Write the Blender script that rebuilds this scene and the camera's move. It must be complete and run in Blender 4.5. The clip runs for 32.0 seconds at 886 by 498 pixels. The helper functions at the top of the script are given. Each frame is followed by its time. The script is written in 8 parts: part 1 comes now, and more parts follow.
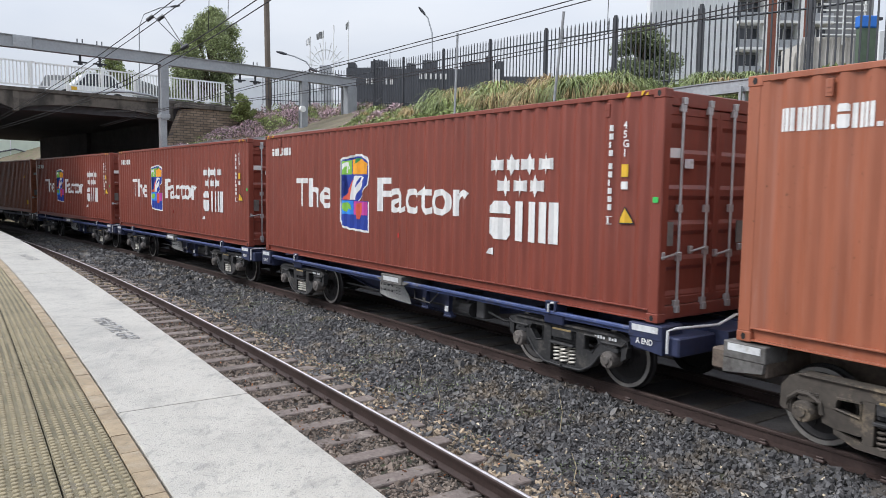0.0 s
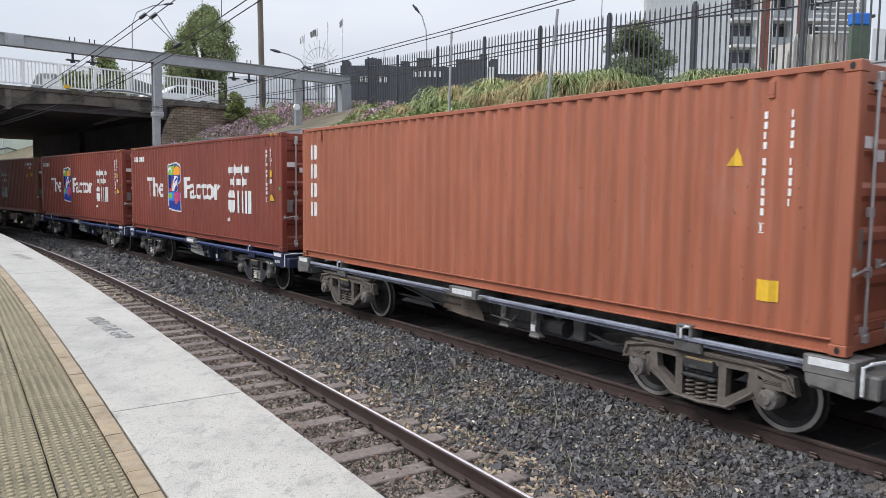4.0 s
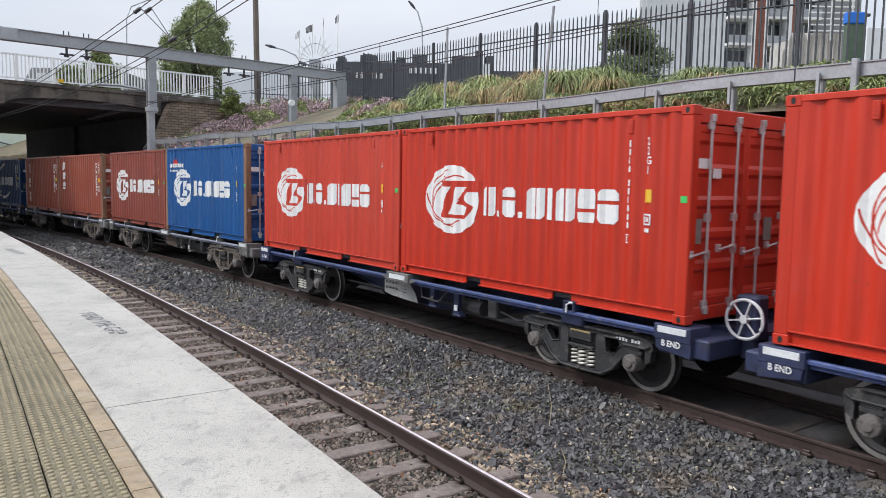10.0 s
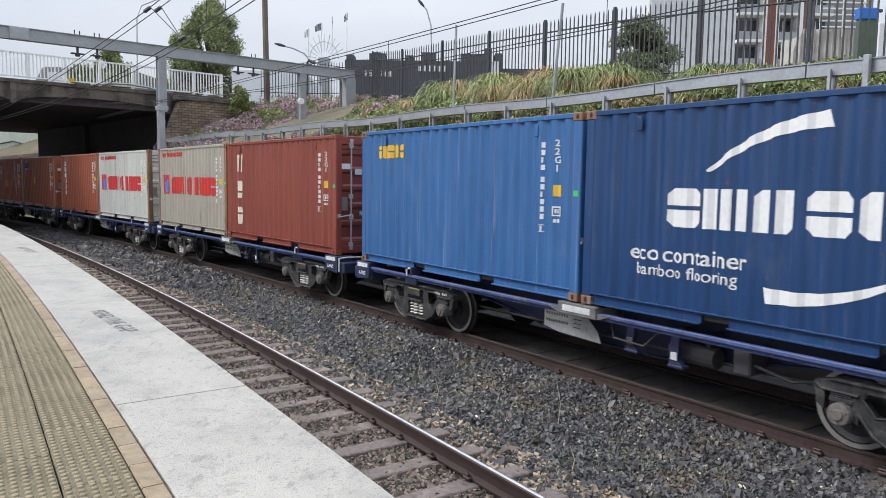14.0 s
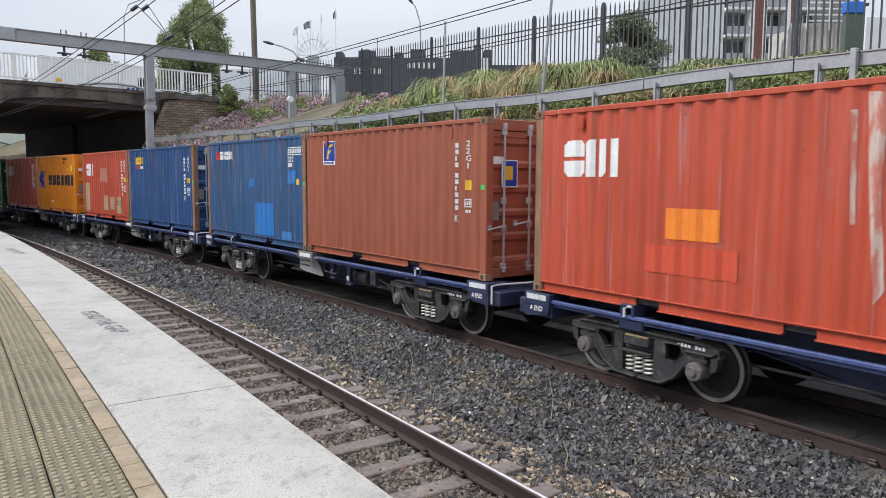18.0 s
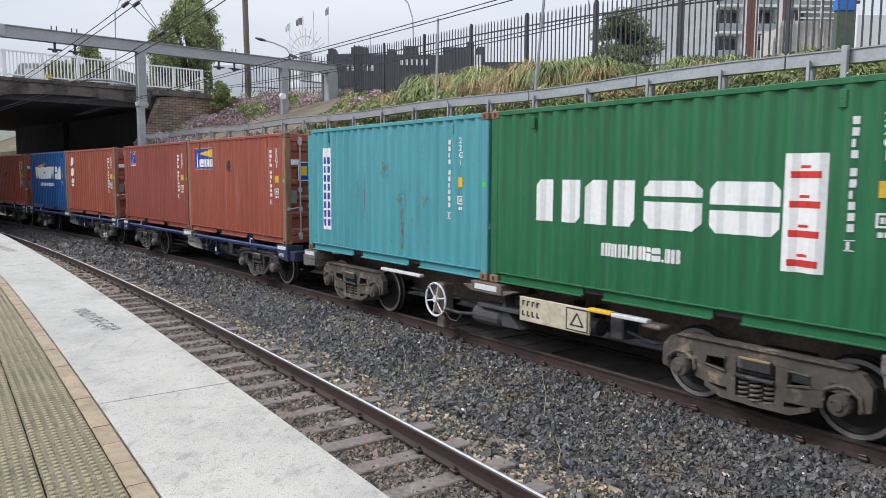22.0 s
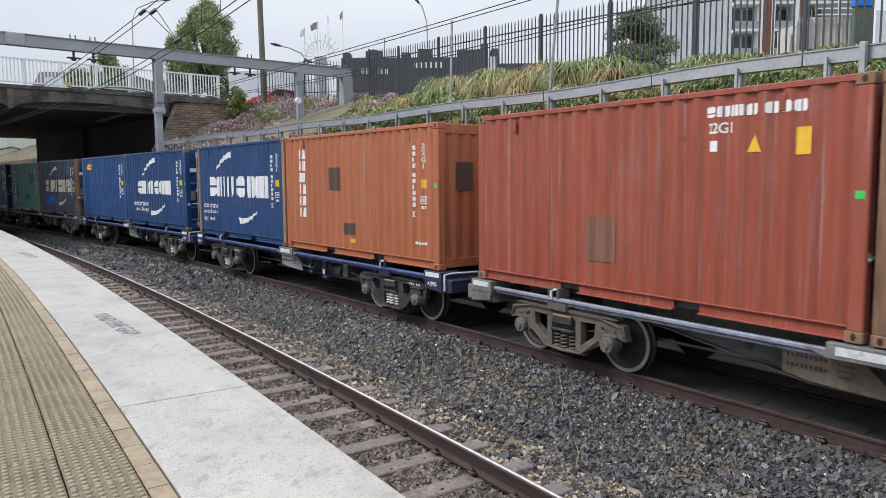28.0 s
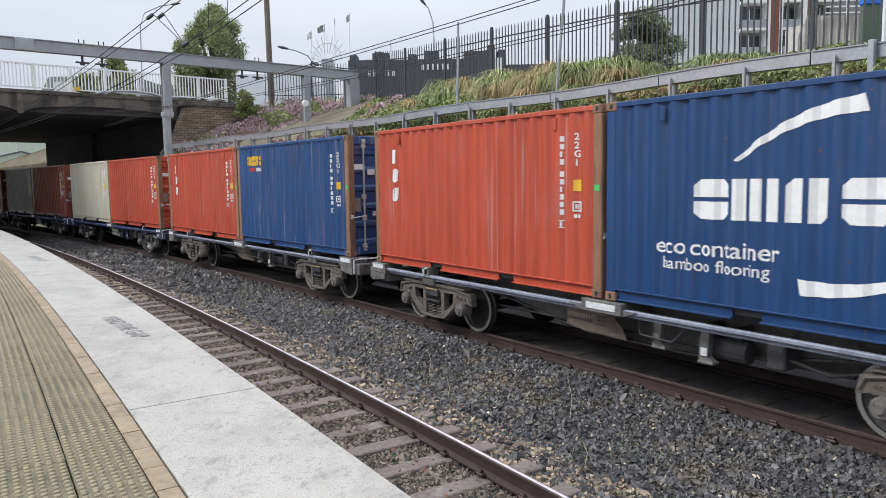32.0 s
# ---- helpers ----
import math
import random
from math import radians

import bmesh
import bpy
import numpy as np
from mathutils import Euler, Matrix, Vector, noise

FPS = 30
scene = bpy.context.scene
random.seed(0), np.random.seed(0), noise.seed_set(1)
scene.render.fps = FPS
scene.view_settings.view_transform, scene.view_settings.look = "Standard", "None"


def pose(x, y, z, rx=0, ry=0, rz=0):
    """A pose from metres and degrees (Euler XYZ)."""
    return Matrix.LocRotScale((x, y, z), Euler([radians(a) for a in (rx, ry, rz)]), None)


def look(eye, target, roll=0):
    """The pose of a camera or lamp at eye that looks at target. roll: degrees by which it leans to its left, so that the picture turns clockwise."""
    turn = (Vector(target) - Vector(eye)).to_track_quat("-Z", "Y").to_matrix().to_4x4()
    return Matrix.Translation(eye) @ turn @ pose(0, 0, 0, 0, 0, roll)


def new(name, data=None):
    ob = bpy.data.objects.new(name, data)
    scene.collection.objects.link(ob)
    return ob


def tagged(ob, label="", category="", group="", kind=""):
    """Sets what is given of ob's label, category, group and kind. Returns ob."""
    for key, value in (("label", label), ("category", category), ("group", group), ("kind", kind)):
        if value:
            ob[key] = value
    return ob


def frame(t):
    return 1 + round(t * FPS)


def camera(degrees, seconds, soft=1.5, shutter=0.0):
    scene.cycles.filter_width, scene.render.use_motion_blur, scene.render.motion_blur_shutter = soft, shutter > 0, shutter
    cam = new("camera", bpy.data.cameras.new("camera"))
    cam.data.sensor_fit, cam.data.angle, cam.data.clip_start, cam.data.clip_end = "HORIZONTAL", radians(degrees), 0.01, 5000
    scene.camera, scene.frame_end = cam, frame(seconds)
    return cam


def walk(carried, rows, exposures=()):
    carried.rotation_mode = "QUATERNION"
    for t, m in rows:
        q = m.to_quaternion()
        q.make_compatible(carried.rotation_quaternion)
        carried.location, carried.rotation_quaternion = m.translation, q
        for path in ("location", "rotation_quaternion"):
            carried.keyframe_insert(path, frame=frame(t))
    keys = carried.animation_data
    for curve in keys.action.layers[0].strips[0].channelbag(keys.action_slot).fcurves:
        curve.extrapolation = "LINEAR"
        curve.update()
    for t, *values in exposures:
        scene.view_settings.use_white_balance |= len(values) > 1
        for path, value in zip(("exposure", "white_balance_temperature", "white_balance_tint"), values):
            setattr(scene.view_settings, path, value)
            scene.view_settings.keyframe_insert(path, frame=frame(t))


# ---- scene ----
FOV = 62.04
cam = camera(FOV, 32.0, soft=0.85, shutter=0.06)

# seconds, eye x, y, z, pitch, lean, turn (degrees): a phone held by hand on the platform
PATH = [
    (0.0, -0.000, 0.000, 2.674, -4.70, 0.81, -0.00),
    (0.5, -0.001, -0.002, 2.675, -4.75, 0.77, 0.05),
    (1.0, -0.002, -0.001, 2.677, -4.79, 0.73, 0.08),
    (1.5, 0.000, 0.002, 2.674, -4.81, 0.70, 0.07),
    (2.0, 0.004, 0.000, 2.673, -4.83, 0.68, 0.03),
    (2.5, 0.005, -0.003, 2.673, -4.84, 0.66, -0.08),
    (3.0, 0.003, -0.002, 2.673, -4.85, 0.66, -0.22),
    (3.5, 0.001, 0.000, 2.672, -4.85, 0.65, -0.32),
    (5.5, 0.003, -0.005, 2.675, -4.92, 0.76, -0.58),
    (6.0, 0.004, -0.004, 2.675, -4.93, 0.78, -0.55),
    (6.5, 0.003, -0.002, 2.674, -4.94, 0.81, -0.52),
    (7.0, 0.001, 0.003, 2.670, -4.94, 0.82, -0.49),
    (7.5, 0.003, 0.004, 2.669, -4.97, 0.81, -0.48),
    (8.0, 0.005, 0.000, 2.671, -5.00, 0.81, -0.50),
    (8.5, 0.004, -0.001, 2.671, -5.03, 0.81, -0.54),
    (9.0, 0.001, 0.002, 2.672, -5.06, 0.85, -0.60),
    (9.5, -0.001, 0.008, 2.672, -5.08, 0.91, -0.70),
    (10.0, -0.001, 0.012, 2.670, -5.10, 0.94, -0.81),
    (10.5, -0.002, 0.011, 2.669, -5.12, 0.98, -0.92),
    (11.0, -0.001, 0.008, 2.668, -5.13, 0.99, -0.96),
    (11.5, 0.003, 0.004, 2.668, -5.15, 0.94, -0.89),
    (12.0, 0.005, 0.002, 2.669, -5.16, 0.92, -0.76),
    (12.5, 0.003, 0.006, 2.668, -5.18, 0.92, -0.57),
    (13.0, 0.002, 0.010, 2.668, -5.21, 0.85, -0.34),
    (13.5, 0.004, 0.009, 2.670, -5.25, 0.81, -0.18),
    (14.0, 0.005, 0.011, 2.669, -5.27, 0.84, -0.10),
    (14.5, 0.004, 0.016, 2.666, -5.27, 0.86, -0.07),
    (16.5, 0.009, 0.011, 2.669, -5.42, 0.10, -0.20),
    (17.0, 0.006, 0.013, 2.668, -5.44, 0.15, -0.33),
    (17.5, 0.005, 0.015, 2.666, -5.46, 0.23, -0.57),
    (18.0, 0.006, 0.012, 2.666, -5.49, 0.29, -0.77),
    (18.5, 0.009, 0.010, 2.666, -5.55, 0.34, -0.95),
    (19.0, 0.010, 0.011, 2.666, -5.59, 0.39, -1.12),
    (19.5, 0.011, 0.009, 2.665, -5.61, 0.38, -1.22),
    (20.0, 0.015, 0.006, 2.666, -5.63, 0.30, -1.25),
    (20.5, 0.017, 0.001, 2.667, -5.66, 0.22, -1.25),
    (21.0, 0.015, -0.002, 2.668, -5.68, 0.21, -1.26),
    (21.5, 0.011, 0.002, 2.668, -5.70, 0.24, -1.28),
    (22.0, 0.009, 0.011, 2.667, -5.72, 0.28, -1.31),
    (22.5, 0.010, 0.011, 2.666, -5.74, 0.32, -1.36),
    (23.0, 0.012, 0.004, 2.664, -5.75, 0.38, -1.43),
    (23.5, 0.012, 0.000, 2.666, -5.77, 0.44, -1.52),
    (24.0, 0.013, 0.003, 2.668, -5.81, 0.44, -1.61),
    (24.5, 0.012, 0.005, 2.665, -5.81, 0.30, -1.64),
    (25.0, 0.012, 0.001, 2.665, -5.79, 0.08, -1.58),
    (25.5, 0.015, -0.005, 2.668, -5.77, -0.06, -1.49),
    (27.5, 0.014, -0.002, 2.665, -5.57, -0.36, -0.27),
    (28.0, 0.012, -0.001, 2.666, -5.54, -0.40, -0.05),
    (28.5, 0.013, 0.003, 2.665, -5.48, -0.49, 0.21),
    (29.0, 0.014, 0.007, 2.664, -5.43, -0.55, 0.38),
    (29.5, 0.013, 0.008, 2.665, -5.40, -0.56, 0.49),
    (30.0, 0.010, 0.009, 2.668, -5.38, -0.53, 0.56),
    (30.5, 0.010, 0.011, 2.667, -5.37, -0.52, 0.61),
    (31.0, 0.013, 0.011, 2.665, -5.38, -0.54, 0.64),
    (31.5, 0.016, 0.007, 2.666, -5.40, -0.63, 0.62),
    (32.0, 0.018, -0.003, 2.667, -5.42, -0.78, 0.56),
]


def held(x, y, z, pitch, lean, turn):
    return pose(x, y, z, 0, 0, turn) @ pose(0, 0, 0, 90 + pitch) @ pose(0, 0, 0, 0, 0, lean)


walk(cam, [(r[0], held(*r[1:])) for r in PATH], exposures=[(0.0, 0.34, 6250, 10), (32.0, 0.34, 6250, 10)])

# ---- overcast daylight ----
world = bpy.data.worlds.new("overcast")
scene.world = world
world.use_nodes = True
wn, wl = world.node_tree.nodes, world.node_tree.links
wn.clear()
sky = wn.new("ShaderNodeTexSky")
sky.sky_type, sky.sun_disc, sky.sun_elevation, sky.sun_rotation = "NISHITA", False, radians(44), radians(264)
sky_bw = wn.new("ShaderNodeHueSaturation")
sky_bw.inputs["Saturation"].default_value, sky_bw.inputs["Value"].default_value = 0.25, 0.10
wco = wn.new("ShaderNodeTexCoord")
wmap = wn.new("ShaderNodeMapping")
wmap.inputs["Scale"].default_value = (1.0, 1.0, 3.0)
wnoise = wn.new("ShaderNodeTexNoise")
wnoise.inputs["Scale"].default_value, wnoise.inputs["Detail"].default_value = 2.2, 6
wramp = wn.new("ShaderNodeValToRGB")
wramp.color_ramp.elements[0].position, wramp.color_ramp.elements[0].color = 0.3, (0.70, 0.755, 0.85, 1)
wramp.color_ramp.elements[1].position, wramp.color_ramp.elements[1].color = 0.72, (0.92, 0.94, 0.98, 1)
wmix = wn.new("ShaderNodeMixRGB")
wmix.inputs[0].default_value = 0.82
wbg = wn.new("ShaderNodeBackground")
wbg.inputs["Strength"].default_value = 0.72
wout = wn.new("ShaderNodeOutputWorld")
wl.new(sky.outputs[0], sky_bw.inputs["Color"])
wl.new(wco.outputs["Generated"], wmap.inputs["Vector"])
wl.new(wmap.outputs[0], wnoise.inputs["Vector"])
wl.new(wnoise.outputs["Fac"], wramp.inputs[0])
wl.new(sky_bw.outputs[0], wmix.inputs[1])
wl.new(wramp.outputs[0], wmix.inputs[2])
# an overcast dome is brighter overhead than at the horizon
wsep = wn.new("ShaderNodeSeparateXYZ")
wdome = wn.new("ShaderNodeMapRange")
wdome.inputs["From Min"].default_value, wdome.inputs["From Max"].default_value = 0.12, 1.0
wdome.inputs["To Min"].default_value, wdome.inputs["To Max"].default_value = 1.0, 2.5
wscale = wn.new("ShaderNodeVectorMath")
wscale.operation = "SCALE"
wl.new(wco.outputs["Generated"], wsep.inputs[0])
wl.new(wsep.outputs["Z"], wdome.inputs["Value"])
wl.new(wmix.outputs[0], wscale.inputs[0])
wl.new(wdome.outputs[0], wscale.inputs["Scale"])
wl.new(wscale.outputs[0], wbg.inputs["Color"])
wl.new(wbg.outputs[0], wout.inputs["Surface"])

sun = new("sun", bpy.data.lights.new("sun", "SUN"))
sun.data.energy, sun.data.angle, sun.data.color = 1.95, radians(20), (1.0, 0.96, 0.91)
sun.matrix_world = look((0, 0, 26), (27, 3, 0))


# ---- materials ----
def material(name, base, rough=0.7, metal=0.0, vary=0.25, scale=6.0, bump=0.0, bump_scale=60.0, second=None, coat=0.0, island=False, spot=0.0, streak=False, spec=0.5):
    """A surface with colour variation at two scales, optional second tint in patches, streaks and fine relief."""
    m = bpy.data.materials.new(name)
    m.use_nodes = True
    n, l = m.node_tree.nodes, m.node_tree.links
    b = n["Principled BSDF"]
    b.inputs["Roughness"].default_value, b.inputs["Metallic"].default_value = rough, metal
    b.inputs["Coat Weight"].default_value = coat
    b.inputs["Specular IOR Level"].default_value = spec
    co = n.new("ShaderNodeTexCoord")
    info = n.new("ShaderNodeObjectInfo")
    shift = n.new("ShaderNodeVectorMath")
    shift.operation = "ADD"
    rnd = n.new("ShaderNodeMath")
    rnd.operation = "MULTIPLY"
    rnd.inputs[1].default_value = 37.0
    l.new(info.outputs["Random"], rnd.inputs[0])
    l.new(co.outputs["Object"], shift.inputs[0])
    l.new(rnd.outputs[0], shift.inputs[1])
    vec = shift.outputs[0]
    if streak:
        mp = n.new("ShaderNodeMapping")
        mp.inputs["Scale"].default_value = (1.0, 1.0, 0.12)
        l.new(vec, mp.inputs["Vector"])
        vec = mp.outputs[0]
    big = n.new("ShaderNodeTexNoise")
    big.inputs["Scale"].default_value, big.inputs["Detail"].default_value = scale * 0.25, 4
    fine = n.new("ShaderNodeTexNoise")
    fine.inputs["Scale"].default_value, fine.inputs["Detail"].default_value = scale * 2.5, 6
    l.new(vec, big.inputs["Vector"])
    l.new(vec, fine.inputs["Vector"])
    add = n.new("ShaderNodeMath")
    add.operation = "ADD"
    l.new(big.outputs["Fac"], add.inputs[0])
    l.new(fine.outputs["Fac"], add.inputs[1])
    ramp = n.new("ShaderNodeMapRange")
    ramp.inputs["From Min"].default_value, ramp.inputs["From Max"].default_value = 0.7, 1.3
    ramp.inputs["To Min"].default_value, ramp.inputs["To Max"].default_value = 1 - vary, 1 + vary
    l.new(add.outputs[0], ramp.inputs["Value"])
    if island:
        geo = n.new("ShaderNodeNewGeometry")
        per = n.new("ShaderNodeMapRange")
        per.inputs["To Min"].default_value, per.inputs["To Max"].default_value = 1 - island, 1 + island
        l.new(geo.outputs["Random Per Island"], per.inputs["Value"])
        mul0 = n.new("ShaderNodeMath")
        mul0.operation = "MULTIPLY"
        l.new(ramp.outputs[0], mul0.inputs[0])
        l.new(per.outputs[0], mul0.inputs[1])
        level = mul0.outputs[0]
    else:
        level = ramp.outputs[0]
    mul = n.new("ShaderNodeVectorMath")
    mul.operation = "SCALE"
    l.new(level, mul.inputs["Scale"])
    if second:
        mix = n.new("ShaderNodeMixRGB")
        mix.inputs[1].default_value, mix.inputs[2].default_value = (*base, 1), (*second, 1)
        pick = n.new("ShaderNodeTexNoise")
        pick.inputs["Scale"].default_value, pick.inputs["Detail"].default_value = scale * 0.7, 8
        pick.inputs["Roughness"].default_value = 0.7
        l.new(vec, pick.inputs["Vector"])
        edge = n.new("ShaderNodeMapRange")
        edge.inputs["From Min"].default_value, edge.inputs["From Max"].default_value = 0.52 - spot, 0.68 - spot
        l.new(pick.outputs["Fac"], edge.inputs["Value"])
        l.new(edge.outputs[0], mix.inputs[0])
        l.new(mix.outputs[0], mul.inputs[0])
    else:
        mul.inputs[0].default_value = base
    l.new(mul.outputs[0], b.inputs["Base Color"])
    rr = n.new("ShaderNodeMapRange")
    rr.inputs["To Min"].default_value, rr.inputs["To Max"].default_value = max(rough - 0.12, 0.02), min(rough + 0.12, 1)
    l.new(fine.outputs["Fac"], rr.inputs["Value"])
    l.new(rr.outputs[0], b.inputs["Roughness"])
    if bump:
        bn = n.new("ShaderNodeTexNoise")
        bn.inputs["Scale"].default_value, bn.inputs["Detail"].default_value = bump_scale, 5
        l.new(co.outputs["Object"], bn.inputs["Vector"])
        bp = n.new("ShaderNodeBump")
        bp.inputs["Strength"].default_value, bp.inputs["Distance"].default_value = bump, 0.02
        l.new(bn.outputs["Fac"], bp.inputs["Height"])
        l.new(bp.outputs["Normal"], b.inputs["Normal"])
    return m


def overlay(m, tint, stretch, lo, hi, amount, rough=0.6, detail=6):
    """Marks of another tint over a material: specks, scuffs or runs, by a noise stretched along the axes."""
    n, l = m.node_tree.nodes, m.node_tree.links
    b = n["Principled BSDF"]
    under = b.inputs["Base Color"].links[0].from_socket
    co, info, add = n.new("ShaderNodeTexCoord"), n.new("ShaderNodeObjectInfo"), n.new("ShaderNodeVectorMath")
    mul, mp, nz = n.new("ShaderNodeMath"), n.new("ShaderNodeMapping"), n.new("ShaderNodeTexNoise")
    mul.operation, mul.inputs[1].default_value = "MULTIPLY", 53.0 + stretch[0]
    l.new(info.outputs["Random"], mul.inputs[0])
    l.new(co.outputs["Object"], add.inputs[0])
    l.new(mul.outputs[0], add.inputs[1])
    mp.inputs["Scale"].default_value = stretch
    l.new(add.outputs[0], mp.inputs["Vector"])
    nz.inputs["Scale"].default_value, nz.inputs["Detail"].default_value, nz.inputs["Roughness"].default_value = 1.0, detail, rough
    l.new(mp.outputs[0], nz.inputs["Vector"])
    rg, mx = n.new("ShaderNodeMapRange"), n.new("ShaderNodeMixRGB")
    rg.inputs["From Min"].default_value, rg.inputs["From Max"].default_value, rg.inputs["To Max"].default_value = lo, hi, amount
    l.new(nz.outputs["Fac"], rg.inputs["Value"])
    l.new(rg.outputs[0], mx.inputs[0])
    l.new(under, mx.inputs[1])
    mx.inputs[2].default_value = (*tint, 1)
    l.new(mx.outputs[0], b.inputs["Base Color"])
    return m


def paint(name, base, wear=0.0, rust=(0.16, 0.062, 0.03)):
    """Container paint: chalky runs down the sheet, scuffs, and rust where it is worn (wear 0 to 0.2)."""
    base = tuple(0.86 * c for c in base)
    m = material(name, base, 0.38, 0.0, 0.14, 3.2, 0.06, 40, spec=0.45, second=rust if wear else None, spot=-0.18 + wear, streak=True)
    pale = tuple(0.55 * c + 0.45 * (0.30 + 0.25 * max(base)) for c in base)
    dark = tuple(0.45 * c for c in base)
    overlay(m, pale, (7.0, 7.0, 0.35), 0.56, 0.72, 0.10 + wear)
    overlay(m, pale, (0.9, 0.9, 0.55), 0.58, 0.70, 0.08 + 1.8 * wear, 0.75, 10)
    overlay(m, pale, (26.0, 26.0, 1.2), 0.60, 0.68, 0.08 + 1.5 * wear, 0.6, 4)
    overlay(m, dark, (5.0, 5.0, 0.5), 0.60, 0.74, 0.35)
    if wear >= 0.06:
        overlay(m, tuple(0.3 * c + 0.33 for c in base), (17.0, 17.0, 0.3), 0.60, 0.68, 0.5, 0.65, 6)
    if wear >= 0.05:
        overlay(m, tuple(c * 1.1 + 0.09 for c in rust), (12.0, 12.0, 0.45), 0.66 - wear * 0.8, 0.72 - wear * 0.8, min(0.12 + 3.0 * (wear - 0.05), 0.3), 0.6, 6)
    overlay(m, rust, (16.0, 16.0, 11.0), 0.69 - wear * 0.4, 0.75 - wear * 0.4, 0.8, 0.55, 4)
    return m


M = {}
M["ballast"] = material("ballast", (0.030, 0.028, 0.027), 0.95, vary=0.35, scale=5, bump=1.0, bump_scale=22, second=(0.10, 0.085, 0.06), spot=-0.02)
overlay(M["ballast"], (0.075, 0.085, 0.035), (0.7, 0.7, 0.7), 0.55, 0.66, 0.7)
M["stone"] = material("stone", (0.078, 0.076, 0.078), 0.5, vary=0.35, scale=2.2, island=0.6, second=(0.15, 0.12, 0.085), spot=0.0)
M["stone_brown"] = material("stone_brown", (0.26, 0.205, 0.145), 0.75, vary=0.3, scale=9, island=0.8)
M["stone_crib"] = material("stone_crib", (0.16, 0.128, 0.105), 0.8, vary=0.3, scale=9, island=0.65)
# ballast below the wagons: the shade there is put into this colour
M["train_shade"] = material("train_shade", (0.085, 0.082, 0.085), 0.8, vary=0.3, scale=6, bump=1.0, bump_scale=22)
M["straw"] = material("straw", (0.42, 0.36, 0.24), 0.8, vary=0.2)
M["stencil"] = material("stencil", (0.13, 0.13, 0.135), 0.8, vary=0.2, scale=30, second=(0.5, 0.5, 0.5), spot=0.04)
M["timber"] = material("timber", (0.165, 0.135, 0.122), 0.9, vary=0.35, scale=8, bump=0.5, bump_scale=50, second=(0.24, 0.21, 0.185))
# shaded copy of the timber, for sleepers that lie under the train
M["timber_shaded"] = material("timber_shaded", (0.10, 0.088, 0.078), 0.9, vary=0.35, scale=8, bump=0.5, bump_scale=50)
M["rail_rust"] = material("rail_rust", (0.062, 0.042, 0.038), 0.55, 0.3, vary=0.3, scale=10, bump=0.2)
M["rail_top"] = material("rail_top", (0.80, 0.79, 0.82), 0.38, 0.6, vary=0.1, scale=4)
M["white_slab"] = material("white_slab", (0.435, 0.413, 0.372), 0.45, vary=0.08, scale=3.0, bump=0.35, bump_scale=90)
overlay(M["white_slab"], (0.24, 0.23, 0.215), (1.1, 1.1, 1.1), 0.50, 0.62, 0.42, 0.6, 10)
overlay(M["white_slab"], (0.20, 0.19, 0.18), (4.0, 4.0, 4.0), 0.53, 0.61, 0.34, 0.75, 10)
overlay(M["white_slab"], (0.16, 0.155, 0.15), (14.0, 5.0, 9.0), 0.56, 0.63, 0.40, 0.7, 8)
overlay(M["white_slab"], (0.15, 0.145, 0.14), (45.0, 60.0, 50.0), 0.57, 0.63, 0.5, 0.6, 4)
M["concrete"] = material("concrete", (0.30, 0.285, 0.265), 0.9, vary=0.25, scale=3, bump=0.3, second=(0.17, 0.155, 0.14))
M["tan_tile"] = material("tan_tile", (0.28, 0.215, 0.14), 0.8, vary=0.25, scale=8, bump=0.3)
overlay(M["tan_tile"], (0.36, 0.31, 0.24), (6.0, 6.0, 6.0), 0.48, 0.68, 0.6, 0.7)
overlay(M["tan_tile"], (0.10, 0.09, 0.06), (40.0, 40.0, 40.0), 0.6, 0.7, 0.6)
M["tactile"] = material("tactile", (0.16, 0.135, 0.08), 0.8, vary=0.2, scale=5, bump=0.3, bump_scale=120, second=(0.15, 0.128, 0.095), spot=-0.02)
overlay(M["tactile"], (0.085, 0.072, 0.055), (3.0, 14.0, 3.0), 0.56, 0.72, 0.65)
overlay(M["tactile"], (0.34, 0.31, 0.25), (90.0, 90.0, 90.0), 0.55, 0.68, 0.5, 0.5, 3)
overlay(M["tactile"], (0.065, 0.058, 0.034), (1.3, 1.3, 1.3), 0.48, 0.62, 0.6, 0.7, 8)
# paler than the flags: worn studs, with their lit tops put into the colour
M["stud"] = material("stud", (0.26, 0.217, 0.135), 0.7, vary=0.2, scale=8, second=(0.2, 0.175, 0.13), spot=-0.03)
M["galvanised"] = material("galvanised", (0.36, 0.375, 0.395), 0.5, 0.55, vary=0.18, scale=7)
M["gantry_grey"] = material("gantry_grey", (0.31, 0.325, 0.345), 0.55, 0.25, vary=0.15, scale=4)
M["fence_black"] = material("fence_black", (0.04, 0.043, 0.052), 0.5, 0.1, vary=0.2, scale=5)
M["soil"] = material("soil", (0.13, 0.105, 0.07), 0.95, vary=0.35, scale=2.5, bump=0.6, bump_scale=15, second=(0.09, 0.12, 0.04))
M["wall_dark"] = material("wall_dark", (0.11, 0.10, 0.092), 0.95, vary=0.3, scale=2, bump=0.4, bump_scale=20)
M["bridge_concrete"] = material("bridge_concrete", (0.12, 0.105, 0.09), 0.9, vary=0.3, scale=1.6, bump=0.3, bump_scale=25, second=(0.05, 0.045, 0.04), spot=0.03)
overlay(M["bridge_concrete"], (0.03, 0.027, 0.024), (1.2, 1.2, 0.4), 0.52, 0.66, 0.8)
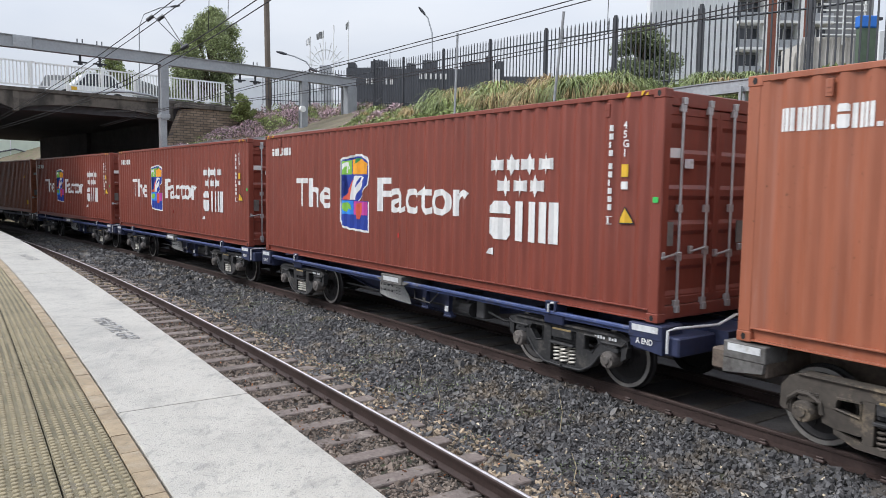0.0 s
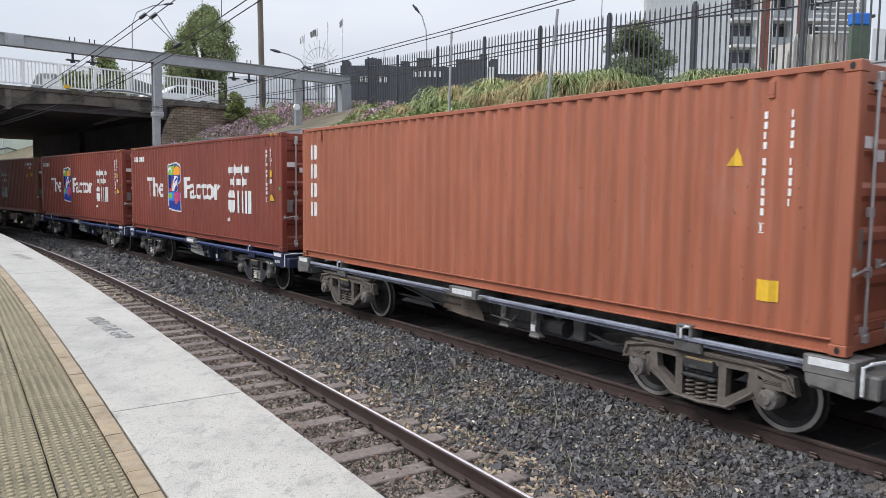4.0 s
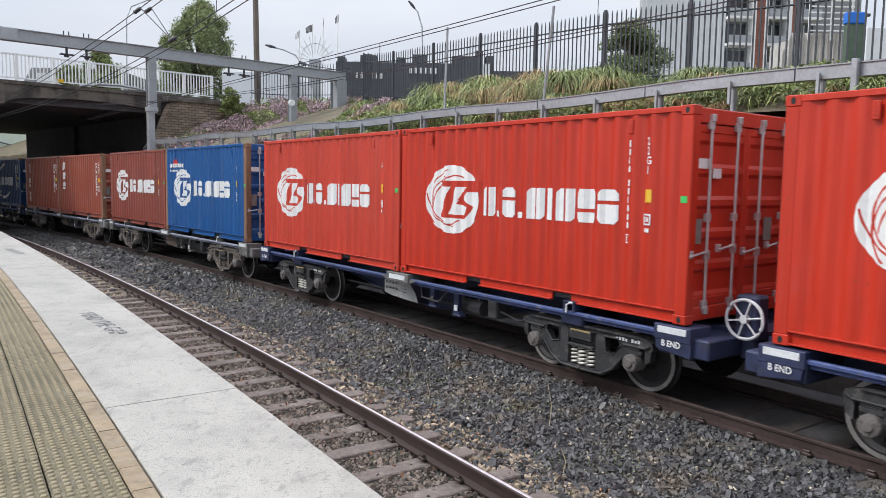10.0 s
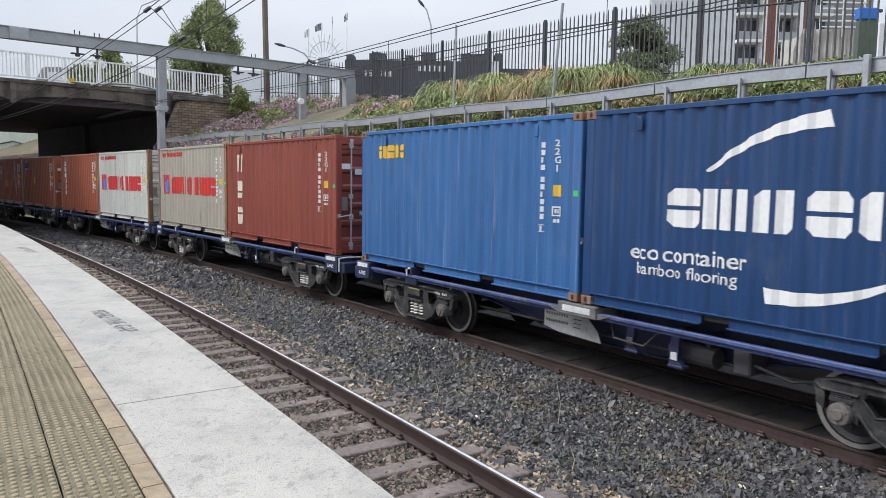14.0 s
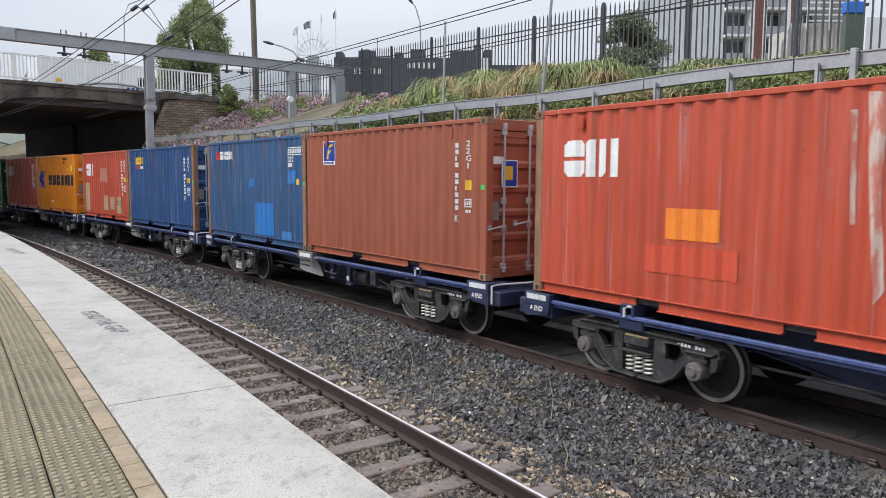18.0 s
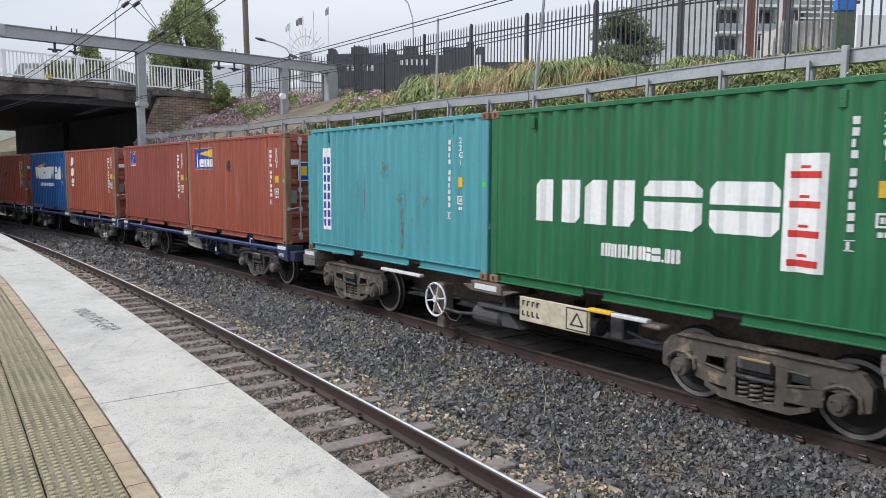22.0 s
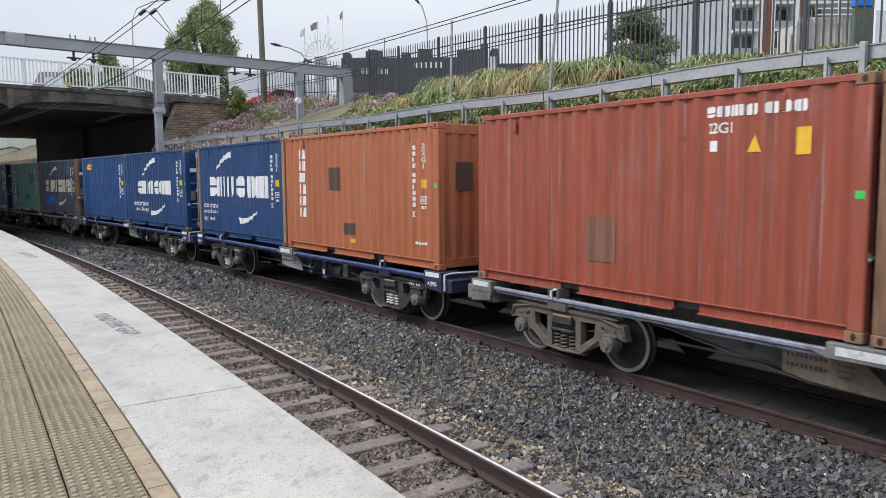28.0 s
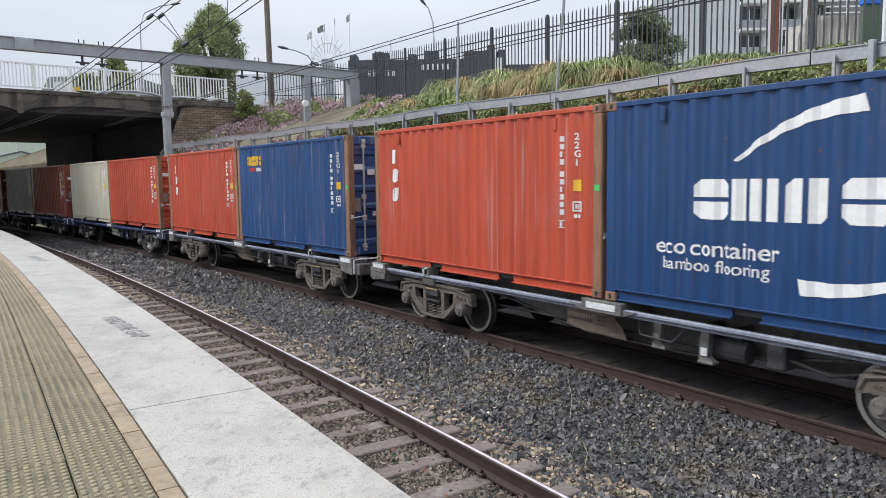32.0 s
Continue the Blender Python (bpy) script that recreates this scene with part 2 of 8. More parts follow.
# concrete inside the underpass, its gloom put into the base colour
M["underpass_shade"] = material("underpass_shade", (0.065, 0.062, 0.066), 0.95, vary=0.35, scale=1.5, bump=0.3, bump_scale=20)
M["white_rail"] = material("white_rail", (0.78, 0.79, 0.78), 0.5, vary=0.08, scale=4)
M["asphalt"] = material("asphalt", (0.055, 0.055, 0.056), 0.9, vary=0.2, scale=4, bump=0.3)
M["cable"] = material("cable", (0.03, 0.03, 0.032), 0.6, 0.3, vary=0.1)
M["leaf_tree"] = material("leaf_tree", (0.24, 0.28, 0.12), 0.55, vary=0.4, scale=0.8, island=0.7)
M["bark"] = material("bark", (0.12, 0.09, 0.065), 0.95, vary=0.3, scale=6, bump=0.6, bump_scale=25)
M["leaf"] = material("leaf", (0.19, 0.225, 0.075), 0.6, vary=0.3, scale=0.8, island=0.45)
M["leaf_dark"] = material("leaf_dark", (0.20, 0.24, 0.12), 0.6, vary=0.3, scale=0.8, island=0.45)
M["grass"] = material("grass", (0.24, 0.29, 0.11), 0.6, vary=0.4, scale=0.6, island=0.85, second=(0.33, 0.33, 0.15), spot=0.0)
M["grass_dry"] = material("grass_dry", (0.36, 0.26, 0.13), 0.75, vary=0.3, scale=0.6, island=0.6)
M["flower"] = material("flower", (0.43, 0.315, 0.345), 0.7, vary=0.35, scale=1.2, island=0.9, second=(0.24, 0.17, 0.12), spot=0.0)
M["wagon_blue"] = material("wagon_blue", (0.03, 0.038, 0.085), 0.5, 0.1, vary=0.35, scale=5, second=(0.045, 0.04, 0.045), spot=-0.05)
M["sill_blue"] = material("sill_blue", (0.06, 0.085, 0.21), 0.5, 0.1, vary=0.3, scale=6, second=(0.16, 0.165, 0.21), spot=-0.02)
M["sill_pale"] = material("sill_pale", (0.24, 0.255, 0.32), 0.55, 0.1, vary=0.3, scale=6, second=(0.14, 0.14, 0.16), spot=-0.02)
M["wagon_grey"] = material("wagon_grey", (0.15, 0.145, 0.14), 0.7, 0.15, vary=0.3, scale=6, second=(0.075, 0.068, 0.062))
M["wagon_rusty"] = material("wagon_rusty", (0.16, 0.125, 0.10), 0.85, 0.05, vary=0.35, scale=6, second=(0.08, 0.06, 0.05))
M["under_black"] = material("under_black", (0.055, 0.054, 0.057), 0.8, vary=0.3, scale=5)
M["bogie_iron"] = material("bogie_iron", (0.034, 0.034, 0.036), 0.7, 0.2, vary=0.4, scale=7, bump=0.15, second=(0.12, 0.11, 0.10), spot=0.0)
M["bogie_brown"] = material("bogie_brown", (0.075, 0.064, 0.054), 0.85, 0.05, vary=0.35, scale=5, bump=0.15, second=(0.27, 0.215, 0.15), spot=-0.02)
M["bogie_dusty"] = material("bogie_dusty", (0.115, 0.098, 0.084), 0.85, 0.05, vary=0.35, scale=7, bump=0.15)
M["spring"] = material("spring", (0.52, 0.50, 0.45), 0.6, 0.3, vary=0.25, scale=8)
M["wheel_steel"] = material("wheel_steel", (0.034, 0.032, 0.033), 0.6, 0.4, vary=0.3, scale=6)
M["tread"] = material("tread", (0.30, 0.285, 0.27), 0.5, 0.5, vary=0.15)
M["plate_white"] = material("plate_white", (0.62, 0.63, 0.64), 0.6, vary=0.2, scale=6, second=(0.36, 0.34, 0.32), spot=-0.05)
M["chrome"] = material("chrome", (0.52, 0.53, 0.54), 0.42, 0.6, vary=0.12, scale=8)
M["decal_white"] = material("decal_white", (0.74, 0.74, 0.73), 0.6, vary=0.08, scale=6)
M["decal_cream"] = material("decal_cream", (0.66, 0.62, 0.50), 0.6, vary=0.12, scale=6)
M["yellow"] = material("yellow", (0.72, 0.44, 0.03), 0.6, vary=0.1)
M["green_seal"] = material("green_seal", (0.05, 0.50, 0.10), 0.6, vary=0.1)
M["black"] = material("black", (0.012, 0.012, 0.013), 0.7, vary=0.2)


# ---- plan: s runs along the goods line away from the eye, o outwards from its centre, z over its rail ----
CX, CY, RAD, PH0 = -241.542, -162.515, 299.59, 0.61248
S_NEAR, S_FAR = -25.0, 60.0


def track(s, o=0.0, z=0.0):
    """World place of a point given along the line: an arc past the platform, straight beyond it."""
    c = min(max(s, S_NEAR), S_FAR)
    ph = PH0 + c / RAD
    e = s - c
    return Vector((CX + (RAD + o) * math.cos(ph) - e * math.sin(ph), CY + (RAD + o) * math.sin(ph) + e * math.cos(ph), z))


def heading(s):
    return math.degrees(PH0 + min(max(s, S_NEAR), S_FAR) / RAD) - 90


def on_line(s, o=0.0, z=0.0, turn=0.0):
    """Pose on the line: local x forwards with the train, y outwards, z up."""
    p = track(s, o, z)
    return pose(p.x, p.y, p.z, 0, 0, heading(s) + turn)


def near_o(s):
    """Offset of the platform line's centre, which draws closer to the goods line under the bridge."""
    c = min(max(s, -14.0), 46.0)
    return -(5.015 - 0.0328 * c - 0.0001 * c * c)


PLAT_Z = 1.12


def edge_o(s):
    return near_o(s) - 1.60


def mesh_object(name, verts, faces, mat, parent=None, smooth=False):
    me = bpy.data.meshes.new(name)
    me.from_pydata([tuple(v) for v in verts], [], faces)
    me.materials.append(mat)
    me.update()
    if smooth:
        me.polygons.foreach_set("use_smooth", [True] * len(me.polygons))
    ob = new(name, me)
    ob.parent = parent
    return ob


def part(name, bm, mat, parent=None, label=""):
    """Links a bmesh as one mesh object under a thing or a part."""
    me = bpy.data.meshes.new(name)
    bm.normal_update()
    bm.to_mesh(me)
    bm.free()
    me.materials.append(mat)
    ob = new(name, me)
    ob.parent = parent
    if label:
        ob["label"] = label
    return ob


def share(name, me, parent, m):
    """One more object on the mesh of a piece."""
    ob = new(name, me)
    ob.parent = parent
    ob.matrix_basis = m
    return ob


def sweep(name, svals, profile, mat, parent=None, closed=False, smooth=False):
    """A surface along the line; profile(s) gives its (o, z) points."""
    verts, faces = [], []
    k = len(profile(svals[0]))
    for s in svals:
        verts += [track(s, o, z) for o, z in profile(s)]
    for i in range(len(svals) - 1):
        for j in range(k if closed else k - 1):
            a, b = i * k + j, i * k + (j + 1) % k
            faces.append((a, b, b + k, a + k))
    if closed:
        faces += [tuple(range(k))[::-1], tuple(range((len(svals) - 1) * k, len(svals) * k))]
    return mesh_object(name, verts, faces, mat, parent, smooth)


def box(bm, x0, y0, z0, x1, y1, z1, bevel=0.0):
    vs = [bm.verts.new((x, y, z)) for x in (x0, x1) for y in (y0, y1) for z in (z0, z1)]
    fs = [bm.faces.new([vs[i] for i in f]) for f in ((0, 1, 3, 2), (4, 6, 7, 5), (0, 4, 5, 1), (2, 3, 7, 6), (0, 2, 6, 4), (1, 5, 7, 3))]
    if bevel:
        es = list({e for f in fs for e in f.edges})
        bmesh.ops.bevel(bm, geom=es, offset=bevel, segments=1, affect="EDGES")
    return bm


def tube(bm, pts, r, sides=8, cap=True):
    """A round bar through the points, with one radius or one for each point."""
    rs = r if isinstance(r, (list, tuple)) else [r] * len(pts)
    pts = [Vector(p) for p in pts]
    rings = []
    for i, p in enumerate(pts):
        d = (pts[min(i + 1, len(pts) - 1)] - pts[max(i - 1, 0)]).normalized()
        u = d.cross(Vector((0, 0, 1)) if abs(d.z) < 0.9 else Vector((1, 0, 0))).normalized()
        v = d.cross(u)
        rings.append([bm.verts.new(p + rs[i] * (math.cos(a) * u + math.sin(a) * v)) for a in (2 * math.pi * k / sides for k in range(sides))])
    for a, b in zip(rings, rings[1:]):
        for k in range(sides):
            bm.faces.new((a[k], a[(k + 1) % sides], b[(k + 1) % sides], b[k]))
    if cap:
        bm.faces.new(rings[0][::-1])
        bm.faces.new(rings[-1])
    return bm


def plate(bm, outline, y0, y1):
    """A plate of the (x, z) outline between two depths y."""
    a = [bm.verts.new((x, y0, z)) for x, z in outline]
    b = [bm.verts.new((x, y1, z)) for x, z in outline]
    n = len(a)
    bm.faces.new(a)
    bm.faces.new(b[::-1])
    for i in range(n):
        bm.faces.new((a[i], b[i], b[(i + 1) % n], a[(i + 1) % n]))
    return bm


def NB():
    return bmesh.new()


def steps(a, b, d):
    n = max(1, round((b - a) / d))
    return [a + (b - a) * i / n for i in range(n + 1)]


def empty(name, label="", category="", group="", kind="", m=None):
    ob = new(name)
    ob.empty_display_size = 0.2
    if m is not None:
        ob.matrix_basis = m
    return tagged(ob, label, category, group, kind)


def lerp_table(table, s):
    for (a, va), (b, vb) in zip(table, table[1:]):
        if s <= b:
            k = min(max((s - a) / (b - a), 0), 1)
            return va + (vb - va) * k
    return table[-1][1]


FENCE_O = [(-60, 7.0), (3, 7.08), (11, 7.3), (18.8, 7.75), (21.4, 8.1), (24.6, 10.7), (27, 12.6), (28.5, 13.1), (31, 13.2), (33.2, 11.0), (33.9, 8.6)]
FENCE_Z = [(-60, 4.3), (-5, 4.55), (2.7, 4.83), (8, 5.29), (13, 5.5), (16.2, 5.6), (18.8, 5.66), (21.4, 5.95), (24.6, 6.65), (27, 7.1), (31, 7.25), (33.9, 7.2)]


def fence_o(s):
    return lerp_table(FENCE_O, s)


def fence_z(s):
    return lerp_table(FENCE_Z, s)


WALL_O, WALL_Z = 2.75, 3.75


def bank_z(s, o):
    """Height of the planted bank between the retaining wall and the fence."""
    k = min(max((o - WALL_O) / (fence_o(s) - WALL_O), 0), 1)
    bow = 0.8 + min(max((s - 15) / 8, 0), 1) * 1.5 - min(max((s - 28) / 4, 0), 1) * 1.4
    swell = (0.35 if s < 20 else 0.12) * math.sin(k * math.pi) * (0.6 + 0.4 * math.sin(s * 0.9) * math.sin(s * 0.37 + 1))
    return WALL_Z + (fence_z(s) - WALL_Z) * k ** bow + swell


# ---- ground ----
far = steps(-470, -40, 30) + steps(-36, 60, 3) + steps(90, 540, 30)
gr = NB()
bmesh.ops.create_grid(gr, x_segments=40, y_segments=40, size=2500)
for v in gr.verts:
    v.co.z = -1.0
ground = tagged(part("ground", gr, M["soil"]), "bare earth reaching to the horizon", "ground", kind="structure")
upper = sweep("upper_ground", far, lambda s: [(WALL_O + 0.25, -1.0), (WALL_O + 0.25, WALL_Z - 0.05), (fence_o(s) + 0.3, fence_z(s) - 0.02), (fence_o(s) + 12, fence_z(s)), (90, 6.8), (700, 6.8)] if s < 33 or s > 60
              else [(13.6, -1.0), (13.62, 5.5), (13.64, 5.6), (13.66, 6.90), (90, 6.92), (700, 6.92)], M["soil"])
tagged(upper, "level earth behind the fence at road height", "ground", kind="structure")

bed = sweep("ballast_bed", steps(-470, -40, 30) + steps(-30, 50, 0.5) + steps(80, 540, 30),
            lambda s: [(edge_o(s) - 0.3, -0.45), (near_o(s) - 1.3, -0.30), (near_o(s) - 0.9, -0.215), (near_o(s) + 0.9, -0.215), (near_o(s) + 1.45, -0.27), (near_o(s) + 1.9, -0.36),
                       (-1.9, -0.30), (-1.45, -0.215), (-1.2, -0.205), (1.2, -0.205), (1.7, -0.3), (2.7, -0.45)], M["ballast"])
tagged(bed, "dark grey crushed stone ballast of the railway", "ballast", kind="structure")
tagged(sweep("retaining_wall", steps(-60, 33.5, 3), lambda s: [(WALL_O, -0.8), (WALL_O, WALL_Z), (WALL_O + 0.35, WALL_Z), (WALL_O + 0.35, -0.8)], M["wall_dark"], closed=True),
       "dark weathered concrete retaining wall behind the train", "wall", kind="structure")
bank = sweep("bank", steps(-60, -12, 3) + steps(-11, 33.4, 0.4), lambda s: [(o, bank_z(s, o)) for o in [WALL_O + 0.3 + (fence_o(s) + 0.4 - WALL_O - 0.3) * k / 12 for k in range(13)]], M["soil"], smooth=True)
tagged(bank, "earth bank overgrown with grass and flowers", "bank", kind="structure")

# ---- the two lines: rails on sleepers ----
RAIL = [(-0.075, -0.172), (0.075, -0.172), (0.075, -0.155), (0.014, -0.135), (0.014, -0.045), (0.035, -0.035), (0.035, -0.006), (0.028, 0.0), (-0.028, 0.0), (-0.035, -0.006), (-0.035, -0.035), (-0.014, -0.045), (-0.014, -0.135), (-0.075, -0.155)]


def rail(parent, centre, side, label):
    sv = steps(-470, -40, 30) + steps(-30, 60, 1.0) + steps(90, 540, 30)
    ob = sweep("rail", sv, lambda s: [(centre(s) + side * 0.7525 + a, b) for a, b in RAIL], M["rail_rust"], parent, closed=True)
    head = sweep("rail_head", sv, lambda s: [(centre(s) + side * 0.7525 + a, b) for a, b in ((-0.018, -0.003), (-0.016, 0.002), (-0.010, 0.004), (0.012, 0.004), (0.018, 0.002), (0.020, -0.003))], M["rail_top"] if label else M["rail_rust"], ob)
    head["label"] = "rail head polished bright by wheels" if label else "dull brown rail head"
    return ob


near_line = empty("railway_track", "railway track with bright rails on weathered timber sleepers", "railway track", kind="structure")
goods_line = empty("railway_track", "railway track with rusty rails under a passing train", "railway track", kind="structure")
for sd in (-1, 1):
    rail(near_line, near_o, sd, True)
    rail(goods_line, lambda s: 0.0, sd, False)
sl = box(NB(), -0.115, -1.3, -0.15, 0.115, 1.3, 0.0, 0.012)
first = part("sleeper", sl, M["timber"], near_line)
first.matrix_basis = on_line(-9, near_o(-9), -0.175)
rs = random.Random(5)
for i in range(1, 88):
    s = -9 + i * 0.655
    share("sleeper", first.data, near_line, on_line(s + rs.uniform(-0.03, 0.03), near_o(s) + rs.uniform(-0.05, 0.05), -0.178 + rs.uniform(-0.012, 0.012), rs.uniform(-1.2, 1.2)))
for i in range(88):
    s = -9.2 + i * 0.655
    ob = share("sleeper", first.data, goods_line, on_line(s, rs.uniform(-0.04, 0.04), -0.182, rs.uniform(-1, 1)))
    ob.material_slots[0].link = "OBJECT"
    ob.material_slots[0].material = M["timber_shaded"]
clip = box(NB(), -0.05, 0.07, -0.165, 0.05, 0.13, -0.125, 0.012)
tube(clip, [(-0.03, 0.085, -0.13), (-0.03, 0.12, -0.105), (0.03, 0.12, -0.105), (0.03, 0.05, -0.14)], 0.011, 6)
clip_ob = part("rail_clip", clip, M["rail_rust"], near_line)
clip_ob.matrix_basis = on_line(-9, near_o(-9) + 0.7525)
for i in range(1, 60):
    s = -9 + i * 0.655
    share("rail_clip", clip_ob.data, near_line, on_line(s, near_o(s) + 0.7525))
    share("rail_clip", clip_ob.data, near_line, on_line(s, near_o(s) + 0.7525, 0, 180))
    share("rail_clip", clip_ob.data, goods_line, on_line(s - 0.2, -0.7525, 0, 180))

# ---- platform ----
platform = empty("platform", "station platform with white edge slabs and studded paving", "platform", kind="structure")
sweep("platform_body", steps(-40, 90, 1.0), lambda s: [(edge_o(s) + 0.02, -0.6), (edge_o(s) + 0.02, PLAT_Z - 0.09), (edge_o(s) - 14, PLAT_Z - 0.09), (edge_o(s) - 14, -0.6)], M["concrete"], platform, closed=True)


def slab(name, s0, s1, o_in, o_out, top, thick, mat, parent, gap=0.006, n=4):
    """A paving piece between two stretches; o_in and o_out are measured from the platform's edge."""
    sv = [s0 + gap / 2 + (s1 - s0 - gap) * k / n for k in range(n + 1)]
    c = 0.008
    return sweep(name, sv, lambda s: [(edge_o(s) + o_in, top - thick), (edge_o(s) + o_in, top - c), (edge_o(s) + o_in + c, top), (edge_o(s) + o_out - c, top), (edge_o(s) + o_out, top - c), (edge_o(s) + o_out, top - thick)], mat, parent, closed=True)


rp = random.Random(11)
for i in range(-5, 12):
    s = -0.63 + 4.6 * i
    slab("edge_slab", s, s + 4.6, -0.865, 0.05, PLAT_Z + rp.uniform(-0.002, 0.002), 0.12, M["white_slab"], platform, 0.012, 8)
for i in range(-60, 60):
    s = -0.42 + 0.35 * i
    if -19 < s < 20:
        slab("border_tile", s, s + 0.35, -0.988, -0.876, PLAT_Z + rp.uniform(-0.003, 0.001), 0.08, M["tan_tile"], platform, 0.008, 1)

# studded paving: three square flags to a run, each with six by six low domes
TL, TW = 1.0, 0.335
tb, caps = NB(), NB()
for f in range(3):
    x0 = -TL / 2 + TL * f / 3
    box(tb, x0 + (0.006 if f == 0 else 0.0022), -TW / 2 + 0.004, -0.06, x0 + TL / 3 - (0.006 if f == 2 else 0.0022), TW / 2 - 0.004, 0.0, 0.002)
    for i in range(6):
        for j in range(6):
            cx, cy = x0 + TL / 3 * (i + 0.5) / 6, -TW / 2 + TW * (j + 0.5) / 6
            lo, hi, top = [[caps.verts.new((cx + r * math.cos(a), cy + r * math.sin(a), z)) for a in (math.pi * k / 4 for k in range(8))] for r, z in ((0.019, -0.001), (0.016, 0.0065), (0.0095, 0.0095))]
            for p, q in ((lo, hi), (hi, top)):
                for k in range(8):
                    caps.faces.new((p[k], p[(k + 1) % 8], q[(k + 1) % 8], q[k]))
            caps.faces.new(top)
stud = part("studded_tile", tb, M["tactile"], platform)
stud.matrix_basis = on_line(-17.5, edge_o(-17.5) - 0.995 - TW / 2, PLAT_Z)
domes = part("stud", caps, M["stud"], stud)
domes["kind"] = "stuff"
for c in range(6):
    for i in range(-16, 24):
        s = -0.9 + i * TL + (0.0 if c % 2 else 0.42)
        o = edge_o(s) - 0.995 - TW * (c + 0.5)
        drift = math.degrees(math.atan((edge_o(s + 0.5) - edge_o(s - 0.5))))
        tile = share("studded_tile", stud.data, platform, on_line(s, o, PLAT_Z + rp.uniform(-0.004, 0.002), -drift))
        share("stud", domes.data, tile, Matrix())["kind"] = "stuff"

# ---- masts, gantry ----
GS = 29.0
gantry = empty("overhead_line_gantry", "grey steel portal gantry carrying overhead wires", "gantry", m=on_line(GS))


def member(name, parent, a, b, w, h, mat, label=""):
    """A steel box member between two places of the parent's space, with flanges."""
    a, b = Vector(a), Vector(b)
    d = (b - a)
    n = d.normalized()
    up = Vector((0, 0, 1)) if abs(n.z) < 0.9 else Vector((1, 0, 0))
    u = n.cross(up).normalized()
    v = u.cross(n)
    bm = NB()
    f, q = 0.03, w * 0.34
    sec = [(-w / 2, -h / 2), (w / 2, -h / 2), (w / 2, -h / 2 + f), (q, -h / 2 + f), (q, h / 2 - f), (w / 2, h / 2 - f), (w / 2, h / 2), (-w / 2, h / 2), (-w / 2, h / 2 - f), (-q, h / 2 - f), (-q, -h / 2 + f), (-w / 2, -h / 2 + f)]
    ra, rb2 = [[bm.verts.new(p + u * x + v * y) for x, y in sec] for p in (a, b)]
    for k in range(12):
        bm.faces.new((ra[k], ra[(k + 1) % 12], rb2[(k + 1) % 12], rb2[k]))
    bm.faces.new(ra[::-1])
    bm.faces.new(rb2)
    return part(name, bm, mat, parent, label)


member("beam", gantry, (0, -16, 8.29), (0, 12.25, 8.29), 0.35, 0.49, M["gantry_grey"])
member("column", gantry, (0, 1.9, 5.6), (0, 1.9, 8.05), 0.34, 0.40, M["gantry_grey"])
member("column", gantry, (0, 9.07, 4.3), (0, 9.07, 8.05), 0.34, 0.36, M["gantry_grey"])
member("column", gantry, (0, 11.88, 4.6), (0, 11.88, 8.05), 0.6, 0.66, M["gantry_grey"])
member("column", gantry, (0, -14.5, -0.9), (0, -14.5, 8.05), 0.34, 0.40, M["gantry_grey"])
for o in (-1.58, -0.8, 5.6, 6.4):
    hb = tube(NB(), [(0, o, 8.05), (0, o, 7.78)], 0.05, 8)
    box(hb, -0.1, o - 0.26, 7.74, 0.1, o + 0.26, 7.79, 0.01)
    for z in (7.66, 7.70):
        tube(hb, [(0, o, z), (0, o, z + 0.03)], 0.1, 10)
    part("insulator", hb, M["fence_black"], gantry, "dark stacked insulator under the beam")
    sb = tube(NB(), [(0, o - 0.1, 8.5), (0, o - 0.1, 8.72)], 0.025, 6)
    part("beam_clamp", sb, M["fence_black"], gantry)
    part("beam_clamp", tube(NB(), [(0, o + 0.1, 8.5), (0, o + 0.1, 8.72)], 0.025, 6), M["fence_black"], gantry)
part("splice_plate", box(NB(), -0.19, -4.1, 8.06, 0.19, -3.4, 8.52, 0.01), M["galvanised"], gantry)
part("signal_lamp", tube(NB(), [(0.25, 8.84, 6.62), (0.4, 8.84, 6.62)], 0.16, 12), M["white_rail"], gantry, "small round white sign on a column")
part("base_sleeve", box(NB(), -0.22, 1.67, 5.66, 0.22, 2.12, 5.86, 0.02), M["galvanised"], gantry, "collar round the column")
part("base_post", box(NB(), -0.15, 1.7, -0.5, 0.15, 1.99, 5.66, 0.02), M["galvanised"], gantry, "pale lower post of the column")


def wire(name, pts, r, mat):
    return tagged(part(name, tube(NB(), pts, r, 5), mat), "thin dark overhead electric wire", "wire", "overhead wires")




def hung(s, near):
    """Height of the upper pair of wires over each line."""
    return 5.41 + 0.0355 * (25 - s) if near else 5.68 - 0.0007 * (s - 11) ** 2 * (s > 11)


def running(s, near):
    """Height of the lower pair of wires over each line."""
    return 4.88 + 0.0024 * max(17 - s, 0) ** 2 if near else 5.03 + 0.001 * s * s


for o, near in ((0.0, False), (-4.6, True)):
    for k in (0, 1):
        wire("messenger_wire", [track(s, o + 0.13 * k, hung(s, near) - 0.03 * k) for s in steps(-24, 32, 2)], 0.0095, M["cable"])
        wire("contact_wire", [track(s, o + 0.13 * k, running(s, near) - 0.03 * k) for s in steps(-24, 32, 2)], 0.0085, M["cable"])
for s in (2, 8.2, 14, 21, 27):
    wire("dropper_wire", [track(s, 0.0, running(s, False)), track(s, 0.0, hung(s, False))], 0.006, M["cable"])
for s in (5.5, 6.4):
    wire("dropper_wire", [track(s, -4.6, running(s, True)), track(s, -4.55, 7.2)], 0.006, M["cable"])


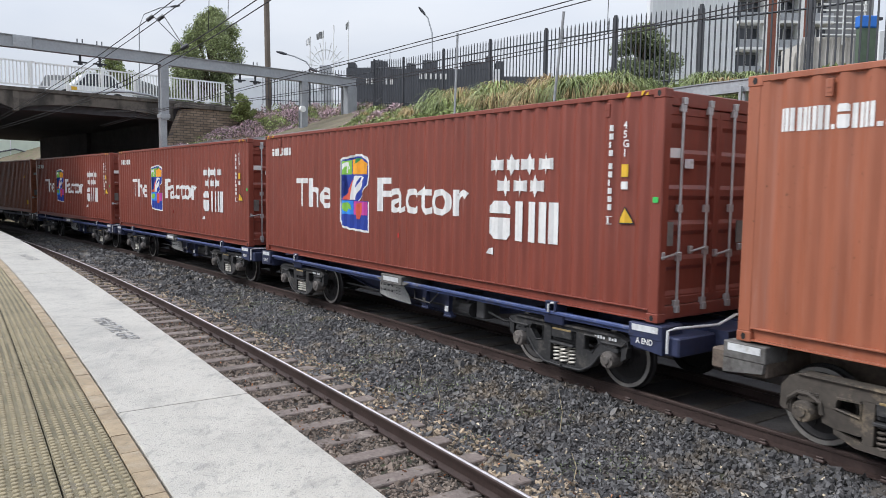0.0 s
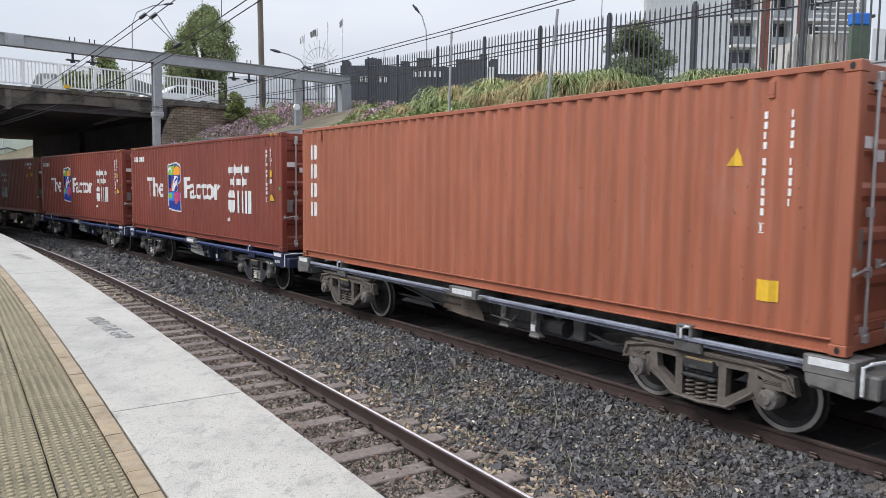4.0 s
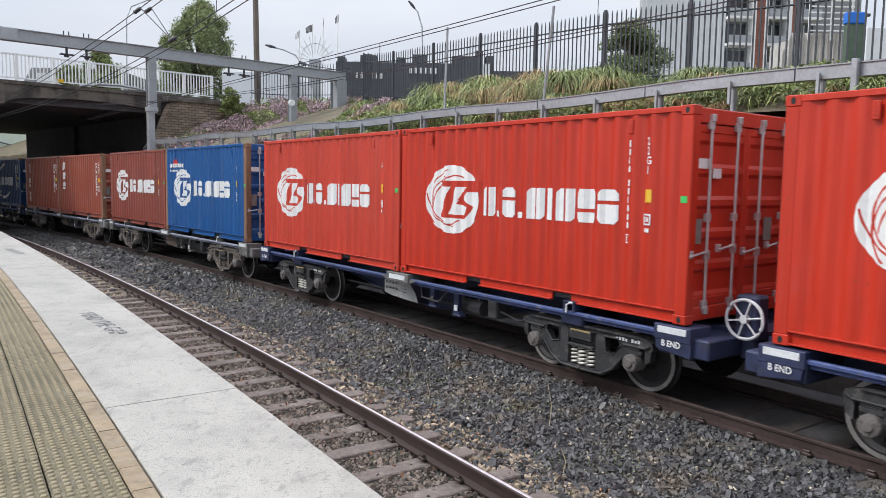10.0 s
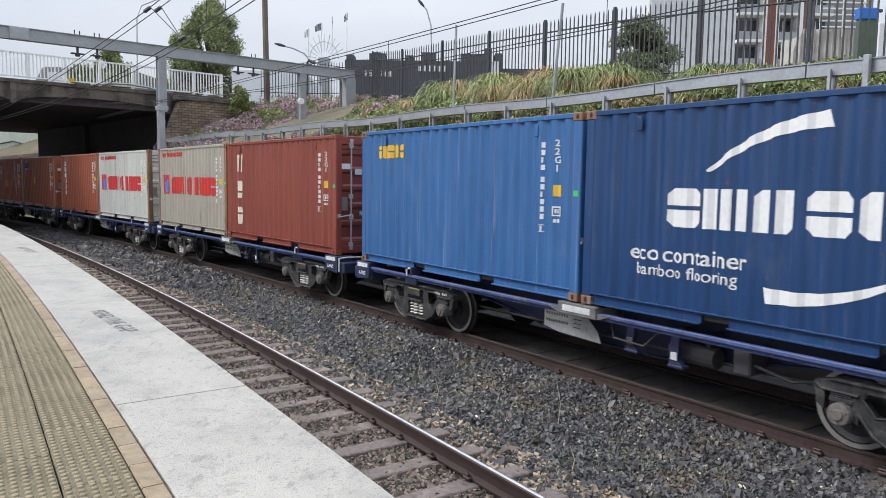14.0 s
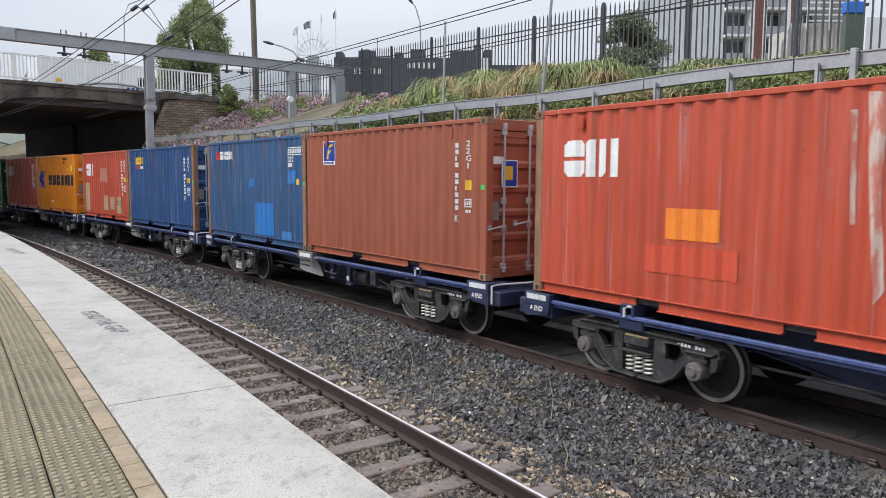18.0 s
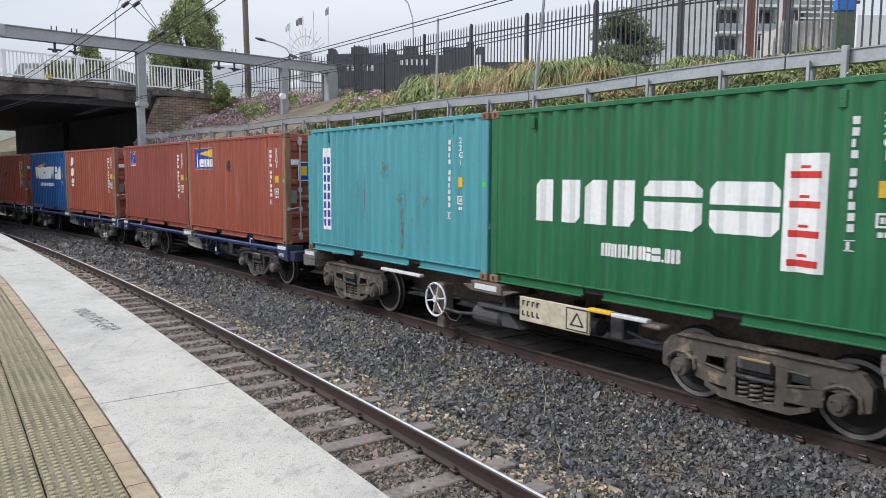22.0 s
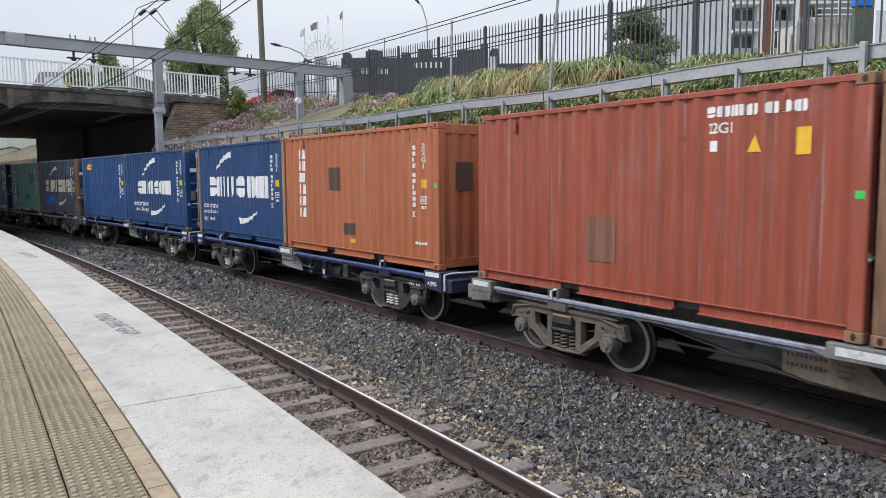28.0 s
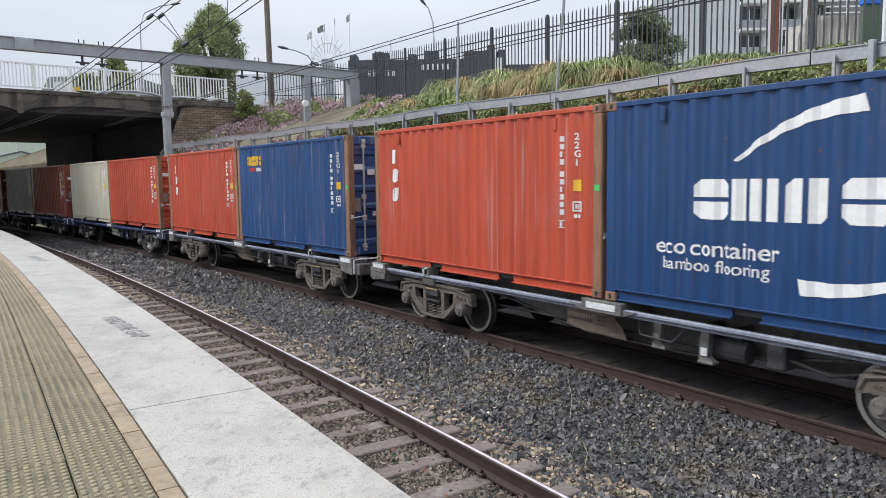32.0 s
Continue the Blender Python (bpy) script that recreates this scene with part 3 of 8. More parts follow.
def string_insulator(a, b):
    """Small ribbed discs threaded along a wire."""
    ib = NB()
    for k in range(4):
        p, q = a.lerp(b, (k + 0.1) / 4), a.lerp(b, (k + 0.75) / 4)
        tube(ib, [p, p.lerp(q, 0.3), q], [0.016, 0.042, 0.016], 8)
    tagged(part("insulator", ib, M["fence_black"]), "black ribbed insulator on the overhead wire", "insulator", "wire insulators")


for k in (0, 1):
    s = 10.0 - 0.25 * k
    a, b = [track(q, -4.6 + 0.13 * k, hung(q, True) - 0.03 * k) for q in (s, s - 0.4)]
    string_insulator(a, b)
    wire("stay_wire", [b, track(7.7, -4.6, running(7.7, True))], 0.009, M["cable"])
string_insulator(track(7.8, -4.6, running(7.8, True)), track(7.5, -4.6, running(7.5, True)))
string_insulator(track(12.0, 0.0, 5.72), track(11.6, 0.0, 5.6))
wire("stay_wire", [track(11.6, 0.0, 5.6), track(9.0, 0.1, running(9.0, False))], 0.009, M["cable"])

# ---- bridge ----
BS = 34.0
bridge = empty("road_bridge", "weathered concrete road bridge with white steel railings", "bridge", m=on_line(BS))


def brick_material():
    m = bpy.data.materials.new("brickwork")
    m.use_nodes = True
    n, l = m.node_tree.nodes, m.node_tree.links
    co, sp, mp, br, nz, mx = n.new("ShaderNodeTexCoord"), n.new("ShaderNodeSeparateXYZ"), n.new("ShaderNodeCombineXYZ"), n.new("ShaderNodeTexBrick"), n.new("ShaderNodeTexNoise"), n.new("ShaderNodeMixRGB")
    br.inputs["Color1"].default_value, br.inputs["Color2"].default_value, br.inputs["Mortar"].default_value = (0.50, 0.38, 0.28, 1), (0.30, 0.225, 0.165, 1), (0.15, 0.13, 0.11, 1)
    br.inputs["Scale"].default_value, br.inputs["Brick Width"].default_value, br.inputs["Row Height"].default_value, br.inputs["Mortar Size"].default_value = 1.0, 0.36, 0.13, 0.016
    nz.inputs["Scale"].default_value, nz.inputs["Detail"].default_value = 1.3, 6
    mx.blend_type, mx.inputs[0].default_value = "MULTIPLY", 0.9
    l.new(co.outputs["Object"], sp.inputs[0])
    l.new(sp.outputs["Y"], mp.inputs["X"])
    l.new(sp.outputs["Z"], mp.inputs["Y"])
    l.new(mp.outputs[0], br.inputs["Vector"])
    l.new(co.outputs["Object"], nz.inputs["Vector"])
    l.new(br.outputs["Color"], mx.inputs[1])
    l.new(nz.outputs["Fac"], mx.inputs[2])
    l.new(mx.outputs[0], n["Principled BSDF"].inputs["Base Color"])
    n["Principled BSDF"].inputs["Roughness"].default_value = 0.9
    return m


M["brickwork"] = brick_material()
part("deck", box(NB(), -23, -60, 6.04, 0.0, 4.3, 6.86), M["underpass_shade"], bridge)
part("edge_beam", box(NB(), -0.4, -40, 6.86, 0.32, 7.4, 7.04, 0.02), M["bridge_concrete"], bridge)
fb = NB()
for o0, o1 in ((-20, -9.6), (-9.4, -3.2), (-3.0, 3.9)):
    n = 12
    up = [(o0 + (o1 - o0) * k / n, 6.06 + 0.34 * math.sin(math.pi * k / n) ** 0.5) for k in range(n + 1)]
    vs0 = [fb.verts.new((0.26, o, z)) for o, z in up]
    vs1 = [fb.verts.new((0.26, o, 6.86)) for o, z in up]
    vs2 = [fb.verts.new((0.02, o, z)) for o, z in up]
    for k in range(n):
        fb.faces.new((vs0[k], vs0[k + 1], vs1[k + 1], vs1[k]))
        fb.faces.new((vs2[k], vs2[k + 1], vs0[k + 1], vs0[k]))
part("fascia", fb, M["bridge_concrete"], bridge, "fascia with shallow arched recesses")
for o in (-9.5, -3.1, 4.05):
    part("bearing_block", box(NB(), -0.1, o - 0.12, 5.95, 0.3, o + 0.12, 6.86, 0.01), M["bridge_concrete"], bridge)
part("road_surface", box(NB(), -24, -60, 6.87, -0.42, 54, 6.93), M["asphalt"], bridge)
part("abutment", box(NB(), -23, 4.3, -0.8, -0.02, 13.6, 6.86), M["underpass_shade"], bridge)
part("abutment", box(NB(), -23, -17, -0.8, -0.02, -13, 6.04), M["underpass_shade"], bridge)
wing = NB()
plate(wing, [(3.55, -0.6), (7.6, -0.6), (7.6, 6.7), (6.6, 6.8), (4.3, 6.55), (3.9, 5.6), (3.55, 4.6)], -0.6, 0.0)
for v in wing.verts:
    v.co = Vector((v.co.y + 1.2, v.co.x, v.co.z))
part("wing_wall", wing, M["brickwork"], bridge, "weathered brick wing wall")
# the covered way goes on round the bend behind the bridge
tagged(sweep("covered_way_roof", steps(56.5, 62, 2.7), lambda s: [(-30, 6.04), (16, 6.04), (16, 6.8), (-30, 6.8)], M["underpass_shade"], closed=True), "dark concrete roof of the covered way", "roof", kind="structure")
tagged(sweep("covered_way_wall", steps(48, 57.5, 3), lambda s: [(4.35, -0.8), (4.35, 6.03), (9, 6.03), (9, -0.8)], M["underpass_shade"], closed=True), "dark wall of the covered way", "wall", kind="structure")
part("coping", box(NB(), 0.5, 4.1, 6.62, 1.3, 7.6, 6.84, 0.02), M["bridge_concrete"], bridge)
part("sign_plate", box(NB(), -1.9, 4.24, 4.9, -1.2, 4.29, 5.5), M["white_rail"], bridge, "pale notice on the abutment")
guard = tube(NB(), [(0.36, o, z) for o, z in ((0.2, 7.06), (1.2, 7.22), (2.0, 7.26), (2.9, 7.2), (3.8, 7.0))], 0.06, 8)
part("guard_rail", guard, M["galvanised"], bridge, "bent grey guard rail")
part("marker", box(NB(), 0.33, -0.75, 7.12, 0.37, -0.5, 7.28), M["yellow"], bridge, "small yellow marker")


def railing(parent, o0, o1, z):
    """White steel railing panels with posts along the bridge's edge."""
    n = round((o1 - o0) / 1.55)
    pm = None
    for i in range(n + 1):
        o = o0 + (o1 - o0) * i / n
        if pm is None:
            pm = part("railing_post", box(NB(), 0.09, -0.06, z, 0.2, 0.06, z + 1.24), M["white_rail"], parent)
            pm.location = (0, o, 0)
        else:
            share("railing_post", pm.data, parent, Matrix.Translation((0, o, 0)))
    part("top_rail", box(NB(), 0.11, o0, z + 1.16, 0.18, o1, z + 1.23), M["white_rail"], parent)
    part("bottom_rail", box(NB(), 0.115, o0, z + 0.1, 0.175, o1, z + 0.16), M["white_rail"], parent)
    me = None
    k = round((o1 - o0) / 0.155)
    for i in range(k):
        o = o0 + (o1 - o0) * (i + 0.5) / k
        if me is None:
            b = part("baluster", box(NB(), 0.13, -0.024, z + 0.16, 0.16, 0.024, z + 1.16), M["white_rail"], parent)
            me = b.data
            b.location = (0, o, 0)
        else:
            share("baluster", me, parent, Matrix.Translation((0, o, 0)))


railing(bridge, -15.0, 7.0, 7.04)

# ---- cable duct on posts along the foot of the bank ----
duct = empty("cable_duct", "grey galvanised cable duct on short steel posts", "cable duct")


def duct_z(s):
    return 4.55 + 0.03 * math.sin(s * 0.8)


for i, a in enumerate(steps(-14, 32.4, 2.9)[:-1]):
    b = a + 2.9
    sec = sweep("duct_section", steps(a + 0.012, b - 0.012, 0.97), lambda s: [(2.93, duct_z(s) - 0.19), (2.93, duct_z(s)), (3.11, duct_z(s)), (3.11, duct_z(s) - 0.19)], M["galvanised"], duct, closed=True)
    sweep("duct_lid", steps(a, b - 0.03, 0.97), lambda s: [(2.91, duct_z(s) + 0.004), (2.91, duct_z(s) + 0.025), (3.13, duct_z(s) + 0.025), (3.13, duct_z(s) + 0.004)], M["gantry_grey"], duct, closed=True)
pb = box(NB(), -0.035, -0.05, -1.1, 0.035, 0.05, 0.0, 0.006)
post0 = None
for i in range(31):
    s = -13.4 + 1.5 * i
    if s > 32:
        break
    if post0 is None:
        post0 = part("duct_post", pb, M["galvanised"], duct)
        post0.matrix_basis = on_line(s, 3.02, duct_z(s) - 0.19)
    else:
        share("duct_post", post0.data, duct, on_line(s, 3.02, duct_z(s) - 0.19))
    share("duct_bracket", post0.data, duct, on_line(s, 2.88, duct_z(s) - 0.1) @ Matrix.Diagonal((0.7, 0.5, 0.35, 1)))
part("tall_post", box(NB(), -0.045, -0.045, -1.0, 0.045, 0.045, 0.06, 0.008), M["galvanised"], duct).matrix_basis = on_line(-0.45, 2.86, duct_z(-0.45))
dn = tube(NB(), [track(32.3, 3.0, 4.45), track(32.9, 3.0, 4.2), track(33.0, 3.0, 3.5)], 0.09, 8)
part("duct_elbow", dn, M["galvanised"], duct)
for (sa, oa, za), (sb, ob, zb), r in (((10.17, 3.3, 3.7), (10.06, 3.3, 6.76), 0.03), ((6.68, 3.42, 3.9), (6.34, 3.4, 6.66), 0.032)):
    tagged(part("marker_pole", tube(NB(), [track(sa, oa, za), track(sb, ob, zb)], r, 8), M["galvanised"]), "thin grey steel pole leaning on the bank", "pole", "poles on the bank")

# ---- palisade fence along the top of the bank ----
fence = empty("palisade_fence", "tall black steel palisade fence along the bank", "fence")
PANEL = 2.68
fs0 = 0.02 - 2 * PANEL
pk = NB()
plate(pk, [(-0.017, 0.08), (0.017, 0.08), (0.017, 2.02), (0.0, 2.12), (-0.017, 2.02)], -0.01, 0.01)
fp = box(NB(), -0.04, -0.035, -0.3, 0.04, 0.035, 2.16, 0.008)
post1 = None
first_picket = None


def fence_line():
    """Even steps along the fence, as s and the length run so far."""
    out, run, last = [], 0.0, None
    for s in steps(fs0, 33.88, 0.04):
        p = track(s, fence_o(s))
        run += (p - last).length if last else 0.0
        out.append((run, s))
        last = p
    return out


FLINE = fence_line()


def fence_s(d):
    for (a, sa), (b, sb) in zip(FLINE, FLINE[1:]):
        if d <= b:
            return sa + (sb - sa) * (d - a) / (b - a)
    return FLINE[-1][1]


def fence_pose(s, z=0.0):
    d = (track(s + 0.05, fence_o(s + 0.05)) - track(s - 0.05, fence_o(s - 0.05)))
    p = track(s, fence_o(s), fence_z(s) + z)
    return pose(p.x, p.y, p.z, 0, 0, math.degrees(math.atan2(d.y, d.x)))


SPAN = 2.753
for i in range(int(FLINE[-1][0] / SPAN)):
    d0 = SPAN * i
    s = fence_s(d0)
    if post1 is None:
        post1 = part("fence_post", fp, M["fence_black"], fence)
        post1.matrix_basis = fence_pose(s)
    else:
        share("fence_post", post1.data, fence, fence_pose(s))
    for h in (0.35, 1.78):
        part("fence_rail", tube(NB(), [track(q, fence_o(q) + 0.03, fence_z(q) + h) for q in [fence_s(d0 + SPAN * k / 3) for k in range(4)]], 0.022, 4), M["fence_black"], fence)
    for k in range(17):
        q = fence_s(d0 + SPAN * (k + 0.5) / 17)
        if first_picket is None:
            first_picket = part("picket", pk, M["fence_black"], fence)
            first_picket.matrix_basis = fence_pose(q)
        else:
            share("picket", first_picket.data, fence, fence_pose(q, 0.0))

# ---- plants on the bank ----
rg = random.Random(21)


def scatter(name, items, mat, label, category="plants"):
    """Joined blades, leaves or stones: verts and faces gathered in arrays."""
    verts, faces = [], []
    for v, f in items:
        k = len(verts)
        verts += v
        faces += [tuple(k + i for i in q) for q in f]
    return tagged(mesh_object(name, verts, faces, mat), label, category, kind="stuff")


def blade(p, ang, length, width, lean, droop):
    """One strap leaf that rises, arches over and hangs at its tip."""
    d = Vector((math.cos(ang), math.sin(ang), 0))
    u = Vector((-d.y, d.x, 0)) * width
    a = p + d * lean * length * 0.16 + Vector((0, 0, length * 0.45))
    b = p + d * lean * length * 0.42 + Vector((0, 0, length * (0.78 - droop * 0.12)))
    c = p + d * lean * length * 0.80 + Vector((0, 0, length * (0.86 - droop * 0.42)))
    e = p + d * lean * length * 1.10 + Vector((0, 0, length * (0.78 - droop * 0.95)))
    return [p - u, p + u, a + u, a - u, b + u * 0.9, b - u * 0.9, c + u * 0.7, c - u * 0.7, e], [(0, 1, 2, 3), (3, 2, 4, 5), (5, 4, 6, 7), (7, 6, 8)]


def clump(s, o, size, n, rnd, tall=1.0):
    """A tussock: leaves rise from a tight base and arch outwards like a fountain."""
    out = []
    for i in range(n):
        r = math.sqrt(rnd.random())
        a = rnd.uniform(0, 2 * math.pi)
        q = track(s, o)
        q += Vector((math.cos(a), math.sin(a), 0)) * (size * 0.22 * r)
        q.z = bank_z(s, min(o, fence_o(s))) - 0.05
        out.append(blade(q, a + rnd.gauss(0, 0.5), size * tall * rnd.uniform(0.75, 1.15), rnd.uniform(0.005, 0.011), 0.3 + 0.75 * r * rnd.uniform(0.6, 1.3), 0.2 + 0.8 * r * rnd.uniform(0.5, 1.4)))
    return out


green, dry = [], []
# tussock mounds stand in groups with gaps between them
MOUNDS = [(3.1, 0.62, 0.75), (3.7, 0.58, 0.95), (4.2, 0.5, 0.6), (6.2, 0.55, 0.95), (6.7, 0.6, 1.1), (7.2, 0.55, 1.2), (7.8, 0.6, 1.15), (8.7, 0.6, 1.15), (9.2, 0.65, 1.3), (10.4, 0.55, 1.05), (11.0, 0.6, 1.1), (11.6, 0.5, 0.8), (13.0, 0.55, 1.0), (13.4, 0.6, 1.1), (13.9, 0.45, 0.7),
          (-1.5, 0.6, 0.5), (0.4, 0.75, 0.35), (6.9, 0.2, 0.7), (8.4, 0.2, 0.75), (3.4, 0.2, 0.6), (10.6, 0.2, 0.6)]
for s, k, size in MOUNDS:
    for i in range(5 if size > 0.6 else 3):
        q = s + rg.gauss(0, 0.12)
        o = WALL_O + 0.4 + (fence_o(q) - WALL_O - 0.5) * min(max(k + rg.gauss(0, 0.12), 0.15), 0.95)
        isdry = (8.3 < s < 9.6 and rg.random() < 0.6) or rg.random() < 0.2
        (dry if isdry else green).extend(clump(q, o, size * rg.uniform(0.5, 0.85), 260, rg))
for i in range(90):
    s = rg.uniform(-5, 15)
    o = WALL_O + 0.4 + (fence_o(s) - WALL_O - 0.5) * rg.uniform(0.1, 0.9)
    (dry if rg.random() < 0.35 else green).extend(clump(s, o, rg.uniform(0.18, 0.32) if s < 6 else rg.uniform(0.25, 0.45), 70, rg))
for i in range(190):
    s = rg.uniform(13, 33)
    o = WALL_O + 0.4 + (fence_o(s) - WALL_O - 0.5) * rg.uniform(0.1, 1.0)
    (dry if rg.random() < 0.3 else green).extend(clump(s, o, rg.uniform(0.25, 0.5), 60, rg))
for i in range(90):
    s = rg.uniform(-6, 20)
    (dry if rg.random() < 0.35 else green).extend(clump(s, rg.uniform(3.05, 3.9), rg.uniform(0.3, 0.55), 60, rg, 0.8))
scatter("tussock_grass", green, M["grass"], "green strappy tussock grass on the bank")
scatter("dry_grass", dry, M["grass_dry"], "dry straw-coloured grass on the bank")


def leaf_at(p, r, rnd):
    a, b = Vector((rnd.gauss(0, 1), rnd.gauss(0, 1), rnd.gauss(0, 1))).normalized(), Vector((rnd.gauss(0, 1), rnd.gauss(0, 1), rnd.gauss(0, 1)))
    b = (b - a * b.dot(a)).normalized()
    return [p + a * r, p + b * r * 0.5, p - a * r, p - b * r * 0.5], [(0, 1, 2, 3)]


def cover(n, s0, s1, k0, k1, h, r, keep):
    out = []
    while len(out) < n:
        s, k = rg.uniform(s0, s1), rg.uniform(k0, k1)
        o = WALL_O + 0.35 + (fence_o(s) - WALL_O - 0.35) * k
        w = noise.noise(Vector((s * 0.55, o * 0.8, 3.0)))
        if not keep(w, s):
            continue
        p = track(s, o)
        bump = 0.5 + 0.5 * noise.noise(Vector((s * 1.7, o * 1.9, 8.0)))
        p.z = bank_z(s, o) + h * bump * rg.uniform(0.2, 1.0)
        out.append(leaf_at(p, r * rg.uniform(0.6, 1.3), rg))
    return out


scatter("ground_cover", cover(46000, -6, 33.5, 0.0, 1.0, 0.42, 0.06, lambda w, s: True), M["leaf"], "low green ground cover over the bank")
scatter("herb_cover", cover(26000, 9, 33.4, 0.0, 1.0, 0.46, 0.06, lambda w, s: w < (0.2 if s < 18 else 0.12 if s < 24 else -0.12)), M["grass"], "pale green weeds on the bank")
scatter("purple_flowers", cover(64000, 17.5, 33.5, 0.0, 0.97, 0.6, 0.052, lambda w, s: w > (0.12 if s < 23.5 else -0.14) + 0.12 * rg.random()) + cover(900, 9, 16, 0.1, 0.6, 0.5, 0.03, lambda w, s: w > 0.05),
        M["flower"], "purple and pink flowers spread over the bank", "flowers")

M["stone_pale"] = material("stone_pale", (0.42, 0.36, 0.27), 0.8, vary=0.3, scale=9, island=0.5)
# ---- ballast stones ----
rb = np.random.RandomState(4)


def stones(name, count, s0, s1, o0, o1, size, mat, label, lift=0.0):
    """Loose angular stones on the bed: uneven blocks with broken corners, gathered into one mesh."""
    s, k = rb.uniform(s0, s1, count), rb.uniform(0, 1, count)
    base = np.array([[x, y, z] for x in (-1, 1) for y in (-1, 1) for z in (-1, 1)], float) * 0.66
    quad = np.array([[0, 1, 3, 2], [4, 6, 7, 5], [0, 4, 5, 1], [2, 3, 7, 6], [0, 2, 6, 4], [1, 5, 7, 3]])
    P = np.empty((count, 3))
    up = rb.uniform(-0.6, 1.6, count) * lift
    for i in range(count):
        o = o0(s[i]) + (o1(s[i]) - o0(s[i])) * k[i]
        p = track(s[i], o)
        P[i] = p.x, p.y, bed_z(s[i], o) + up[i]
    q = rb.normal(size=(count, 4))
    q /= np.linalg.norm(q, axis=1)[:, None]
    w, x, y, z = q.T
    m = np.stack([1 - 2 * (y * y + z * z), 2 * (x * y - w * z), 2 * (x * z + w * y), 2 * (x * y + w * z), 1 - 2 * (x * x + z * z), 2 * (y * z - w * x), 2 * (x * z - w * y), 2 * (y * z + w * x), 1 - 2 * (x * x + y * y)], 1).reshape(-1, 3, 3)
    grow = size * rb.lognormal(-0.08, 0.33, count)
    C = base[None] * rb.uniform(0.6, 1.3, (count, 8, 1)) + rb.normal(0, 0.13, (count, 8, 3))
    C = C * grow[:, None, None] * np.array([1.25, 0.95, 0.68])
    V = np.einsum("nij,nkj->nki", m, C) + P[:, None, :]
    F = (quad[None] + (8 * np.arange(count))[:, None, None]).reshape(-1, 4)
    me = bpy.data.meshes.new(name)
    me.vertices.add(count * 8)
    me.vertices.foreach_set("co", V.reshape(-1))
    me.loops.add(len(F) * 4)
    me.loops.foreach_set("vertex_index", F.reshape(-1).astype(np.int32))
    me.polygons.add(len(F))
    me.polygons.foreach_set("loop_start", np.arange(0, len(F) * 4, 4, dtype=np.int32))
    me.materials.append(mat)
    me.update(calc_edges=True)
    me.shade_flat()
    return tagged(new(name, me), label, "ballast", kind="stuff")


def bed_z(s, o):
    n = near_o(s)
    pts = [(edge_o(s) - 0.3, -0.45), (n - 1.3, -0.30), (n - 0.9, -0.215), (n + 0.9, -0.215), (n + 1.45, -0.27), (n + 1.9, -0.36), (-1.9, -0.30), (-1.45, -0.215), (-1.2, -0.205), (1.2, -0.205), (1.7, -0.3), (2.7, -0.45)]
    for (a, za), (b, zb) in zip(pts, pts[1:]):
        if a <= o <= b:
            return za + (zb - za) * (o - a) / (b - a)
    return -0.35


stones("ballast_stones", 64000, -7.0, 14.0, lambda s: near_o(s) + 1.15, lambda s: -0.78, 0.0265, M["stone"], "loose dark grey ballast stones between the tracks", 0.016)
stones("pale_ballast_stones", 3000, -8.0, 20.0, lambda s: near_o(s) + 0.85, lambda s: -1.0, 0.02, M["stone_pale"], "scattered pale and tan stones in the ballast", 0.02)
stones("brown_ballast_stones", 13500, -8.0, 18.0, lambda s: near_o(s) + 0.85, lambda s: near_o(s) + 1.9, 0.027, M["stone_brown"], "brownish ballast stones beside the rail", 0.018)
stones("crib_stones", 40000, -8.0, 13.0, lambda s: near_o(s) - 1.0, lambda s: near_o(s) + 1.35, 0.021, M["stone_crib"], "grey-brown stones between the sleepers", 0.004)
stones("far_ballast_stones", 26000, 14.0, 40.0, lambda s: near_o(s) + 1.2, lambda s: -0.78, 0.045, M["stone"], "dark ballast stones further along the tracks", 0.02)
stones("far_crib_stones", 9000, 13.0, 36.0, lambda s: near_o(s) - 0.9, lambda s: near_o(s) + 1.9, 0.033, M["stone_brown"], "brown stones along the far sleepers", 0.008)
# a strip added over the bed to stand in for shade under the trains
tagged(sweep("oily_bed", steps(-60, 60, 3), lambda s: [(-0.66, -0.198), (0.66, -0.198), (1.2, -0.2), (2.72, -0.43)], M["train_shade"]), "ballast strip with the trains' shade put into its colour", "ballast", kind="structure")
for s, o, h, mt in ((0.5, -2.25, 0.55, "grass_dry"), (2.2, -2.9, 0.35, "grass_dry"), (-0.6, -3.1, 0.3, "stone_brown"), (3.4, -2.4, 0.4, "grass_dry")):
    p = track(s, o, bed_z(s, o))
    tagged(part("dry_stalk", tube(NB(), [p, p + Vector((0.03, 0.02, h * 0.5)), p + Vector((-0.02, 0.05, h))], [0.006, 0.005, 0.003], 5), M["straw"]), "pale dry weed stalk in the ballast", "weed", "weed stalks")



def litter(n, s0, s1, o0, o1, r, clumped):
    out = []
    while len(out) < n:
        s = rg.uniform(s0, s1)
        o = near_o(s) + rg.uniform(o0, o1)
        if clumped and noise.noise(Vector((s * 1.1, o * 1.4, 5.0))) < 0.12:
            continue
        p = track(s, o)
        p.z = bed_z(s, o) + rg.uniform(0.02, 0.05)
        out.append(leaf_at(p, r * rg.uniform(0.6, 1.4), rg))
    return out


M["litter"] = material("litter", (0.30, 0.13, 0.06), 0.8, vary=0.3, scale=6, island=0.6)
scatter("leaf_litter", litter(900, -4, 16, -0.6, 2.2, 0.022, False), M["litter"], "dead rust-brown leaves caught in the ballast", "leaf litter")
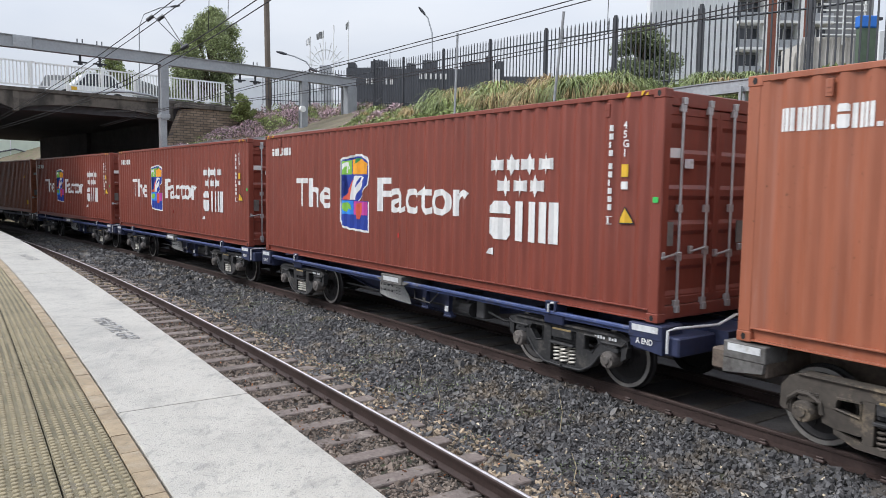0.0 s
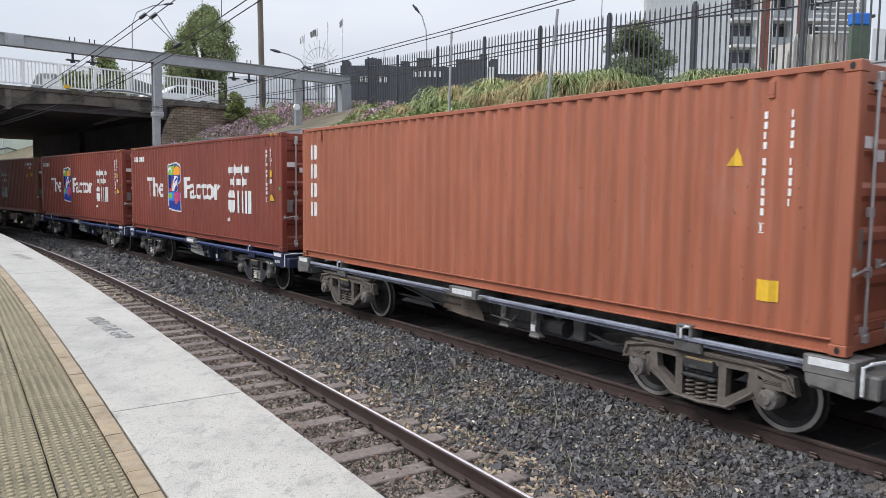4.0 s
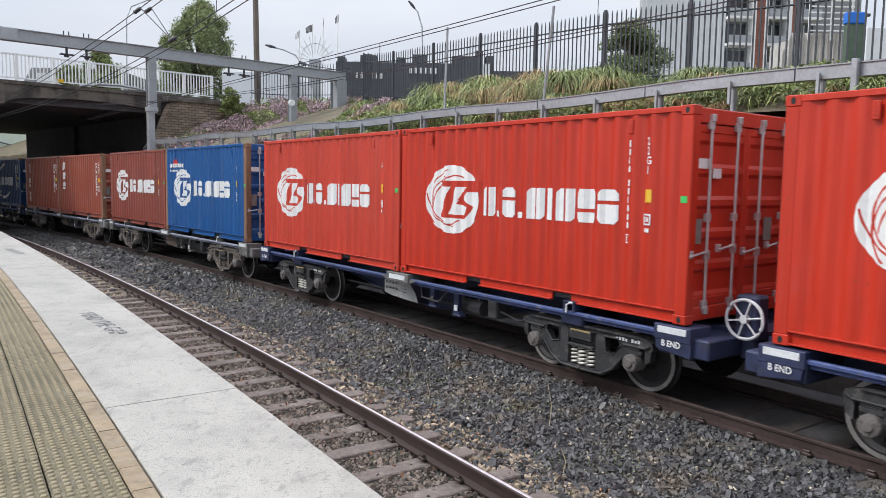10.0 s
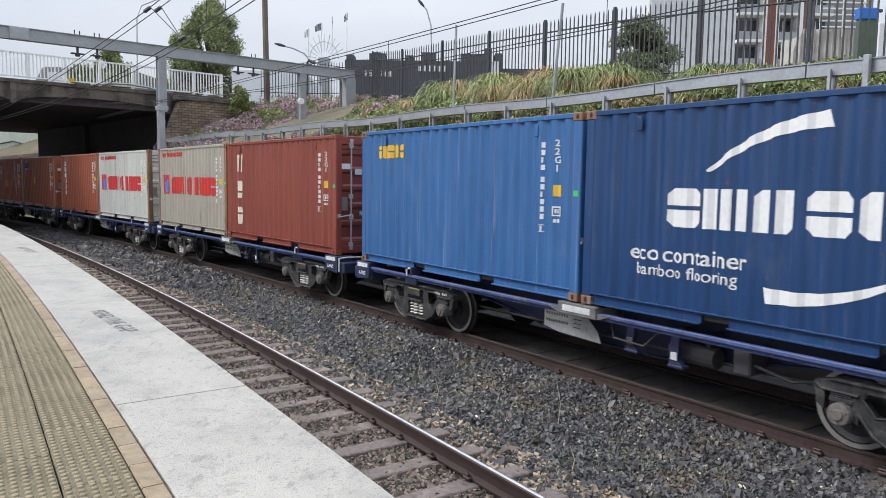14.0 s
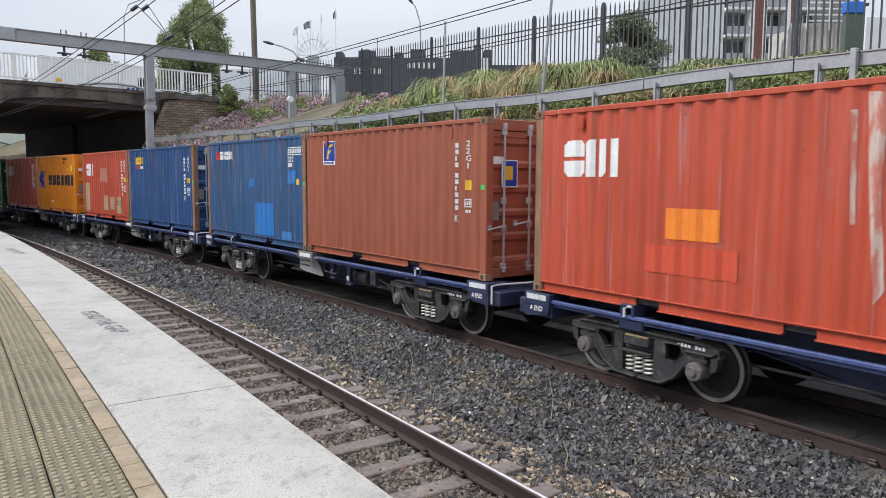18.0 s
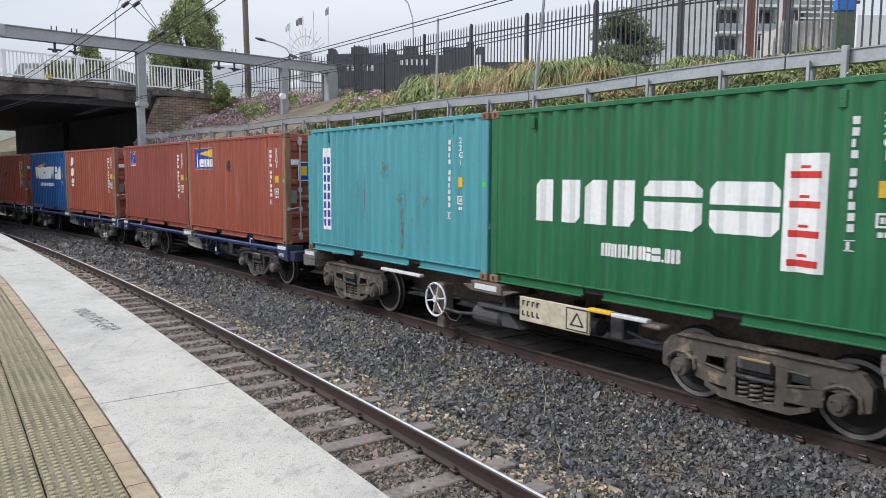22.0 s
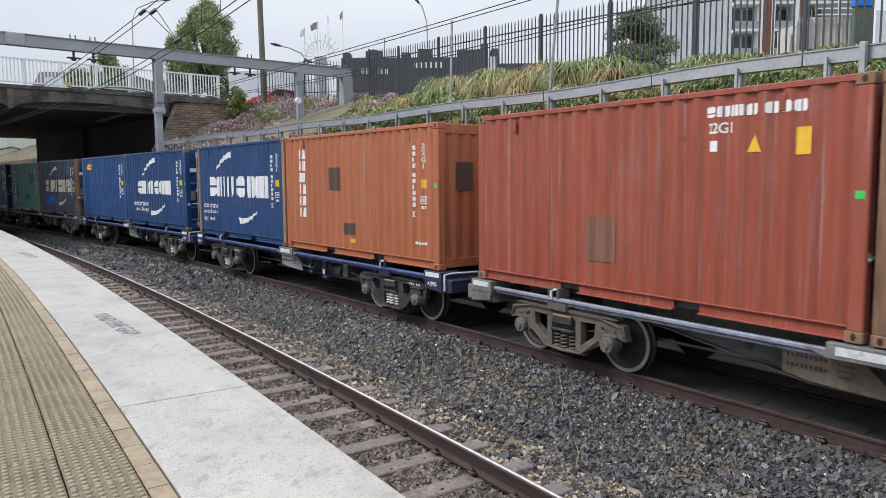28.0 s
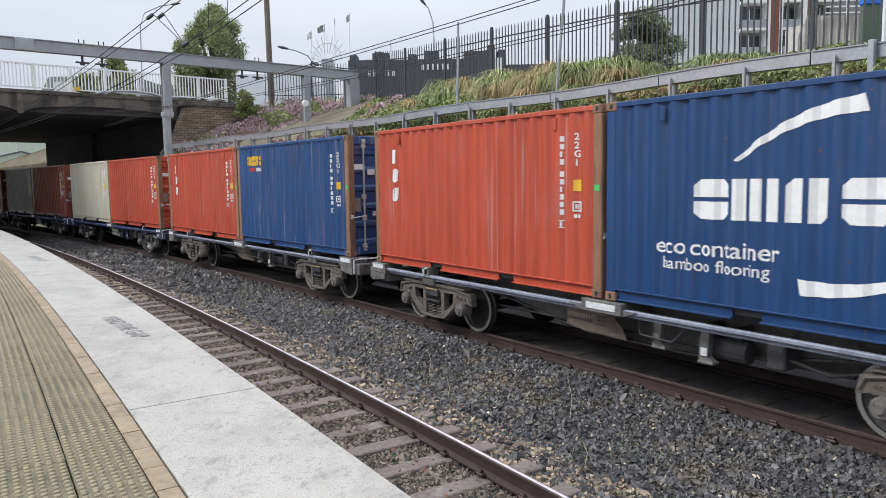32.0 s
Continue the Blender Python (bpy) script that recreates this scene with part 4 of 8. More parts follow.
scatter("moss_patches", litter(5200, -3, 14, 1.5, 3.3, 0.012, True), M["leaf_dark"], "thin green moss and weeds in the ballast", "moss")

# ---- words on the platform's edge ----
tx = bpy.data.curves.new("words", "FONT")
tx.body, tx.size, tx.resolution_u = "MIND THE GAP", 1.0, 3
tmp = new("words", tx)
tme = bpy.data.meshes.new_from_object(tmp.evaluated_get(bpy.context.evaluated_depsgraph_get()))
bpy.data.objects.remove(tmp)
wx = max(v.co.x for v in tme.vertices)
wy = max(v.co.y for v in tme.vertices)
for v in tme.vertices:
    v.co = Vector(((v.co.x / wx - 0.5) * 1.42, (v.co.y / wy - 0.5) * 0.17, 0))
tme.materials.clear()
tme.materials.append(M["stencil"])
for i in (0, 1, 2):
    s = 2.63 + 9.2 * i
    ob = share("stencilled_words", tme, platform, on_line(s, edge_o(s) - 0.36, PLAT_Z + 0.006, 1.9))
    ob["label"] = "worn dark stencilled warning words"

# ---- trees and shrubs ----
def crown(cx, cy, cz, rx, ry, rz, n, r, rnd, lumps=38):
    """Leaves gathered in uneven lumps with gaps between them, broadest low down and narrowing to the top."""
    cs = []
    for i in range(lumps):
        f = (i + rnd.random()) / lumps
        wide = 0.72 + 1.0 * f if f < 0.28 else 1.0 - 0.8 * ((f - 0.28) / 0.72) ** 1.7
        a, k = rnd.uniform(0, 6.28), rnd.uniform(0.35, 0.86) * wide
        cs.append((Vector((cx + rx * k * math.cos(a), cy + ry * k * math.sin(a), cz - rz * 0.86 + 1.72 * rz * f)), rnd.uniform(0.17, 0.31)))
    cs.append((Vector((cx, cy, cz - rz * 0.25)), 0.42))
    out = []
    for i in range(n):
        c, k = rnd.choice(cs)
        d = Vector((rnd.gauss(0, 1), rnd.gauss(0, 1), rnd.gauss(0, 1))).normalized() * (rnd.random() ** 0.45 * rnd.uniform(0.8, 1.2))
        p = c + Vector((d.x * rx * k, d.y * ry * k, d.z * min(rz, rx * 1.1) * k))
        out.append(leaf_at(p, r * rnd.uniform(0.6, 1.3), rnd))
    return cs, out


def tree(name, x, y, z, height, rx, rz, n, leaf, mat, label, seed):
    rnd = random.Random(seed)
    t = empty(name, label, "tree", m=Matrix.Translation((x, y, z)))
    cs, leaves = crown(0, 0, height - rz, rx, rx, rz, n, leaf, rnd)
    tr = tube(NB(), [(0, 0, -0.6), (0.05, 0, height * 0.25), (-0.05, 0.1, height * 0.6), (0, 0, height * 0.85)], [height * 0.028, height * 0.022, height * 0.014, 0.02], 8)
    part("trunk", tr, M["bark"], t)
    lb = NB()
    for c, k in cs:
        tube(lb, [(0, 0, height * rnd.uniform(0.25, 0.5)), c * 0.6 + Vector((0, 0, height * 0.2)), c], [height * 0.012, height * 0.008, 0.01], 5)
    part("limb", lb, M["bark"], t)
    verts, faces = [], []
    for v, f in leaves:
        k = len(verts)
        verts += v
        faces += [tuple(k + i for i in q) for q in f]
    ob = mesh_object("crown", verts, faces, mat, t)
    ob["kind"] = "stuff"
    return t


tree("tree", -19.65, 63.3, 6.9, 10.6, 3.9, 4.3, 66000, 0.085, M["leaf_tree"], "tall leafy green tree behind the bridge railing", 1)
tree("tree", -22.6, 51.1, 6.9, 4.7, 1.6, 1.7, 9000, 0.07, M["leaf"], "small green tree behind the bridge railing", 2)
tree("tree", -25.4, 52.5, 6.9, 3.6, 1.7, 1.3, 7000, 0.07, M["leaf"], "low green shrub tree beside the road", 3)
tree("shrub", 6.4, 24.6, 5.0, 3.0, 1.5, 1.25, 22000, 0.05, M["leaf_dark"], "dark leafy shrub behind the palisade fence", 4)
tree("shrub", track(32.6, 7.4).x, track(32.6, 7.4).y, 6.2, 1.35, 0.85, 0.7, 7000, 0.055, M["leaf"], "green shrub at the end of the railing", 5)
tree("tree", -50.0, 80.0, -1.0, 8.5, 3.0, 3.6, 4000, 0.2, M["leaf"], "green tree beyond the underpass", 6)

# ---- things behind the fence ----
M["pale_wall"] = material("pale_wall", (0.68, 0.70, 0.72), 0.7, vary=0.07, scale=0.6)
M["pale_green"] = material("pale_green", (0.50, 0.57, 0.48), 0.7, vary=0.08, scale=0.6)
M["slate_wall"] = material("slate_wall", (0.075, 0.08, 0.092), 0.8, vary=0.15, scale=0.8)
M["glass_dark"] = material("glass_dark", (0.035, 0.04, 0.05), 0.12, vary=0.2, scale=0.5)
M["brick_red"] = material("brick_red", (0.22, 0.085, 0.06), 0.85, vary=0.2, scale=1.5)
M["sheet"] = material("sheet", (0.46, 0.44, 0.41), 0.85, vary=0.15, scale=2.0)
M["pole_wood"] = material("pole_wood", (0.14, 0.115, 0.095), 0.9, vary=0.25, scale=5)


def structure_box(name, label, category, x0, y0, z0, x1, y1, z1, mat):
    t = empty(name, label, category)
    part("wall", box(NB(), x0, y0, z0, x1, y1, z1, 0.03), mat, t)
    return t


slab_block = structure_box("office_block", "tall plain pale grey office block with ribbed wall", "building", 19.3, 71.5, 5, 27.6, 72.6, 60, M["pale_wall"])
for i in range(20):
    x = 19.5 + i * 0.41
    part("rib", box(NB(), x, 71.40, 5, x + 0.06, 71.5, 60), M["pale_wall"], slab_block)
M["render_grey"] = material("render_grey", (0.24, 0.245, 0.25), 0.8, vary=0.15, scale=0.8)
tower = structure_box("apartment_tower", "apartment tower with white balconies and brick piers", "building", 30.9, 81.2, 5, 46, 82.4, 62, M["render_grey"])
for i in range(9):
    z = 12.2 + 2.8 * i
    for x0, x1 in ((31.0, 33.6), (35.3, 37.3), (38.6, 41.0)):
        b = part("balcony", box(NB(), x0, 79.6, z, x1, 81.2, z + 0.28, 0.02), M["white_rail"], tower)
        part("balcony_rail", box(NB(), x0 + 0.05, 79.65, z + 0.3, x1 - 0.05, 79.72, z + 1.1), M["galvanised"], b)
        w = part("window", box(NB(), x0 + 0.15, 81.1, z + 0.35, x1 - 0.15, 81.19, z + 2.5), M["glass_dark"], tower)
        part("window_frame", box(NB(), (x0 + x1) / 2 - 0.05, 81.0, z + 0.35, (x0 + x1) / 2 + 0.05, 81.09, z + 2.5), M["white_rail"], w)
for x0, x1, mt in ((33.6, 33.9, "white_rail"), (33.9, 34.8, "brick_red"), (34.8, 35.2, "white_rail"), (37.3, 37.7, "white_rail"), (37.7, 38.4, "brick_red"), (38.4, 38.6, "white_rail")):
    part("pier", box(NB(), x0, 79.4, 5, x1 - 0.004, 81.2, 62), M[mt], tower)
structure_box("pale_building", "long low pale building behind the fence", "building", 24.2, 42, 5, 44, 43.6, 11.8, M["pale_wall"])
shed = structure_box("dark_building", "long dark grey building with stepped parapet and white lettering shapes", "building", -6.1, 46.0, 6.0, 3.6, 47.4, 10.0, M["slate_wall"])
part("wing", box(NB(), 3.62, 46.05, 6.0, 9.5, 47.35, 9.6), M["slate_wall"], shed)
for x, w, h in ((-6.0, 0.45, 0.3), (-4.6, 1.0, 0.4), (-2.4, 0.5, 0.3), (-1.4, 0.9, 0.5), (1.0, 1.5, 0.45), (2.5, 0.4, 0.8), (3.1, 0.45, 0.5)):
    part("parapet", box(NB(), x, 46.0, 10.0, x + w, 47.2, 10.0 + h), M["slate_wall"], shed)
for x0, z0 in ((-4.9, 9.0), (-1.6, 9.35)):
    for k in range(6):
        part("letter_block", box(NB(), x0 + 0.3 * k, 45.93, z0, x0 + 0.3 * k + 0.17, 45.98, z0 + 0.34), M["decal_white"], shed)
part("door_panel", box(NB(), 2.9, 45.9, 7.0, 3.4, 46.0, 10.0), M["pale_wall"], shed)
structure_box("pale_building", "pale low building behind the bridge approach", "building", -17.0, 60, 6.5, -11.4, 70, 11.3, M["pale_wall"])
roofb = NB()
plate(roofb, [(-33.5, 6.9), (-32.3, 6.9), (-24.5, 6.9), (-24.5, 11.0), (-31.0, 11.0)], 58, 70)
rb_t = empty("dark_roofed_building", "dark slate building with a sloping end behind the bridge", "building")
part("wall", roofb, M["render_grey"], rb_t)
for i in range(4):
    part("louvre_panel", box(NB(), -30.6 + 1.5 * i, 57.9, 8.0, -29.3 + 1.5 * i, 58.0, 10.6), M["pale_wall"], rb_t)
structure_box("pale_building", "pale green building beyond the underpass", "building", -60, 78, -1, -40.6, 90, 6.8, M["pale_green"])
under = empty("trackside_shed", "pale trackside shed beyond the underpass", "shed")
shb = NB()
plate(shb, [(-56.0, -1), (-36.5, -1), (-36.5, 8.2), (-37.4, 8.8), (-56.0, 8.9)], 74.5, 77.5)
part("wall", shb, M["pale_green"], under)
part("panel_joint", box(NB(), -43.6, 74.46, -1, -43.5, 74.5, 8.6), M["plate_white"], under)
part("drain_pipe", tube(NB(), [(-47, 74.3, 5.4), (-45, 74.3, 5.6), (-43, 74.3, 6.0), (-41.8, 74.3, 5.7)], 0.08, 6), M["slate_wall"], under)
part("plinth", box(NB(), -50, 73.6, -1, -44.6, 74.46, 4.3, 0.05), M["render_grey"], under)
drape = NB()
pts = [(14.1 + 0.13 * i, 30.4 + 0.12 * (i % 2)) for i in range(20)]
lo = [drape.verts.new((x, y, 5.2)) for x, y in pts]
hi = [drape.verts.new((x, y, 9.0 - (0.9 - 0.3 * i if i < 3 else 0))) for i, (x, y) in enumerate(pts)]
for i in range(19):
    drape.faces.new((lo[i], lo[i + 1], hi[i + 1], hi[i]))
dr = empty("sheeted_stack", "stack under pale grey draped sheeting", "stack")
part("sheet", drape, M["sheet"], dr)
part("core", box(NB(), 14.3, 30.6, 5.2, 16.4, 32, 8.7), M["sheet"], dr)
for i in range(7):
    part("top_bar", box(NB(), 15.1, 30.3, 9.05 + 0.24 * i, 16.9, 30.36, 9.1 + 0.24 * i), M["white_rail"], dr)
for x in (15.1, 16.0, 16.85):
    part("top_post", box(NB(), x, 30.36, 8.7, x + 0.06, 30.42, 10.6), M["white_rail"], dr)
cab = empty("site_cabinet", "tall green cabinet with a bright blue top", "cabinet")
M["cab_green"] = material("cab_green", (0.075, 0.11, 0.075), 0.7, vary=0.2, scale=3)
part("body", box(NB(), 12.25, 22.3, 4.6, 12.78, 22.5, 7.6, 0.02), M["cab_green"], cab)
part("lid", box(NB(), 12.22, 22.27, 7.6, 12.81, 22.53, 7.95, 0.03), material("bright_blue", (0.02, 0.16, 0.6), 0.6, vary=0.1), cab)
part("arm", box(NB(), 12.8, 22.4, 7.85, 12.98, 22.5, 7.93), M["fence_black"], cab)

# ---- poles, lamps and flags ----
tagged(part("timber_pole", tube(NB(), [(-10.1, 42.8, 5.5), (-10.35, 43.2, 16.0)], [0.17, 0.15], 10), M["pole_wood"]), "tall weathered timber pole on the bank", "pole")


def lamp(pts, tip, label):
    t = empty("street_lamp", label, "street lamp", "street lamps")
    part("pole", tube(NB(), pts, 0.045, 8), M["galvanised"], t)
    d = (Vector(pts[-1]) - Vector(pts[-2])).normalized()
    part("lamp_head", tube(NB(), [Vector(pts[-1]) - d * 0.1, Vector(pts[-1]) + d * 0.25, Vector(pts[-1]) + d * 0.6], [0.06, 0.10, 0.05], 8), M["fence_black"], t)


lamp([(-0.86, 50.8, 6.0), (-0.88, 51.0, 11.5), (-0.95, 51.1, 13.2), (-1.25, 51.2, 14.2), (-1.5, 51.25, 14.5)], 0, "slim grey street lamp with a curved neck")
lamp([(-8.5, 48.8, 6.5), (-8.7, 48.9, 10.2), (-9.1, 49.0, 10.8), (-9.9, 49.05, 11.15), (-10.5, 49.07, 11.3)], 0, "grey street lamp with a long arched arm")
lamp([(-23.07, 56.2, 6.9), (-23.05, 56.5, 14.5), (-22.7, 56.55, 15.4), (-21.5, 56.6, 15.9), (-20.6, 56.6, 16.0)], 0, "tall grey street lamp above the bridge")
for x, z, mt, f in ((-17.55, 22.0, "plate_white", 0.5), (-15.88, 22.8, "render_grey", 0.75), (-14.51, 23.5, "plate_white", 0.12), (-12.62, 24.1, "render_grey", 0.35)):
    t = empty("flagpole", "white flagpole with a limp flag", "flagpole", "flagpoles")
    part("pole", tube(NB(), [(x, 97, 6.5), (x, 97, z)], 0.07, 6), M["white_rail"], t)
    fl = NB()
    n = 5
    a = [fl.verts.new((x + 0.1 - f * 1.3 * k / n, 97 + 0.12 * math.sin(k * 1.8), z - 0.1 - 0.45 * (k / n) ** 1.5)) for k in range(n + 1)]
    b = [fl.verts.new((x + 0.1 - f * 1.2 * k / n, 97 + 0.12 * math.sin(k * 1.8 + 0.5), z - 1.0 - 0.25 * (k / n))) for k in range(n + 1)]
    for k in range(n):
        fl.faces.new((a[k], a[k + 1], b[k + 1], b[k]))
    part("flag", fl, M[mt], t)
arch = empty("sunburst_sculpture", "pale fan-shaped sculpture of thin rods", "sculpture")
for k in range(11):
    a = radians(8 + 16.4 * k)
    part("rod", tube(NB(), [(-14.7 + 0.9 * math.cos(a), 91.8, 17.3 + 0.9 * math.sin(a)), (-14.7 + 2.5 * math.cos(a), 91.8, 17.3 + 3.0 * math.sin(a))], 0.05, 5), M["plate_white"], arch)
part("hoop", tube(NB(), [(-14.7 + 1.75 * math.cos(radians(a)), 91.8, 17.3 + 2.1 * math.sin(radians(a))) for a in range(0, 181, 15)], 0.06, 6), M["plate_white"], arch)
part("plinth", box(NB(), -15.4, 91.4, 6.5, -14.0, 92.4, 17.5, 0.1), M["galvanised"], arch)

# ---- train: container wagons on the goods line ----
PITCH, LEN = 13.343, 12.192
U = (-1.157, -10.5273, -0.016995, -0.00033994)
DECK, CW, SHORT, HIGH, LOW = 1.035, 1.219, 6.058, 2.896, 2.591
moving, turning = [], []


def rear(n, t):
    """Where the rear container corner of the wagon stands on the line; the train gathers speed."""
    return U[0] + U[1] * t + U[2] * t * t + U[3] * t ** 3 + PITCH * n


def dressed(name, me, mat, parent, m=None, label=""):
    """A part on a shared mesh with a paint of its own."""
    ob = new(name, me)
    ob.parent = parent
    if m is not None:
        ob.matrix_basis = m
    ob.material_slots[0].link = "OBJECT"
    ob.material_slots[0].material = mat
    if label:
        ob["label"] = label
    return ob


def mesh_of(bm, mat):
    me = bpy.data.meshes.new("shape")
    bm.normal_update()
    bm.to_mesh(me)
    bm.free()
    me.materials.append(mat)
    return me


# corrugated sheet: flats and slopes of a pressed steel side
WAVE, DEPTH, SKIN = 0.278, 0.042, CW - 0.012


def sheet_y(x, length):
    u = ((x + length / 2 - 0.17) / WAVE) % 1.0
    k = 0 if u < 0.26 else (u - 0.26) / 0.24 if u < 0.5 else 1 if u < 0.76 else (1 - u) / 0.24
    if abs(x) > length / 2 - 0.17:
        k = 0
    return -(SKIN - DEPTH * k)


def sheet_breaks(length):
    out, x = [], -length / 2 + 0.17
    while x < length / 2 - 0.17:
        out += [x, x + 0.26 * WAVE, x + 0.5 * WAVE, x + 0.76 * WAVE]
        x += WAVE
    return [b for b in out if b < length / 2 - 0.17]


def make_side(length, height):
    bm = NB()
    xs = [-length / 2 + 0.1] + [b + d for b in sheet_breaks(length) for d in (-0.014, 0.014)] + [length / 2 - 0.1]
    rows = []
    for z in (0.15, height - 0.07):
        rows.append([bm.verts.new((x, sheet_y(x, length), z)) for x in xs])
    for i in range(len(xs) - 1):
        bm.faces.new((rows[0][i], rows[0][i + 1], rows[1][i + 1], rows[1][i])).smooth = True
    return mesh_of(bm, M["black"])


def make_rail(length, z0, z1, y0, y1, pockets=(), lip=0.0):
    """A rail along the side; with a lip it is a channel whose web lies back between two flanges."""
    bm = NB()
    cuts = [-length / 2 + 0.16]
    for a, b in pockets:
        cuts += [a, b]
    cuts.append(length / 2 - 0.16)
    for i in range(0, len(cuts), 2):
        if lip:
            box(bm, cuts[i], y0 + lip, z0, cuts[i + 1], y1 + lip, z1)
            box(bm, cuts[i], y0, z0 - 0.008, cuts[i + 1], y0 + lip + 0.01, z0 + 0.012, 0.003)
        else:
            box(bm, cuts[i], y0, z0, cuts[i + 1], y1, z1, 0.008)
    if lip:
        box(bm, -length / 2 + 0.16, y0 - 0.002, z1 - 0.006, length / 2 - 0.16, y0 + lip + 0.01, z1 + 0.012, 0.003)
    for a, b in pockets:
        box(bm, a, y0 + 0.01 + lip, z1 - 0.03, b, y1 + lip, z1 - 0.008)
    return mesh_of(bm, M["black"])


def make_casting():
    bm = box(NB(), -0.089, -0.081, -0.059, 0.089, 0.081, 0.059, 0.01)
    return mesh_of(bm, M["black"])


# flat disc on the casting; the opening's inner dark is painted black
def make_hole():
    bm = NB()
    vs = [bm.verts.new((0.028 * math.cos(a), 0, 0.038 * math.sin(a))) for a in (math.pi * k / 6 for k in range(12))]
    bm.faces.new(vs)
    return mesh_of(bm, M["black"])


def make_door(height):
    """One door leaf with pressed horizontal panels inside a flat margin, facing +x."""
    bm = NB()
    h = height - 0.42
    prof, z, n = [(0.012, 0.0), (0.012, 0.09), (0.0, 0.10), (0.0, 0.12)], 0.12, 5
    p = (h - 0.24) / n
    for i in range(n):
        prof += [(-0.035, z + p * 0.12), (-0.035, z + p * 0.70), (0.0, z + p * 0.82), (0.0, z + p)]
        z += p
    prof += [(0.0, h - 0.10), (0.012, h - 0.09), (0.012, h)]
    cols = [[bm.verts.new((0.012 if y in (-0.57, -0.51, 0.51, 0.57) else x, y, z)) for x, z in prof] for y in (-0.57, -0.51, -0.5, 0.5, 0.51, 0.57)]
    for a, b in zip(cols, cols[1:]):
        for i in range(len(prof) - 1):
            bm.faces.new((a[i], b[i], b[i + 1], a[i + 1]))
    return mesh_of(bm, M["black"])


def make_rod(height):
    bm = NB()
    h = height - 0.2
    tube(bm, [(0.05, 0, 0.06), (0.05, 0, h)], 0.019, 8)
    for z in (0.14, 0.5 * h, h - 0.1):
        box(bm, 0.012, -0.05, z - 0.05, 0.062, 0.05, z + 0.05, 0.006)
    box(bm, 0.02, -0.035, 0.03, 0.085, 0.035, 0.12, 0.006)
    box(bm, 0.02, -0.035, h - 0.06, 0.085, 0.035, h + 0.03, 0.006)
    return mesh_of(bm, M["chrome"])


def make_handle():
    bm = NB()
    tube(bm, [(0.06, 0.02, 0.0), (0.075, -0.1, 0.03), (0.075, -0.36, -0.01)], 0.014, 6)
    box(bm, 0.015, -0.34, -0.04, 0.06, -0.27, 0.06, 0.006)
    box(bm, 0.03, -0.05, -0.06, 0.07, 0.05, 0.05, 0.006)
    return mesh_of(bm, M["chrome"])


def make_plain(x0, y0, z0, x1, y1, z1, b=0.0):
    return mesh_of(box(NB(), x0, y0, z0, x1, y1, z1, b), M["black"])


SHAPES = {}
for length, height in ((LEN, HIGH), (SHORT, LOW)):
    pk = [(-1.16, -0.8), (0.8, 1.16)] if length == SHORT else ()
    e = length / 2
    roof = NB()
    box(roof, -e + 0.1, -CW + 0.06, height - 0.05, e - 0.1, CW - 0.06, height - 0.03)
    for i in range(int(length / 0.42) - 1):
        x = -e + 0.35 + i * 0.42
        box(roof, x, -CW + 0.12, height - 0.03, x + 0.2, CW - 0.12, height - 0.012)
    SHAPES[length] = {
        "side": make_side(length, height), "top": make_rail(length, height - 0.075, height - 0.006, -CW + 0.004, -CW + 0.066),
        "low": make_rail(length, 0.022, 0.155, -CW + 0.008, -CW + 0.03, pk, 0.048), "post": make_plain(-0.08, -0.075, 0.11, 0.08, 0.075, height - 0.11, 0.014),
        "roof": mesh_of(roof, M["black"]), "floor": make_plain(-e + 0.05, -CW + 0.1, 0.06, e - 0.05, CW - 0.1, 0.14),
        "end": make_plain(-e + 0.03, -CW + 0.1, 0.1, -e + 0.09, CW - 0.1, height - 0.08), "header": make_plain(e - 0.12, -CW + 0.1, height - 0.2, e - 0.02, CW - 0.1, height - 0.02, 0.01),
        "sill": make_plain(e - 0.12, -CW + 0.1, 0.03, e - 0.02, CW - 0.1, 0.2, 0.01), "door": make_door(height), "rod": make_rod(height)}
CASTING, HOLE, HANDLE, HINGE = make_casting(), make_hole(), make_handle(), make_plain(-0.03, -0.03, -0.06, 0.03, 0.03, 0.06, 0.008)


# ---- painted marks: shapes that follow the corrugated sheet ----
def rect(x0, z0, x1, z1):
    return [(x0, z0), (x1, z0), (x1, z1), (x0, z1)]


def ring_of(cx, cz, rx, rz, n=24, a0=0.0, a1=360.0, inner=0.0):
    pts = [(cx + rx * math.cos(radians(a0 + (a1 - a0) * k / n)), cz + rz * math.sin(radians(a0 + (a1 - a0) * k / n))) for k in range(n + 1)]
    if not inner:
        return [pts[:-1] if a1 - a0 >= 360 else pts]
    q = [(cx + (x - cx) * inner, cz + (z - cz) * inner) for x, z in pts]
    return [[pts[k], pts[k + 1], q[k + 1], q[k]] for k in range(n)]


def star(cx, cz, r):
    return [[(cx + (r if k % 2 == 0 else r * 0.5) * math.sin(math.pi * k / 6), cz + (r if k % 2 == 0 else r * 0.5) * math.cos(math.pi * k / 6)) for k in range(12)]]


